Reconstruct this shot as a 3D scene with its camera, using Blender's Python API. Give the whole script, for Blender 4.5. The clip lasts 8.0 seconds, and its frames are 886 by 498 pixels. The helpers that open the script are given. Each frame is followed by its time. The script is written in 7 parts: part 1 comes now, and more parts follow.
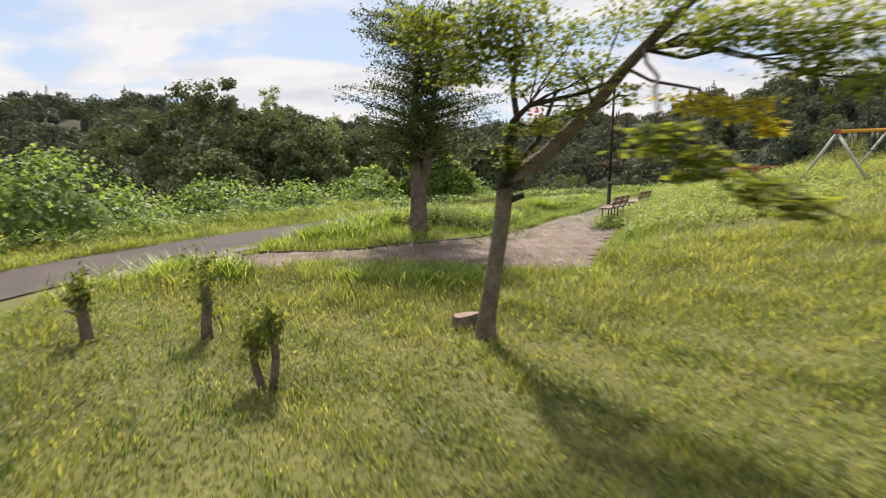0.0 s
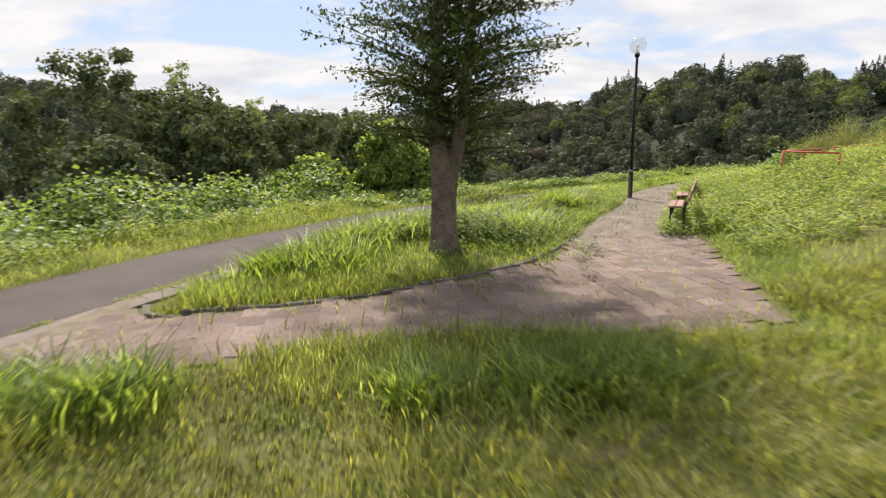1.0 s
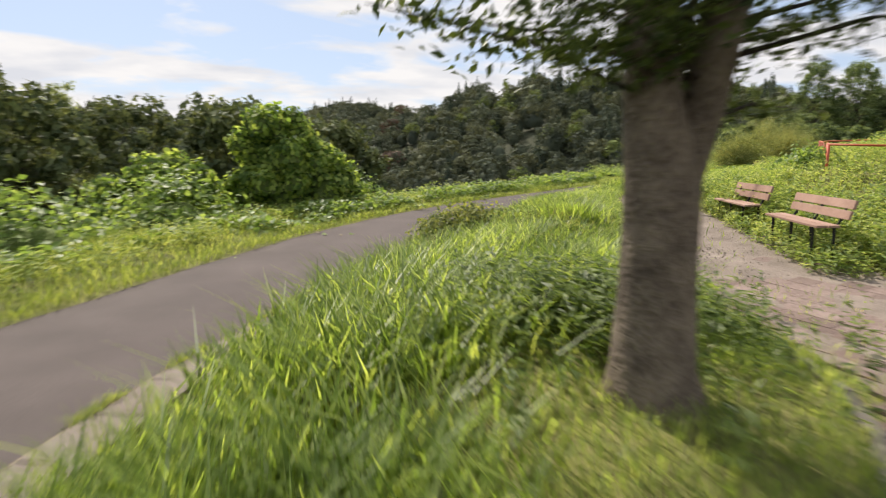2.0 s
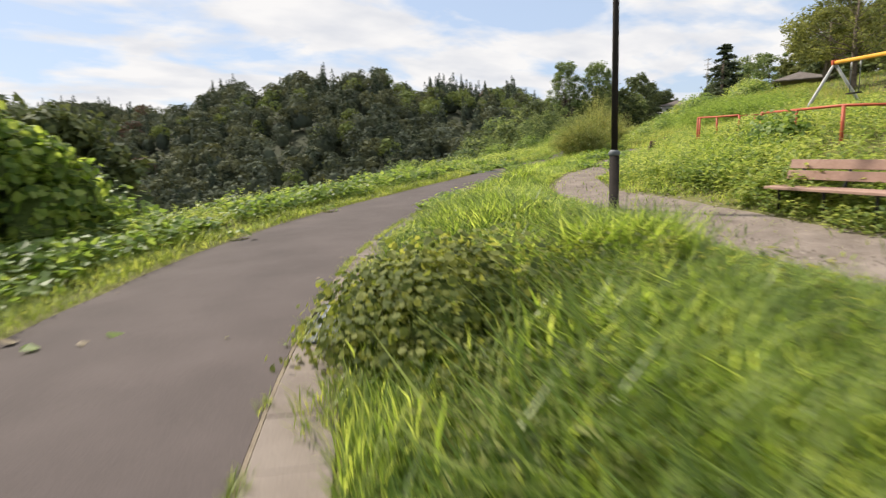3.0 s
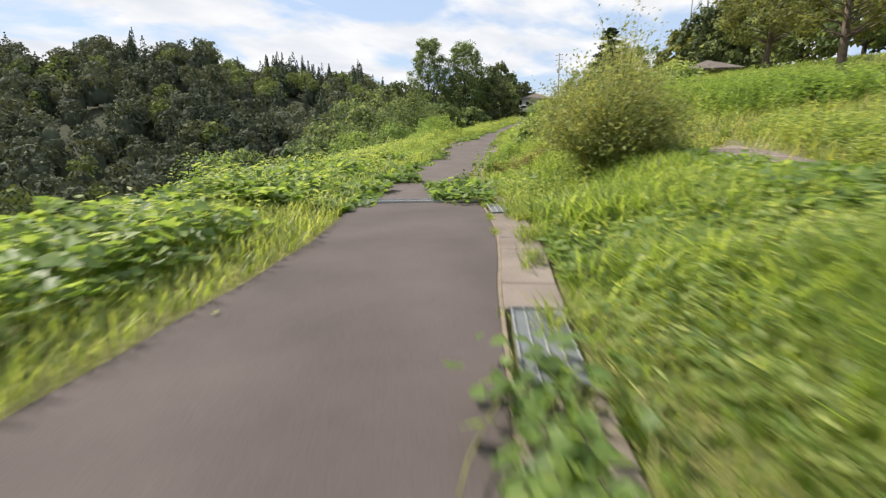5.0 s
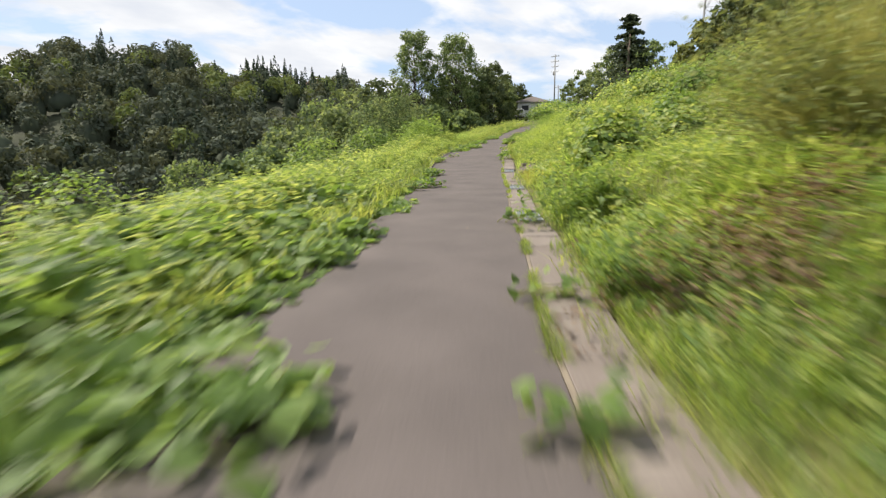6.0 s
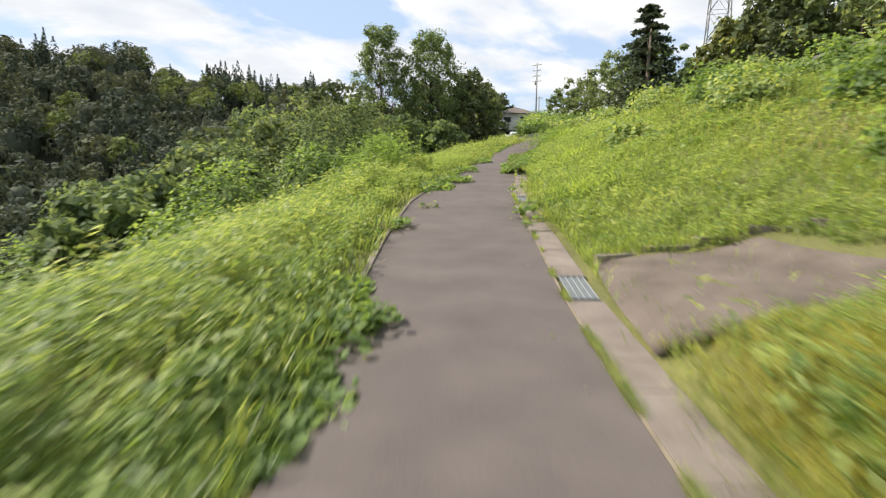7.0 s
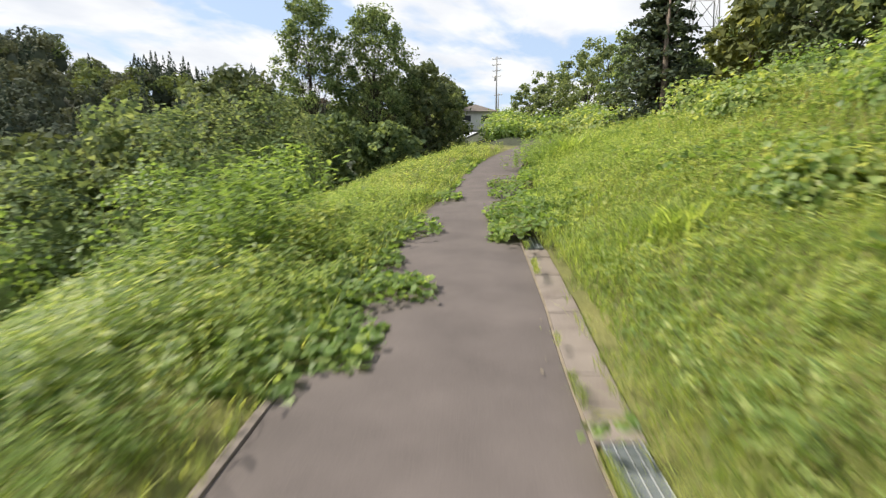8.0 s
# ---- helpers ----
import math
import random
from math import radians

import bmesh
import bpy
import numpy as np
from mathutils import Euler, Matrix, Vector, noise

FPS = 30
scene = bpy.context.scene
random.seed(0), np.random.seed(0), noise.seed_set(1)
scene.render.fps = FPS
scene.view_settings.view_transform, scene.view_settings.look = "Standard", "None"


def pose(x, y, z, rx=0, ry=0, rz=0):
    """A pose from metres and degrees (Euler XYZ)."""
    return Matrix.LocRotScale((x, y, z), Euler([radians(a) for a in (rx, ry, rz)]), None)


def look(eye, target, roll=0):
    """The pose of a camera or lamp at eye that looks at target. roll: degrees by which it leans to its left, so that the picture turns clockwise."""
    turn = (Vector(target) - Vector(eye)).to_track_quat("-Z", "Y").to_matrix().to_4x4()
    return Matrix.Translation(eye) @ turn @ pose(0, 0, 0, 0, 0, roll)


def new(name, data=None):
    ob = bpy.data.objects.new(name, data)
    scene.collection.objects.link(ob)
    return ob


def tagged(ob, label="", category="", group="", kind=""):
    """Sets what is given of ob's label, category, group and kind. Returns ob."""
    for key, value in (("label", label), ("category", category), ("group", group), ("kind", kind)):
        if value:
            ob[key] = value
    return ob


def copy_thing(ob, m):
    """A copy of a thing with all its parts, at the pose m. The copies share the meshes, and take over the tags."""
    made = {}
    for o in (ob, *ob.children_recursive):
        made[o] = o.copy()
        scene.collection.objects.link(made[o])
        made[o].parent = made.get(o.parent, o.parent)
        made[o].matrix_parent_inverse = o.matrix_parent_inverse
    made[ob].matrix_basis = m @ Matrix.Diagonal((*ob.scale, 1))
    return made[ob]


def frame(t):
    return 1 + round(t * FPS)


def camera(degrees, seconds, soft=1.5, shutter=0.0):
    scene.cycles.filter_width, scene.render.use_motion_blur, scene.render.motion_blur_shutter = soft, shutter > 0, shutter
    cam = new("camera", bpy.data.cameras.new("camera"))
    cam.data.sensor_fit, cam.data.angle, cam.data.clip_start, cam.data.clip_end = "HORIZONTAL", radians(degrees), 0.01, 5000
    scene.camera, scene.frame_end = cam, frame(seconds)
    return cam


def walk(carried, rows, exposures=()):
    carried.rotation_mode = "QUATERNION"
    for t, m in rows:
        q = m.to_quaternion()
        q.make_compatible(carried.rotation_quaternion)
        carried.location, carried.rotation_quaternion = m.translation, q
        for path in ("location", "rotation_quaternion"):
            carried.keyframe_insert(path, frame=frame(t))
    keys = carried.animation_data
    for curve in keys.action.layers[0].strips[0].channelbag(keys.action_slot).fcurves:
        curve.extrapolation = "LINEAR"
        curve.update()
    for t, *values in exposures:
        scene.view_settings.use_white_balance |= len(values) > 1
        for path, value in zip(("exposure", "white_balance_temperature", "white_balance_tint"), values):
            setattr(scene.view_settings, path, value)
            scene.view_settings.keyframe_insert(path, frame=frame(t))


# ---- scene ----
cam = camera(78.0, 8.0, soft=1.25, shutter=0.32)
PATH = [
    (0, (0.46, -6.187, 1.498), (0.118, -4.241, 1.19), 0.3),
    (0.5, (-1.103, -3.91, 1.513), (-1.306, -1.948, 1.182), 0.1),
    (1, (-2.348, -1.188, 1.368), (-2.412, 0.781, 1.024), -0.3),
    (1.2, (-2.775, -0.014, 1.335), (-2.773, 1.957, 0.995), -0.3),
    (2.3, (-4.682, 7.095, 1.071), (-3.973, 8.936, 0.742), -1.2),
    (2.5, (-4.677, 8.501, 1.008), (-3.792, 10.264, 0.678), -2.1),
    (3, (-4.069, 11.902, 0.891), (-2.888, 13.478, 0.543), -2.5),
    (3.5, (-2.58, 15.169, 0.906), (-1.21, 16.579, 0.54), -2.1),
    (4, (-0.289, 18.362, 0.912), (1.183, 19.657, 0.518), -2.0),
    (4.5, (2.655, 21.446, 0.912), (4.19, 22.662, 0.505), -1.8),
    (4.7, (4.075, 22.65, 0.932), (5.625, 23.848, 0.529), -1.3),
    (5.8, (12.292, 29.391, 0.968), (13.884, 30.539, 0.583), -0.3),
    (6, (14.627, 30.871, 1.054), (16.22, 32.021, 0.679), -0.8),
    (6.5, (19.675, 34.33, 1.343), (21.29, 35.456, 0.988), -0.5),
    (7, (24.808, 37.89, 1.818), (26.46, 38.965, 1.479), -0.2),
    (7.5, (29.988, 41.243, 2.41), (31.678, 42.255, 2.061), -0.6),
    (8, (35.552, 44.183, 2.882), (37.284, 45.12, 2.532), -0.2),
]
walk(cam, [(t, look(eye, target, roll)) for t, eye, target, roll in PATH], exposures=((0, 0.93, 6700, 12.5), (1.2, 0.98, 6700, 12.5), (2.3, 0.95, 6750, 11.5), (4.3, 1.0, 6500, 10.5), (8, 1.1, 6500, 9.5)))

# ---- light ----
SUN_AZ, SUN_EL = -16.0, 50.0  # degrees clockwise from +y, and above the horizon
world = bpy.data.worlds.new("sky")
scene.world = world
world.use_nodes = True


def build_sky():
    nt = world.node_tree
    nt.nodes.clear()
    add = nt.nodes.new
    out, bg = add("ShaderNodeOutputWorld"), add("ShaderNodeBackground")
    sky = add("ShaderNodeTexSky")
    sky.sky_type, sky.sun_disc = "NISHITA", False
    sky.sun_elevation, sky.sun_rotation = radians(SUN_EL), radians(SUN_AZ)
    sky.air_density, sky.dust_density, sky.ozone_density = 1.0, 0.8, 2.0
    co = add("ShaderNodeTexCoord")
    sep = add("ShaderNodeSeparateXYZ")
    nt.links.new(co.outputs["Generated"], sep.inputs[0])
    # cloud sheet: directions projected on a plane overhead
    lift = add("ShaderNodeMath"); lift.operation = "ADD"; lift.inputs[1].default_value = 0.2
    nt.links.new(sep.outputs["Z"], lift.inputs[0])
    floor_ = add("ShaderNodeMath"); floor_.operation = "MAXIMUM"; floor_.inputs[1].default_value = 0.05
    nt.links.new(lift.outputs[0], floor_.inputs[0])
    flat = add("ShaderNodeCombineXYZ")
    for axis in "XY":
        dv = add("ShaderNodeMath"); dv.operation = "DIVIDE"
        nt.links.new(sep.outputs[axis], dv.inputs[0]); nt.links.new(floor_.outputs[0], dv.inputs[1])
        nt.links.new(dv.outputs[0], flat.inputs[axis])
    big = add("ShaderNodeTexNoise"); big.inputs["Scale"].default_value = 1.5; big.inputs["Detail"].default_value = 8.0; big.inputs["Roughness"].default_value = 0.52; big.inputs["Distortion"].default_value = 0.25
    place = add("ShaderNodeMapping"); place.inputs["Location"].default_value = (5.3, 0.6, 0.4); place.inputs["Scale"].default_value = (1.0, 1.35, 1.0)
    nt.links.new(flat.outputs[0], place.inputs[0]); nt.links.new(place.outputs[0], big.inputs["Vector"])
    cover = add("ShaderNodeValToRGB")
    cover.color_ramp.elements[0].position, cover.color_ramp.elements[1].position = 0.40, 0.51
    nt.links.new(big.outputs["Fac"], cover.inputs[0])
    # shading inside the clouds
    fine = add("ShaderNodeTexNoise"); fine.inputs["Scale"].default_value = 2.6; fine.inputs["Detail"].default_value = 6.0
    nt.links.new(place.outputs[0], fine.inputs["Vector"])
    tone = add("ShaderNodeValToRGB")
    tone.color_ramp.elements[0].position, tone.color_ramp.elements[0].color = 0.3, (3.15, 3.3, 3.6, 1)
    tone.color_ramp.elements[1].position, tone.color_ramp.elements[1].color = 0.6, (4.05, 4.07, 4.12, 1)
    nt.links.new(fine.outputs["Fac"], tone.inputs[0])
    mix = add("ShaderNodeMix"); mix.data_type = "RGBA"
    nt.links.new(cover.outputs[0], mix.inputs["Factor"])
    veil = add("ShaderNodeMix"); veil.data_type = "RGBA"; veil.inputs["Factor"].default_value = 0.82; veil.inputs["B"].default_value = (2.15, 2.65, 3.5, 1)  # thin high cloud over the blue
    nt.links.new(sky.outputs[0], veil.inputs["A"]); nt.links.new(veil.outputs["Result"], mix.inputs["A"]); nt.links.new(tone.outputs[0], mix.inputs["B"])
    nt.links.new(mix.outputs["Result"], bg.inputs["Color"])
    bg.inputs["Strength"].default_value = 0.12
    nt.links.new(bg.outputs[0], out.inputs[0])


build_sky()
sun = new("sun", bpy.data.lights.new("sun", "SUN"))
sun.data.energy, sun.data.angle, sun.data.color = 3.4, radians(2.2), (1.0, 0.925, 0.82)  # veiled by thin cloud
sun_from = Vector((math.sin(radians(SUN_AZ)) * math.cos(radians(SUN_EL)), math.cos(radians(SUN_AZ)) * math.cos(radians(SUN_EL)), math.sin(radians(SUN_EL))))
sun.matrix_world = look(sun_from * 400, (0, 0, 0))

# ---- materials ----
def material(name, dark, light, scale=3.0, rough=0.85, bump=0.3, fine=40.0, metal=0.0, leafy=0.0, by_piece=0.0, dist=0.02, mid=None, spec=0.3):
    """Two tones mixed by noise at two scales, with relief; leafy lets light through; by_piece shifts the tone from piece to piece."""
    m = bpy.data.materials.new(name)
    m.use_nodes = True
    nt = m.node_tree
    add, link = nt.nodes.new, nt.links.new
    b = nt.nodes["Principled BSDF"]
    co = add("ShaderNodeTexCoord")
    geo = add("ShaderNodeNewGeometry")
    n1, n2 = add("ShaderNodeTexNoise"), add("ShaderNodeTexNoise")
    n1.inputs["Scale"].default_value, n1.inputs["Detail"].default_value = scale, 5.0
    n2.inputs["Scale"].default_value, n2.inputs["Detail"].default_value = fine, 3.0
    for n in (n1, n2):
        link(geo.outputs["Position"], n.inputs["Vector"])
    both = add("ShaderNodeMath"); both.operation = "MULTIPLY_ADD"
    both.inputs[1].default_value = 0.45
    half = add("ShaderNodeMath"); half.operation = "MULTIPLY"; half.inputs[1].default_value = 0.55
    link(n1.outputs["Fac"], half.inputs[0]); link(n2.outputs["Fac"], both.inputs[0]); link(half.outputs[0], both.inputs[2])
    fac = both.outputs[0]
    if by_piece:
        rnd = add("ShaderNodeMath"); rnd.operation = "MULTIPLY_ADD"; rnd.inputs[1].default_value = by_piece
        if leafy or by_piece >= 0.3:
            link(geo.outputs["Random Per Island"], rnd.inputs[0])
        else:
            info = add("ShaderNodeObjectInfo"); link(info.outputs["Random"], rnd.inputs[0])
        off = add("ShaderNodeMath"); off.operation = "SUBTRACT"; off.inputs[1].default_value = by_piece / 2
        link(fac, off.inputs[0]); link(off.outputs[0], rnd.inputs[2])
        fac = rnd.outputs[0]
    ramp = add("ShaderNodeValToRGB")
    ramp.color_ramp.elements[0].position, ramp.color_ramp.elements[0].color = 0.32, (*dark, 1)
    ramp.color_ramp.elements[1].position, ramp.color_ramp.elements[1].color = 0.68, (*light, 1)
    if mid:
        e = ramp.color_ramp.elements.new(0.5); e.color = (*mid, 1)
    link(fac, ramp.inputs[0]); link(ramp.outputs[0], b.inputs["Base Color"])
    b.inputs["Roughness"].default_value, b.inputs["Metallic"].default_value = rough, metal
    b.inputs["Specular IOR Level"].default_value = spec
    if bump:
        bp = add("ShaderNodeBump"); bp.inputs["Strength"].default_value = bump; bp.inputs["Distance"].default_value = dist
        link(n2.outputs["Fac"], bp.inputs["Height"]); link(bp.outputs[0], b.inputs["Normal"])
    if leafy:
        tr = add("ShaderNodeBsdfTranslucent"); mx = add("ShaderNodeMixShader"); mx.inputs[0].default_value = leafy
        warm = add("ShaderNodeMix"); warm.data_type = "RGBA"; warm.blend_type = "MULTIPLY"; warm.inputs["Factor"].default_value = 1.0
        warm.inputs["B"].default_value = (1.62, 1.48, 0.88, 1)
        link(ramp.outputs[0], warm.inputs["A"]); link(warm.outputs["Result"], tr.inputs["Color"])
        link(b.outputs[0], mx.inputs[1]); link(tr.outputs[0], mx.inputs[2])
        link(mx.outputs[0], nt.nodes["Material Output"].inputs["Surface"])
    return m


M = {
    "ground": material("soil_and_short_grass", (0.080, 0.078, 0.030), (0.200, 0.185, 0.066), 0.5, 0.95, 0.6, 18.0, dist=0.05, mid=(0.125, 0.128, 0.042)),
    # forest floor: dark litter, with the shade under the trees in the colour too
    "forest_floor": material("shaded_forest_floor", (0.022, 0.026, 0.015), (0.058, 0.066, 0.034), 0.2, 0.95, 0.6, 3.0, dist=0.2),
    "asphalt": material("old_asphalt", (0.076, 0.064, 0.059), (0.131, 0.110, 0.101), 1.1, 0.92, 0.5, 70.0, dist=0.006),
    # darker copy of the asphalt: dimming from view angle put into the colour
    "asphalt_dim": material("dimmed_asphalt", (0.061, 0.050, 0.047), (0.107, 0.088, 0.083), 1.1, 0.92, 0.5, 70.0, dist=0.006),
    "gravel": material("dusty_gravel", (0.110, 0.088, 0.072), (0.275, 0.230, 0.195), 2.2, 0.95, 0.45, 45.0, dist=0.02),
    "paver": material("brown_paver", (0.105, 0.074, 0.064), (0.262, 0.200, 0.176), 0.9, 0.9, 0.6, 30.0, by_piece=0.2, dist=0.01, mid=(0.170, 0.124, 0.107)),
    "joint": material("paver_joint_soil", (0.110, 0.088, 0.066), (0.240, 0.200, 0.145), 5.0, 0.95, 0.4),
    "concrete": material("weathered_concrete", (0.138, 0.112, 0.094), (0.232, 0.198, 0.170), 2.5, 0.9, 0.3, 60.0, by_piece=0.1, dist=0.005),
    "steel": material("galvanised_steel", (0.10, 0.115, 0.12), (0.16, 0.175, 0.18), 8.0, 0.6, 0.1, 60.0, metal=0.1, dist=0.002),
    "steel_light": material("bright_steel", (0.279, 0.291, 0.298), (0.384, 0.391, 0.391), 8.0, 0.5, 0.05, metal=0.1, dist=0.002),
    "lamp_dark": material("dark_brown_paint", (0.020, 0.017, 0.015), (0.036, 0.031, 0.027), 6.0, 0.8, 0.1, dist=0.002, spec=0.1),
    "plank": material("pinkish_brown_plank", (0.247, 0.150, 0.112), (0.375, 0.247, 0.195), 3.0, 0.75, 0.2, 30.0, by_piece=0.2, dist=0.003),
    "bench_leg": material("black_cast_iron", (0.012, 0.012, 0.012), (0.03, 0.03, 0.03), 6.0, 0.6, 0.2, dist=0.002),
    "rail_red": material("faded_orange_red_paint", (0.340, 0.060, 0.025), (0.510, 0.119, 0.060), 4.0, 0.5, 0.1, dist=0.002),
    "swing_grey": material("pale_grey_paint", (0.357, 0.357, 0.340), (0.510, 0.510, 0.493), 4.0, 0.5, 0.1, dist=0.002),
    "swing_yellow": material("orange_yellow_paint", (0.60, 0.28, 0.02), (0.75, 0.38, 0.04), 4.0, 0.5, 0.1, dist=0.002),
    "bark": material("grey_brown_bark", (0.068, 0.052, 0.041), (0.225, 0.182, 0.140), 5.0, 0.95, 0.9, 28.0, dist=0.03),
    "bark_dark": material("dark_bark", (0.025, 0.02, 0.016), (0.075, 0.06, 0.048), 5.0, 0.95, 0.9, 28.0, dist=0.03),
    "cut_wood": material("cut_wood", (0.19, 0.13, 0.09), (0.34, 0.26, 0.19), 8.0, 0.9, 0.4, 40.0),
    "grass": material("grass_blades", (0.112, 0.157, 0.036), (0.390, 0.430, 0.135), 0.7, 0.45, 0.0, 6.0, leafy=0.55, by_piece=0.35, mid=(0.215, 0.290, 0.070), spec=0.4),
    "lawn": material("mown_lawn_blades", (0.130, 0.150, 0.036), (0.350, 0.365, 0.105), 0.9, 0.5, 0.0, 6.0, leafy=0.56, by_piece=0.3, mid=(0.222, 0.250, 0.060), spec=0.4),
    "grass_deep": material("deep_green_blades", (0.055, 0.103, 0.020), (0.190, 0.275, 0.055), 0.7, 0.6, 0.0, 6.0, leafy=0.56, by_piece=0.4, mid=(0.100, 0.173, 0.033)),
    "shrub_leaf": material("olive_shrub_leaves", (0.070, 0.100, 0.026), (0.270, 0.295, 0.085), 1.2, 0.65, 0.0, 9.0, leafy=0.5, by_piece=0.45, mid=(0.145, 0.182, 0.046)),
    "grass_dry": material("yellow_grass", (0.202, 0.209, 0.060), (0.486, 0.431, 0.201), 0.7, 0.7, 0.0, 6.0, leafy=0.5, by_piece=0.35),
    "kudzu": material("broad_vine_leaves", (0.088, 0.148, 0.036), (0.270, 0.355, 0.112), 0.6, 0.48, 0.0, 8.0, leafy=0.54, by_piece=0.3, mid=(0.155, 0.245, 0.062), spec=0.4),
    # brighter copy of the vine leaves, sunlight put into the colour
    "vine_bright": material("sunlit_vine_leaves", (0.085, 0.150, 0.034), (0.330, 0.420, 0.110), 0.9, 0.5, 0.0, 6.0, leafy=0.6, by_piece=0.5, mid=(0.180, 0.275, 0.060)),
    "grass_lush": material("lush_green_blades", (0.098, 0.160, 0.030), (0.385, 0.465, 0.135), 0.8, 0.42, 0.0, 6.0, leafy=0.64, by_piece=0.4, mid=(0.198, 0.292, 0.060), spec=0.5),
    "weed": material("weed_leaves", (0.110, 0.180, 0.046), (0.400, 0.450, 0.160), 0.7, 0.5, 0.0, 8.0, leafy=0.5, by_piece=0.4, mid=(0.230, 0.315, 0.088), spec=0.45),
    "weed_fine": material("fine_yellow_green_leaves", (0.120, 0.188, 0.048), (0.365, 0.440, 0.165), 0.7, 0.55, 0.0, 8.0, leafy=0.56, by_piece=0.35, mid=(0.212, 0.308, 0.086)),
    "yellow_short": material("short_yellow_green_blades", (0.200, 0.205, 0.045), (0.470, 0.450, 0.130), 0.9, 0.6, 0.0, 6.0, leafy=0.55, by_piece=0.3),
    "leaf_tree": material("tree_leaves", (0.046, 0.068, 0.034), (0.150, 0.178, 0.078), 1.0, 0.7, 0.0, 9.0, leafy=0.25, by_piece=0.3, spec=0.15),
    "leaf_maple": material("maple_leaves", (0.070, 0.105, 0.018), (0.240, 0.280, 0.045), 1.0, 0.6, 0.0, 9.0, leafy=0.6, by_piece=0.4),
    "leaf_gold": material("yellowing_maple_leaves", (0.230, 0.220, 0.022), (0.520, 0.450, 0.050), 2.0, 0.6, 0.0, 9.0, leafy=0.65, by_piece=0.4),
    "leaf_red": material("red_leaves", (0.28, 0.05, 0.03), (0.5, 0.12, 0.06), 1.0, 0.6, 0.0, 9.0, leafy=0.4, by_piece=0.4),
    # island tree's leaves: backlit silhouette put into the colour by darkening it
    "leaf_dark": material("dark_backlit_leaves", (0.033, 0.055, 0.015), (0.113, 0.158, 0.040), 1.0, 0.5, 0.0, 9.0, leafy=0.2, by_piece=0.4),
    "dirt": material("trodden_brown_dirt", (0.08, 0.062, 0.05), (0.19, 0.155, 0.13), 1.6, 0.95, 0.8, 45.0, dist=0.03),
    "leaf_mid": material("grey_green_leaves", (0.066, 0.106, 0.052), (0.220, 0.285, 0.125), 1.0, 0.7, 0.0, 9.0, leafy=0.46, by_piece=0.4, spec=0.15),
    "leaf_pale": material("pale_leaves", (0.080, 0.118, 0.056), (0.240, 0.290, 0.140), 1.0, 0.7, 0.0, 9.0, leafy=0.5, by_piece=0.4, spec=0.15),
    "leaf_olive": material("olive_cherry_leaves", (0.080, 0.100, 0.038), (0.235, 0.255, 0.095), 1.0, 0.7, 0.0, 9.0, leafy=0.5, by_piece=0.3, spec=0.15),
    "leaf_airy": material("airy_pale_leaves", (0.110, 0.150, 0.080), (0.290, 0.340, 0.180), 1.0, 0.7, 0.0, 9.0, leafy=0.6, by_piece=0.3, spec=0.15),
    "straw": material("straw_stems", (0.156, 0.170, 0.058), (0.468, 0.454, 0.173), 1.0, 0.8, 0.0, 9.0, leafy=0.3, by_piece=0.4),
    # far forest tones lifted and greyed: distance haze put into the leaf colours
    "forest": material("far_forest_leaves_hazed", (0.056, 0.069, 0.052), (0.114, 0.131, 0.084), 0.07, 0.75, 0.0, 0.5, leafy=0.15, by_piece=0.12, mid=(0.077, 0.093, 0.062), spec=0.08),
    "forest_olive": material("far_olive_leaves_hazed", (0.074, 0.084, 0.053), (0.150, 0.162, 0.092), 0.07, 0.75, 0.0, 0.5, leafy=0.15, by_piece=0.12, spec=0.08),
    "forest_grey": material("far_grey_green_leaves_hazed", (0.078, 0.096, 0.072), (0.158, 0.180, 0.126), 0.07, 0.75, 0.0, 0.5, leafy=0.15, by_piece=0.12, spec=0.08),
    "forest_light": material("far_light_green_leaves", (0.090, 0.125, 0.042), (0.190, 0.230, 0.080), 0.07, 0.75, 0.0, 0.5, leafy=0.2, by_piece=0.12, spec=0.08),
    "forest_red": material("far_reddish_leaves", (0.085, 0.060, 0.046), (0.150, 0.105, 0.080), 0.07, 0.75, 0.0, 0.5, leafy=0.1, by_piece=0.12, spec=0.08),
    "conifer": material("conifer_needles", (0.028, 0.042, 0.031), (0.074, 0.096, 0.058), 0.2, 0.8, 0.0, 3.0, leafy=0.1, by_piece=0.4, spec=0.08),
    "leaf_fir": material("grey_green_needles", (0.040, 0.056, 0.040), (0.120, 0.150, 0.095), 0.6, 0.8, 0.0, 6.0, leafy=0.2, by_piece=0.4, spec=0.1),
    "globe": material("lamp_globe_glass", (0.75, 0.76, 0.76), (0.85, 0.86, 0.86), 3.0, 0.15, 0.0),
    "wall_white": material("white_house_wall", (0.55, 0.54, 0.51), (0.72, 0.71, 0.68), 0.8, 0.9, 0.1),
    "roof_brown": material("brown_roof", (0.09, 0.075, 0.065), (0.19, 0.165, 0.145), 1.5, 0.85, 0.3),
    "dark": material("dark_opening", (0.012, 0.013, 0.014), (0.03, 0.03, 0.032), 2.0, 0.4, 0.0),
    "pole_grey": material("concrete_pole", (0.20, 0.20, 0.195), (0.32, 0.315, 0.30), 1.0, 0.85, 0.1),
}


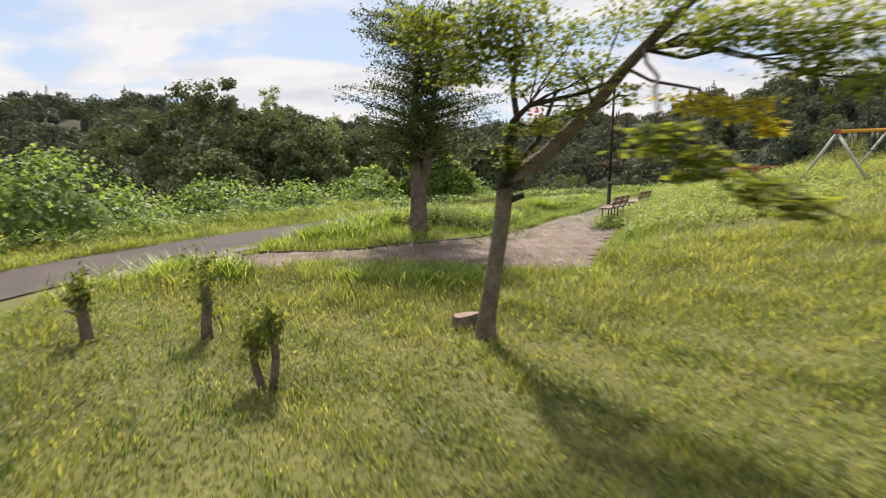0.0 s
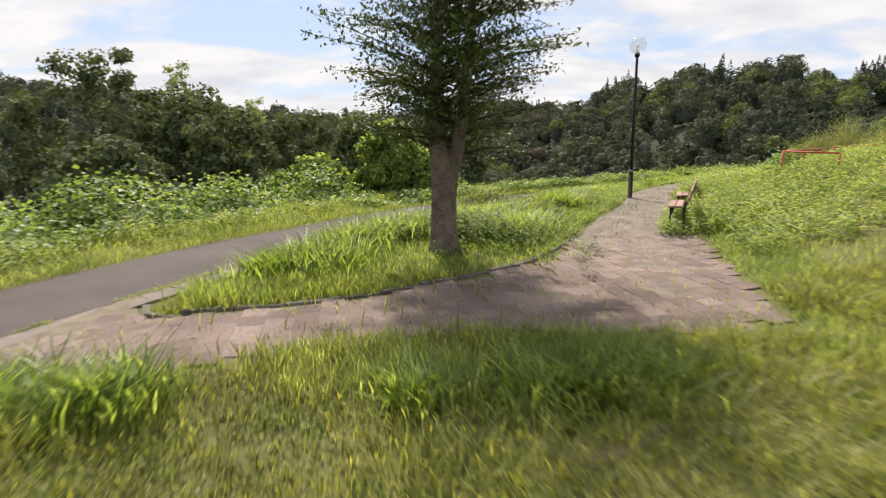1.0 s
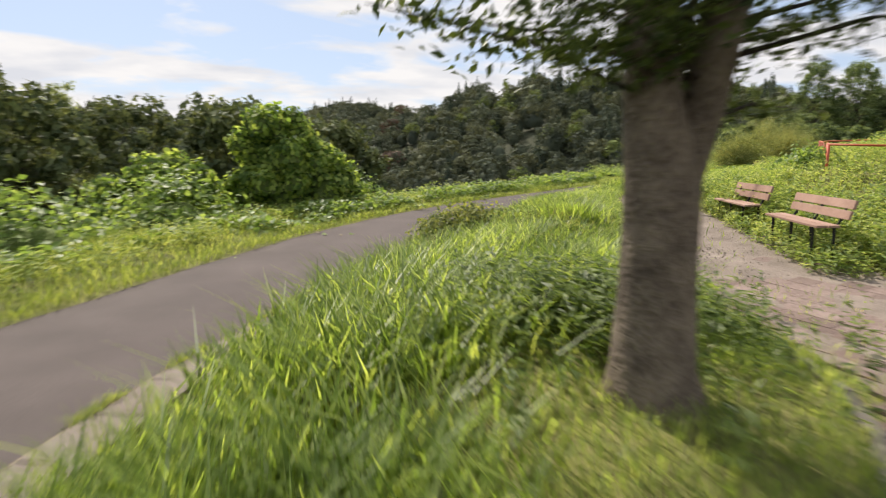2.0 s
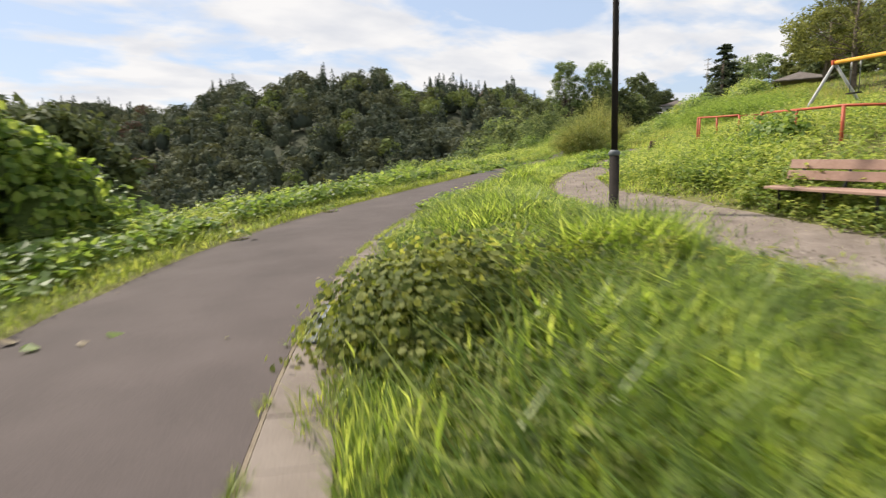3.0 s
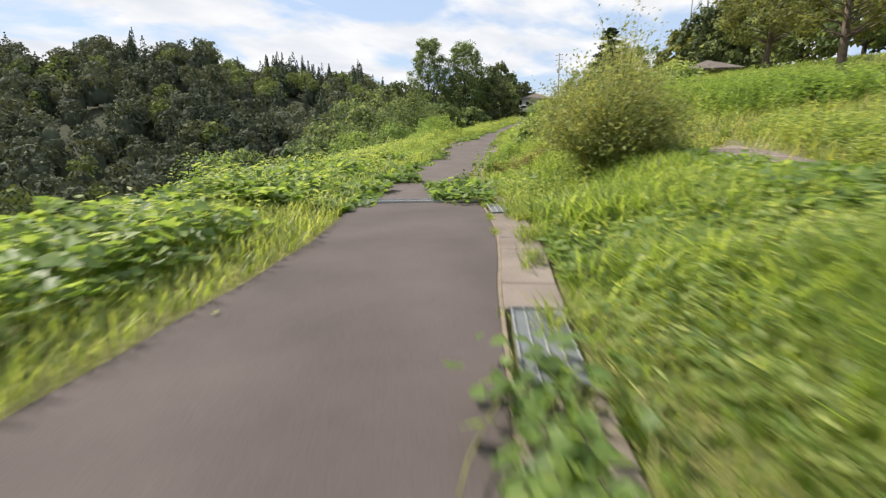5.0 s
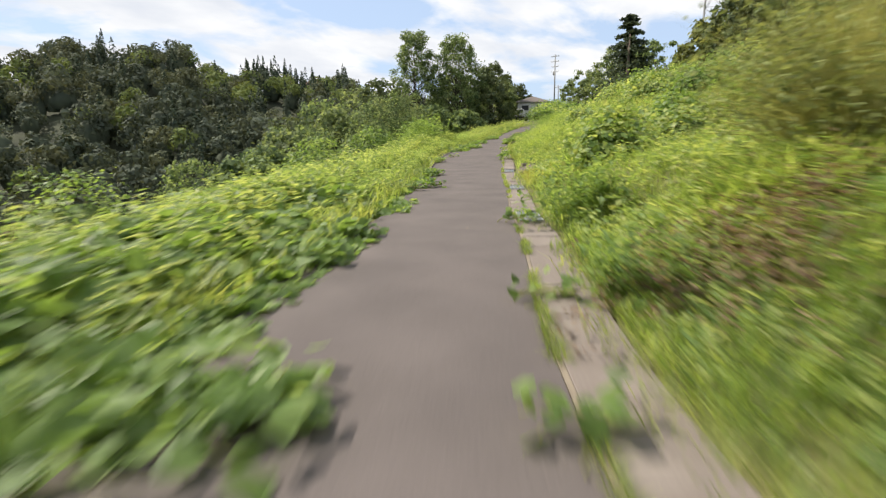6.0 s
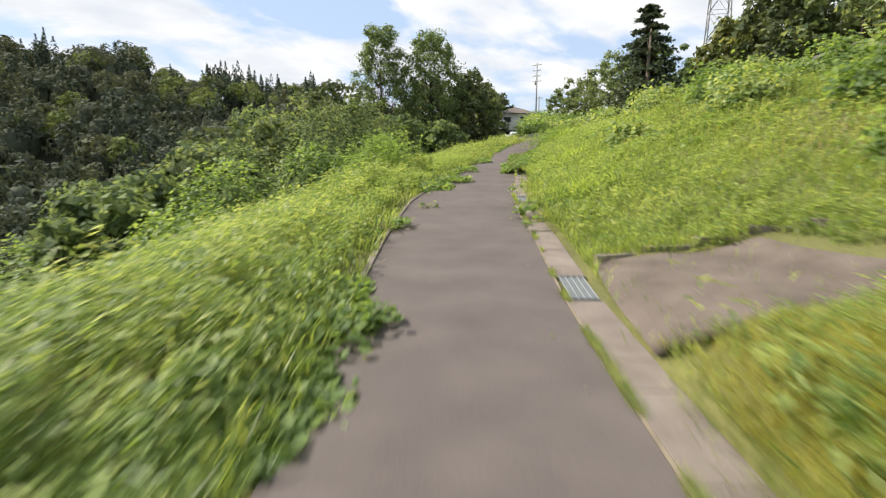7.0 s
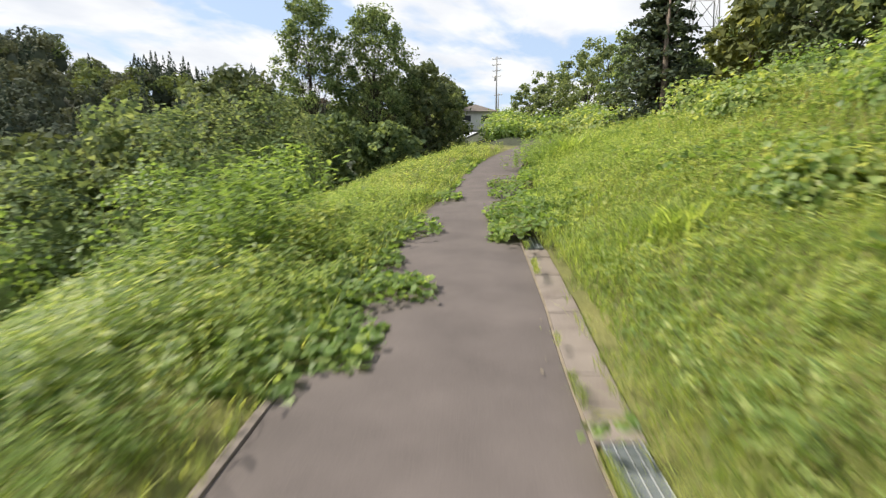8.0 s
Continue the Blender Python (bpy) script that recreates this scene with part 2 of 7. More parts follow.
# ---- helpers ----
def part(name, bm, mat, parent=None, label=""):
    """Links a bmesh as one mesh object under a thing or under a part."""
    me = bpy.data.meshes.new(name)
    bm.to_mesh(me)
    bm.free()
    me.materials.append(M[mat])
    ob = new(name, me)
    if parent:
        ob.parent = parent
    return tagged(ob, label)


def soup(name, verts, faces, mat, smooth=False):
    """One mesh object from numpy arrays: faces all with the same number of corners."""
    me = bpy.data.meshes.new(name)
    faces = np.asarray(faces, np.int32)
    k = faces.shape[1]
    me.vertices.add(len(verts)); me.vertices.foreach_set("co", np.asarray(verts, np.float32).ravel())
    me.loops.add(faces.size); me.loops.foreach_set("vertex_index", faces.ravel())
    me.polygons.add(len(faces)); me.polygons.foreach_set("loop_start", np.arange(len(faces), dtype=np.int32) * k)
    me.update(calc_edges=True)
    me.polygons.foreach_set("use_smooth", np.full(len(faces), bool(smooth)))
    me.materials.append(M[mat])
    return new(name, me)


def box(bm, m, sx, sy, sz, bevel=0.0):
    got = bmesh.ops.create_cube(bm, size=1.0, matrix=m @ Matrix.Diagonal((sx, sy, sz, 1)))
    if bevel:
        edges = list({e for v in got["verts"] for e in v.link_edges})
        bmesh.ops.bevel(bm, geom=edges, offset=bevel, segments=2, affect="EDGES", profile=0.6)


def tube(bm, points, radii, sides=8, cap=True):
    """A tapered tube along points."""
    points = [Vector(p) for p in points]
    rings = []
    for i, p in enumerate(points):
        a, b = points[max(i - 1, 0)], points[min(i + 1, len(points) - 1)]
        way = (b - a).normalized()
        side = way.cross(Vector((0.13, 0.31, 0.94)) if abs(way.z) < 0.9 else Vector((1, 0.1, 0))).normalized()
        up = side.cross(way)
        r = radii[i] if isinstance(radii, (list, tuple)) else radii
        rings.append([bm.verts.new(p + (side * math.cos(2 * math.pi * k / sides) + up * math.sin(2 * math.pi * k / sides)) * r) for k in range(sides)])
    for a, b in zip(rings, rings[1:]):
        for k in range(sides):
            f = bm.faces.new((a[k], a[(k + 1) % sides], b[(k + 1) % sides], b[k]))
            f.smooth = True
    if cap:
        bm.faces.new(rings[0][::-1]); bm.faces.new(rings[-1])


def thing(name, m, label, category, group=""):
    ob = new(name)
    ob.matrix_world = m
    return tagged(ob, label, category, group)

# ---- the lie of the land ----
# asphalt path's middle line: x, y, z
LINE = np.array([(-10, -260, -3), (-9.6, -30, -0.9), (-9.2, -6, -0.7), (-8.8, 3.5, -0.64), (-8.2, 6.5, -0.63), (-7.1, 10.5, -0.62), (-5.5, 13.9, -0.6), (-3.9, 16.8, -0.56),
                 (-1.9, 19.6, -0.52), (0.3, 21.9, -0.47), (2.8, 23.8, -0.4), (6.5, 25.9, -0.27), (10.6, 28.3, -0.12), (16.1, 32.6, -0.07), (20.3, 35.0, -0.03),
                 (25.2, 38.1, 0.0), (30.2, 41.2, 0.08), (35.3, 44.2, 0.33), (40.4, 46.9, 0.68), (47.2, 50.0, 1.1), (53.5, 52.2, 1.55), (60.0, 54.4, 2.3), (66.0, 55.4, 2.9),
                 (76, 57, 3.7), (100, 66, 6.0), (160, 92, 9.5), (400, 190, 12.0)])
# foot of the bank: x, y, z, steepness, width
FOOT = np.array([(1.4, -260, -3, 0.10, 6), (1.4, -12, -0.7, 0.14, 6), (1.5, 4.5, -0.62, 0.19, 5.5), (2.8, 11.1, -0.42, 0.27, 4.2), (3.6, 15.0, -0.22, 0.32, 3.6), (4.8, 18.3, -0.06, 0.33, 3.4),
                 (8.7, 20.7, 0.15, 0.3, 3.2), (13.3, 22.2, 0.3, 0.42, 2.2), (17.0, 24.2, 0.5, 0.36, 2.6), (21.0, 28.0, 0.7, 0.25, 5.0), (25.5, 32.5, 0.7, 0.26, 6.5), (29.8, 36.2, 0.4, 0.31, 8.0),
                 (33.5, 39.0, 0.18, 0.36, 10.0), (38.2, 42.6, 0.75, 0.37, 10), (43.2, 45.4, 1.1, 0.38, 10), (49, 48.3, 1.5, 0.42, 11), (56, 50.6, 2.1, 0.42, 10), (64, 52.6, 3.0, 0.3, 8),
                 (78, 55, 4.0, 0.2, 8), (100, 62, 6.2, 0.12, 8), (160, 86, 9.6, 0.06, 8), (400, 180, 12, 0.05, 8)])
# the hills round about: compass angle, elevation of the crest in degrees, distance of the crest
CREST = np.array([(-180, 3, 500), (-60, 5, 450), (-36, 6.2, 450), (-20, 4.4, 500), (-8, 4.0, 500), (1, 5.0, 460), (5, 5.9, 430), (8, 5.0, 380), (11, 5.6, 310), (15, 7.0, 300), (19, 7.7, 295), (25, 8.3, 290), (29, 8.5, 290),
                  (31.5, 8.0, 300), (34, 6.6, 320), (38, 7.0, 330), (43, 6.4, 330), (50, 4.5, 330), (60, 3.0, 340), (75, 2.2, 380), (120, 2, 400), (180, 3, 500)])


def dense(line, step=0.6):
    """Points along a polyline, rounded, in steps that grow with its segments."""
    out = []
    for a, b in zip(line, line[1:]):
        n = max(2, int(np.linalg.norm((b - a)[:2]) / max(step, np.linalg.norm((b - a)[:2]) / 40)))
        out += [a + (b - a) * k / n for k in range(n)]
    out = np.array(out + [line[-1]])
    for _ in range(6):
        out[1:-1] = 0.25 * out[:-2] + 0.5 * out[1:-1] + 0.25 * out[2:]
    return out


MID, BANK = dense(LINE), dense(FOOT)


def near(line, x, y):
    """Nearest sample of a line: index, distance, and the distance signed (right of the line is positive)."""
    gx, gy = x[:, None] - line[None, :, 0], y[:, None] - line[None, :, 1]
    d2 = gx * gx + gy * gy
    i = d2.argmin(1)
    j = np.clip(i, 1, len(line) - 2)
    way = line[j + 1, :2] - line[j - 1, :2]
    way /= np.linalg.norm(way, axis=1)[:, None]
    off = np.stack([x, y], 1) - line[j, :2]
    cross = way[:, 1] * off[:, 0] - way[:, 0] * off[:, 1]
    d = np.sqrt(d2[np.arange(len(i)), i])
    return i, d, np.where(np.abs(cross) < d, np.where(d < 3, cross, np.sign(cross) * d), cross), d2


def smooth01(t):
    t = np.clip(t, 0, 1)
    return t * t * (3 - 2 * t)


def land(x, y, whole=True):
    """Height of the ground."""
    x, y = np.atleast_1d(np.asarray(x, float)), np.atleast_1d(np.asarray(y, float))
    z = np.empty(len(x))
    for k in range(0, len(x), 20000):
        z[k:k + 20000] = _land(x[k:k + 20000], y[k:k + 20000])
    return z


def _land(x, y):
    im, _, dm, m2 = near(MID, x, y)
    ib, _, db, b2 = near(BANK, x, y)
    wm, wb = 1 / (m2 + 0.3) ** 3, 1 / (b2 + 0.3) ** 3
    base = ((wm * MID[:, 2]).sum(1) + (wb * BANK[:, 2]).sum(1)) / (wm.sum(1) + wb.sum(1))
    steep, width = (wb * BANK[:, 3]).sum(1) / wb.sum(1), (wb * BANK[:, 4]).sum(1) / wb.sum(1)
    up = np.maximum(db, 0)
    rise = steep * (np.minimum(up, width) + 0.28 * np.clip(up - width, 0, 60)) - 0.12 * steep * width * np.exp(-((up - width) / 1.5) ** 2)
    left = np.maximum(-dm - 3.2, 0)
    drop = 19 * (1 - np.exp(-(left / 30.0) ** 1.35))
    # gentle swells, the verge a little higher than the asphalt
    swell = 0.05 * np.sin(0.9 * x + 0.4 * y) * np.sin(0.7 * y - 0.3 * x + 1) * smooth01((np.abs(dm) - 2) / 3)
    verge = 0.12 * smooth01((dm - 2.2) / 0.8) * smooth01((6 - dm) / 3) + 0.08 * smooth01((-dm - 1.7) / 0.8) * smooth01((6 + dm) / 3)
    swell += 0.34 * np.exp(-((x + 2.9) / 1.9) ** 2 - ((y - 8.0) / 2.3) ** 2)  # raised bed of the island
    swell -= 1.5 * np.exp(-((x - 62) / 11) ** 2 - ((y - 34.5) / 5) ** 2)  # hollow in which the pavilion stands
    px, py = x - 0.0, y - 10.0
    r, az = np.hypot(px, py), np.degrees(np.arctan2(px, py))
    elev, rc = np.interp(az, CREST[:, 0], CREST[:, 1]), np.interp(az, CREST[:, 0], CREST[:, 2])
    lumps = 1 + 0.05 * np.sin(az * 0.9) + 0.03 * np.sin(az * 2.3 + 1)
    crest = rc * np.tan(np.radians(elev)) * lumps + 1.0 - 13.0 + 19
    hill = np.where(r < rc, crest * smooth01((r - 120) / (rc - 120)) ** 0.9, crest * (1 - 0.5 * smooth01((r - rc) / 400)))
    side = smooth01((left - 10) / 30)
    base = base * (1 - side)
    return base + rise + swell + verge - drop + hill * side


def on_land(x, y):
    return float(land([x], [y])[0])



def axis(lo, hi, far, step):
    fine = np.arange(lo, hi + step / 2, step)
    grow = np.cumsum(step * 1.16 ** np.arange(1, 75))
    after, before = hi + grow, lo - grow
    return np.concatenate([before[before > -far][::-1], fine, after[after < far]])


XS, YS = axis(-22, 72, 3500, 0.5), axis(-14, 78, 3500, 0.5)


def survey():
    """Height, distance from the path's middle and from the bank's foot on the ground's own grid."""
    gx, gy = np.meshgrid(XS, YS)
    x, y = gx.ravel(), gy.ravel()
    z, dm, db = land(x, y), np.empty(len(x)), np.empty(len(x))
    for k in range(0, len(x), 20000):
        dm[k:k + 20000], db[k:k + 20000] = near(MID, x[k:k + 20000], y[k:k + 20000])[2], near(BANK, x[k:k + 20000], y[k:k + 20000])[2]
    shape = gx.shape
    return x, y, z.reshape(shape), dm.reshape(shape), db.reshape(shape)


GX, GY, GZ, GM, GB = survey()


def grid(table, x, y):
    """Bilinear look-up on the ground's grid."""
    i, j = np.clip(np.searchsorted(XS, x) - 1, 0, len(XS) - 2), np.clip(np.searchsorted(YS, y) - 1, 0, len(YS) - 2)
    u, v = (x - XS[i]) / (XS[i + 1] - XS[i]), (y - YS[j]) / (YS[j + 1] - YS[j])
    return (table[j, i] * (1 - u) + table[j, i + 1] * u) * (1 - v) + (table[j + 1, i] * (1 - u) + table[j + 1, i + 1] * u) * v


def build_ground():
    level = np.concatenate([MID[near(MID, GX[k:k + 20000], GY[k:k + 20000])[0], 2] for k in range(0, len(GX), 20000)]).reshape(GZ.shape)
    z = np.where(np.abs(GM) < 2.0, np.minimum(GZ, level - 0.035), GZ)
    z = np.where((np.abs(GM) >= 2.0) & (np.abs(GM) < 2.4), np.minimum(GZ, level + 0.05), z)
    n, k = len(YS), len(XS)
    a = (np.arange(n - 1)[:, None] * k + np.arange(k - 1)[None]).ravel()
    ob = soup("ground", np.stack([GX, GY, z.ravel()], 1), np.stack([a, a + 1, a + k + 1, a + k], 1), "ground", True)
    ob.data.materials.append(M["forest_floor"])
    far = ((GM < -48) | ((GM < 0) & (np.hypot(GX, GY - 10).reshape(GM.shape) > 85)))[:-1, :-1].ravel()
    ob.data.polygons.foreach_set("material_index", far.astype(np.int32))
    tagged(ob, "grassy park ground falling into a wooded valley", "ground", kind="structure")


build_ground()


def beside(line, offset):
    """The line shifted to its right by offset."""
    way = np.gradient(line[:, :2], axis=0)
    way /= np.linalg.norm(way, axis=1)[:, None]
    return line[:, :2] + np.stack([way[:, 1], -way[:, 0]], 1) * np.asarray(offset)[..., None]


def steps(line, step):
    """The line again in even steps."""
    s = np.concatenate([[0], np.cumsum(np.linalg.norm(np.diff(line[:, :2], axis=0), axis=1))])
    q = np.arange(0, s[-1], step)
    return np.stack([np.interp(q, s, line[:, k]) for k in range(line.shape[1])], 1)


WALK = steps(MID[(MID[:, 1] > -25) & (MID[:, 0] < 77)], 0.3)
# how far the asphalt reaches left and right of its middle line: x of the line, metres
REACH_L = np.array([(-9, 1.1), (-6, 1.05), (0, 1.12), (8, 1.1), (10, 0.98), (16, 1.1), (22, 1.0), (28, 1.12), (33, 1.4), (38, 1.6), (42, 1.3), (60, 1.1)])
REACH_R = np.array([(-8.8, 1.05), (-6.5, 1.52), (0, 1.55), (2.3, 1.45), (6, 1.16), (9, 1.0), (14, 1.05), (22, 1.0), (25, 1.18), (30, 1.27), (34, 1.38), (38.7, 1.25), (42, 1.35), (60, 1.1)])
EDGE_L, EDGE_R = np.interp(WALK[:, 0], *REACH_L.T), np.interp(WALK[:, 0], *REACH_R.T)


def build_asphalt():
    rag = 0.03 * np.sin(np.arange(len(WALK)) * 0.9) * np.sin(np.arange(len(WALK)) * 0.37)
    t = np.linspace(0, 1, 9)
    rows = [np.concatenate([beside(WALK, -(EDGE_L + rag) * (1 - k) + EDGE_R * k), (WALK[:, 2] + 0.02 * 4 * k * (1 - k))[:, None]], 1) for k in t]
    low = rows[0].copy(); low[:, 2] -= 0.15
    low2 = rows[-1].copy(); low2[:, 2] -= 0.15
    pts = np.stack([low, *rows, low2], 1)
    n, k = len(WALK), 11
    a = (np.arange(n - 1)[:, None] * k + np.arange(k - 1)[None]).ravel()
    ob = soup("asphalt_path", pts.reshape(-1, 3), np.stack([a, a + 1, a + k + 1, a + k], 1), "asphalt_dim")
    ob.data.materials.append(M["asphalt"])
    undimmed = np.repeat(np.arange(n - 1) >= int(np.argmin((WALK[:, 0] - 12.95) ** 2 + (WALK[:, 1] - 30.35) ** 2)), k - 1)
    ob.data.polygons.foreach_set("material_index", undimmed.astype(np.int32))  # the stretch before the cross grating is dimmed in its colour
    tagged(ob, "worn grey-brown asphalt footpath edged by weeds", "path", kind="structure")


build_asphalt()


def sheet(name, left, right, mat, lift, label, category, across=10, rough=0.0):
    """A strip of ground cover between two lines, laid on the land."""
    left, right = np.array(left, float), np.array(right, float)
    q, p = np.linspace(0, len(left) - 1, 70), np.arange(len(left))
    left, right = (np.stack([np.interp(q, p, e[:, k]) for k in (0, 1)], 1) for e in (left, right))
    for e in (left, right):
        for _ in range(8):
            e[1:-1] = 0.25 * e[:-2] + 0.5 * e[1:-1] + 0.25 * e[2:]
    t = np.linspace(0, 1, across + 1)[None, :, None]
    pts = left[:, None] * (1 - t) + right[:, None] * t
    x, y = pts[..., 0].ravel(), pts[..., 1].ravel()
    k = across + 1
    z = grid(GZ, x, y) + lift + rough * np.sin(3.1 * x + y) * np.sin(2.3 * y - x)
    z.reshape(-1, k)[:, [0, -1]] -= 0.05
    z.reshape(-1, k)[[0, -1]] -= 0.06
    a = (np.arange(len(left) - 1)[:, None] * k + np.arange(across)[None]).ravel()
    ob = soup(name, np.stack([x, y, z], 1), np.stack([a, a + 1, a + k + 1, a + k], 1), mat, True)
    return tagged(ob, label, category, kind="structure")


# paved court between lawn and island, and the gravel walk that leaves it
COURT_S = [(-7.45, 1.0), (-6.6, 2.9), (-5.0, 3.2), (-3.6, 4.0), (-2.0, 4.6), (-0.3, 4.6), (1.4, 4.7)]
COURT_N = [(-7.0, 6.9), (-6.6, 5.5), (-5.6, 5.05), (-4.6, 5.3), (-3.4, 5.7), (-2.0, 6.7), (-1.1, 7.8)]
sheet("court_bed", COURT_S, COURT_N, "joint", 0.0225, "brown paved court with weedy joints", "pavement")
WALK_W = [(-1.1, 7.4), (-0.5, 9.2), (0.4, 11.6), (1.6, 14.2), (2.6, 16.0), (3.6, 18.5), (4.9, 20.0), (7.6, 21.7), (10.9, 23.3), (16.0, 25.9), (20.0, 28.2)]
WALK_E = [(1.5, 4.7), (2.2, 8.0), (3.0, 11.0), (3.55, 13.4), (4.15, 15.8), (5.05, 18.1), (6.8, 20.2), (9.8, 21.5), (13.3, 22.9), (17.0, 24.9), (20.6, 26.8)]
sheet("gravel_walk", WALK_W, WALK_E, "gravel", 0.0215, "dusty grey gravel walk worn into grass", "path", rough=0.008)
# bare trodden pad beside the drain
sheet("dirt_pad", [(29.7, 38.85), (30.8, 39.45), (32.75, 40.4)], [(30.4, 37.8), (32.3, 36.5), (34.3, 38.2)], "dirt", 0.012, "bare brown dirt pad beside the drain", "ground")


# ---- drain along the asphalt ----
def index_near(x, y):
    return int(np.argmin((WALK[:, 0] - x) ** 2 + (WALK[:, 1] - y) ** 2))


GRATES = [index_near(*p) for p in ((-6.1, 12.5), (-3.6, 17.3), (-0.2, 21.0), (3.6, 24.0), (8.2, 26.6), (12.4, 29.6), (21.4, 35.5), (25.7, 38.4), (30.8, 41.3), (38.4, 46.0), (45.5, 49.2))]


def slab_mesh(length, width):
    bm = bmesh.new()
    box(bm, pose(0, 0, -0.05), length, width, 0.1, 0.008)
    me = bpy.data.meshes.new("cover_slab")
    bm.to_mesh(me); bm.free()
    me.materials.append(M["concrete"])
    return me


def build_drain():
    drain = tagged(new("drain_channel"), "concrete drain channel with slab covers and steel gratings", "drain", kind="structure")
    slab = slab_mesh(1.0, 0.42)
    line = np.concatenate([beside(WALK, EDGE_R + 0.245), WALK[:, 2:3]], 1)
    first, last = index_near(-8.9, 2.0), index_near(47, 50)
    rnd = random.Random(4)
    walked = np.concatenate([[0], np.cumsum(np.linalg.norm(np.diff(line, axis=0), axis=1))])
    at = lambda q: Vector([float(np.interp(q, walked, line[:, k])) for k in range(3)])
    stops = [walked[first]] + [q for g in GRATES for q in (walked[g] - 0.555, walked[g] + 0.555)] + [walked[last]]
    for start, end in zip(stops[::2], stops[1::2]):
        n = max(1, round((end - start) / 0.6))
        for k in range(n):
            a, b = at(start + (end - start) * k / n), at(start + (end - start) * (k + 1) / n)
            c, d = (a + b) / 2, b - a
            ob = new("cover_slab", slab)
            ob.parent = drain
            ob.matrix_world = pose(c.x, c.y, c.z + 0.012 + rnd.uniform(-0.005, 0.005), rnd.uniform(-0.8, 0.8), -math.degrees(math.asin(d.z / d.length)), math.degrees(math.atan2(d.y, d.x))) @ Matrix.Diagonal((d.length - 0.008, 1, 1, 1))
    # the channel's inner lip towards the asphalt
    lip = np.concatenate([beside(WALK, EDGE_R + 0.005), WALK[:, 2:3]], 1)[first:last]
    lip2 = np.concatenate([beside(WALK, EDGE_R + 0.033), WALK[:, 2:3]], 1)[first:last]
    lip[:, 2] += 0.004; lip2[:, 2] += 0.01
    low, low2 = lip.copy(), lip2.copy()
    low[:, 2] -= 0.15; low2[:, 2] -= 0.15
    pts = np.stack([low, lip, lip2, low2], 1)
    a = (np.arange(len(lip) - 1)[:, None] * 4 + np.arange(3)[None]).ravel()
    ob = soup("lip", pts.reshape(-1, 3), np.stack([a, a + 1, a + 5, a + 4], 1), "joint")
    ob.parent = drain
    # near-black sheet stands in for the shade inside the channel
    bottom = soup("channel_shade", np.stack([low + (0, 0, 0.08), np.concatenate([beside(WALK, EDGE_R + 0.46), WALK[:, 2:3]], 1)[first:last] - (0, 0, 0.07)], 1).reshape(-1, 3),
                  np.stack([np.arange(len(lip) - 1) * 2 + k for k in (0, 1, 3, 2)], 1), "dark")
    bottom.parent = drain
    for n, g in enumerate(GRATES):
        a, b = line[g - 2], line[g + 2]
        c, yaw = (a + b) / 2, math.degrees(math.atan2(b[1] - a[1], b[0] - a[0]))
        tilt = -math.degrees(math.asin((b[2] - a[2]) / 1.2))
        grate = thing("drain_grating", pose(c[0], c[1], c[2] + 0.02, 0, tilt, yaw), "grey galvanised steel grating over the drain", "grating", "gratings of the drain")
        bm = bmesh.new()
        box(bm, pose(0, 0, -0.012), 1.05, 0.34, 0.012)
        part("plate", bm, "steel", grate)
        for k in range(5):
            bm = bmesh.new()
            box(bm, pose(0, -0.16 + k * 0.08, 0.0), 1.08, 0.005, 0.02)
            part("bar", bm, "steel_light", grate, "bright worn bearing bar")
        for side in (-0.535, 0.535):
            bm = bmesh.new()
            box(bm, pose(side, 0, 0.0), 0.012, 0.34, 0.02)
            part("end_bar", bm, "steel", grate)

    # a wider grating laid across the asphalt
    g = index_near(12.95, 30.35)
    a, b, c = WALK[g - 1], WALK[g + 1], WALK[g]
    yaw = math.degrees(math.atan2(b[1] - a[1], b[0] - a[0])) - 90
    cross = thing("drain_grating", pose(c[0], c[1], c[2] + 0.036, 0, 0, yaw), "grey steel grating laid across the asphalt path", "grating", "gratings of the drain")
    bm = bmesh.new()
    box(bm, pose(0, 0, -0.014), 2.02, 0.34, 0.012)
    part("plate", bm, "steel", cross)
    for side in (-0.165, 0.165):
        bm = bmesh.new()
        box(bm, pose(0, side, -0.002), 2.04, 0.012, 0.024)
        part("end_bar", bm, "steel_light", cross)
    for k in range(40):
        bm = bmesh.new()
        box(bm, pose(-0.98 + k * 0.0503, 0, -0.003), 0.006, 0.315, 0.016)
        part("bar", bm, "steel_light", cross)


build_drain()


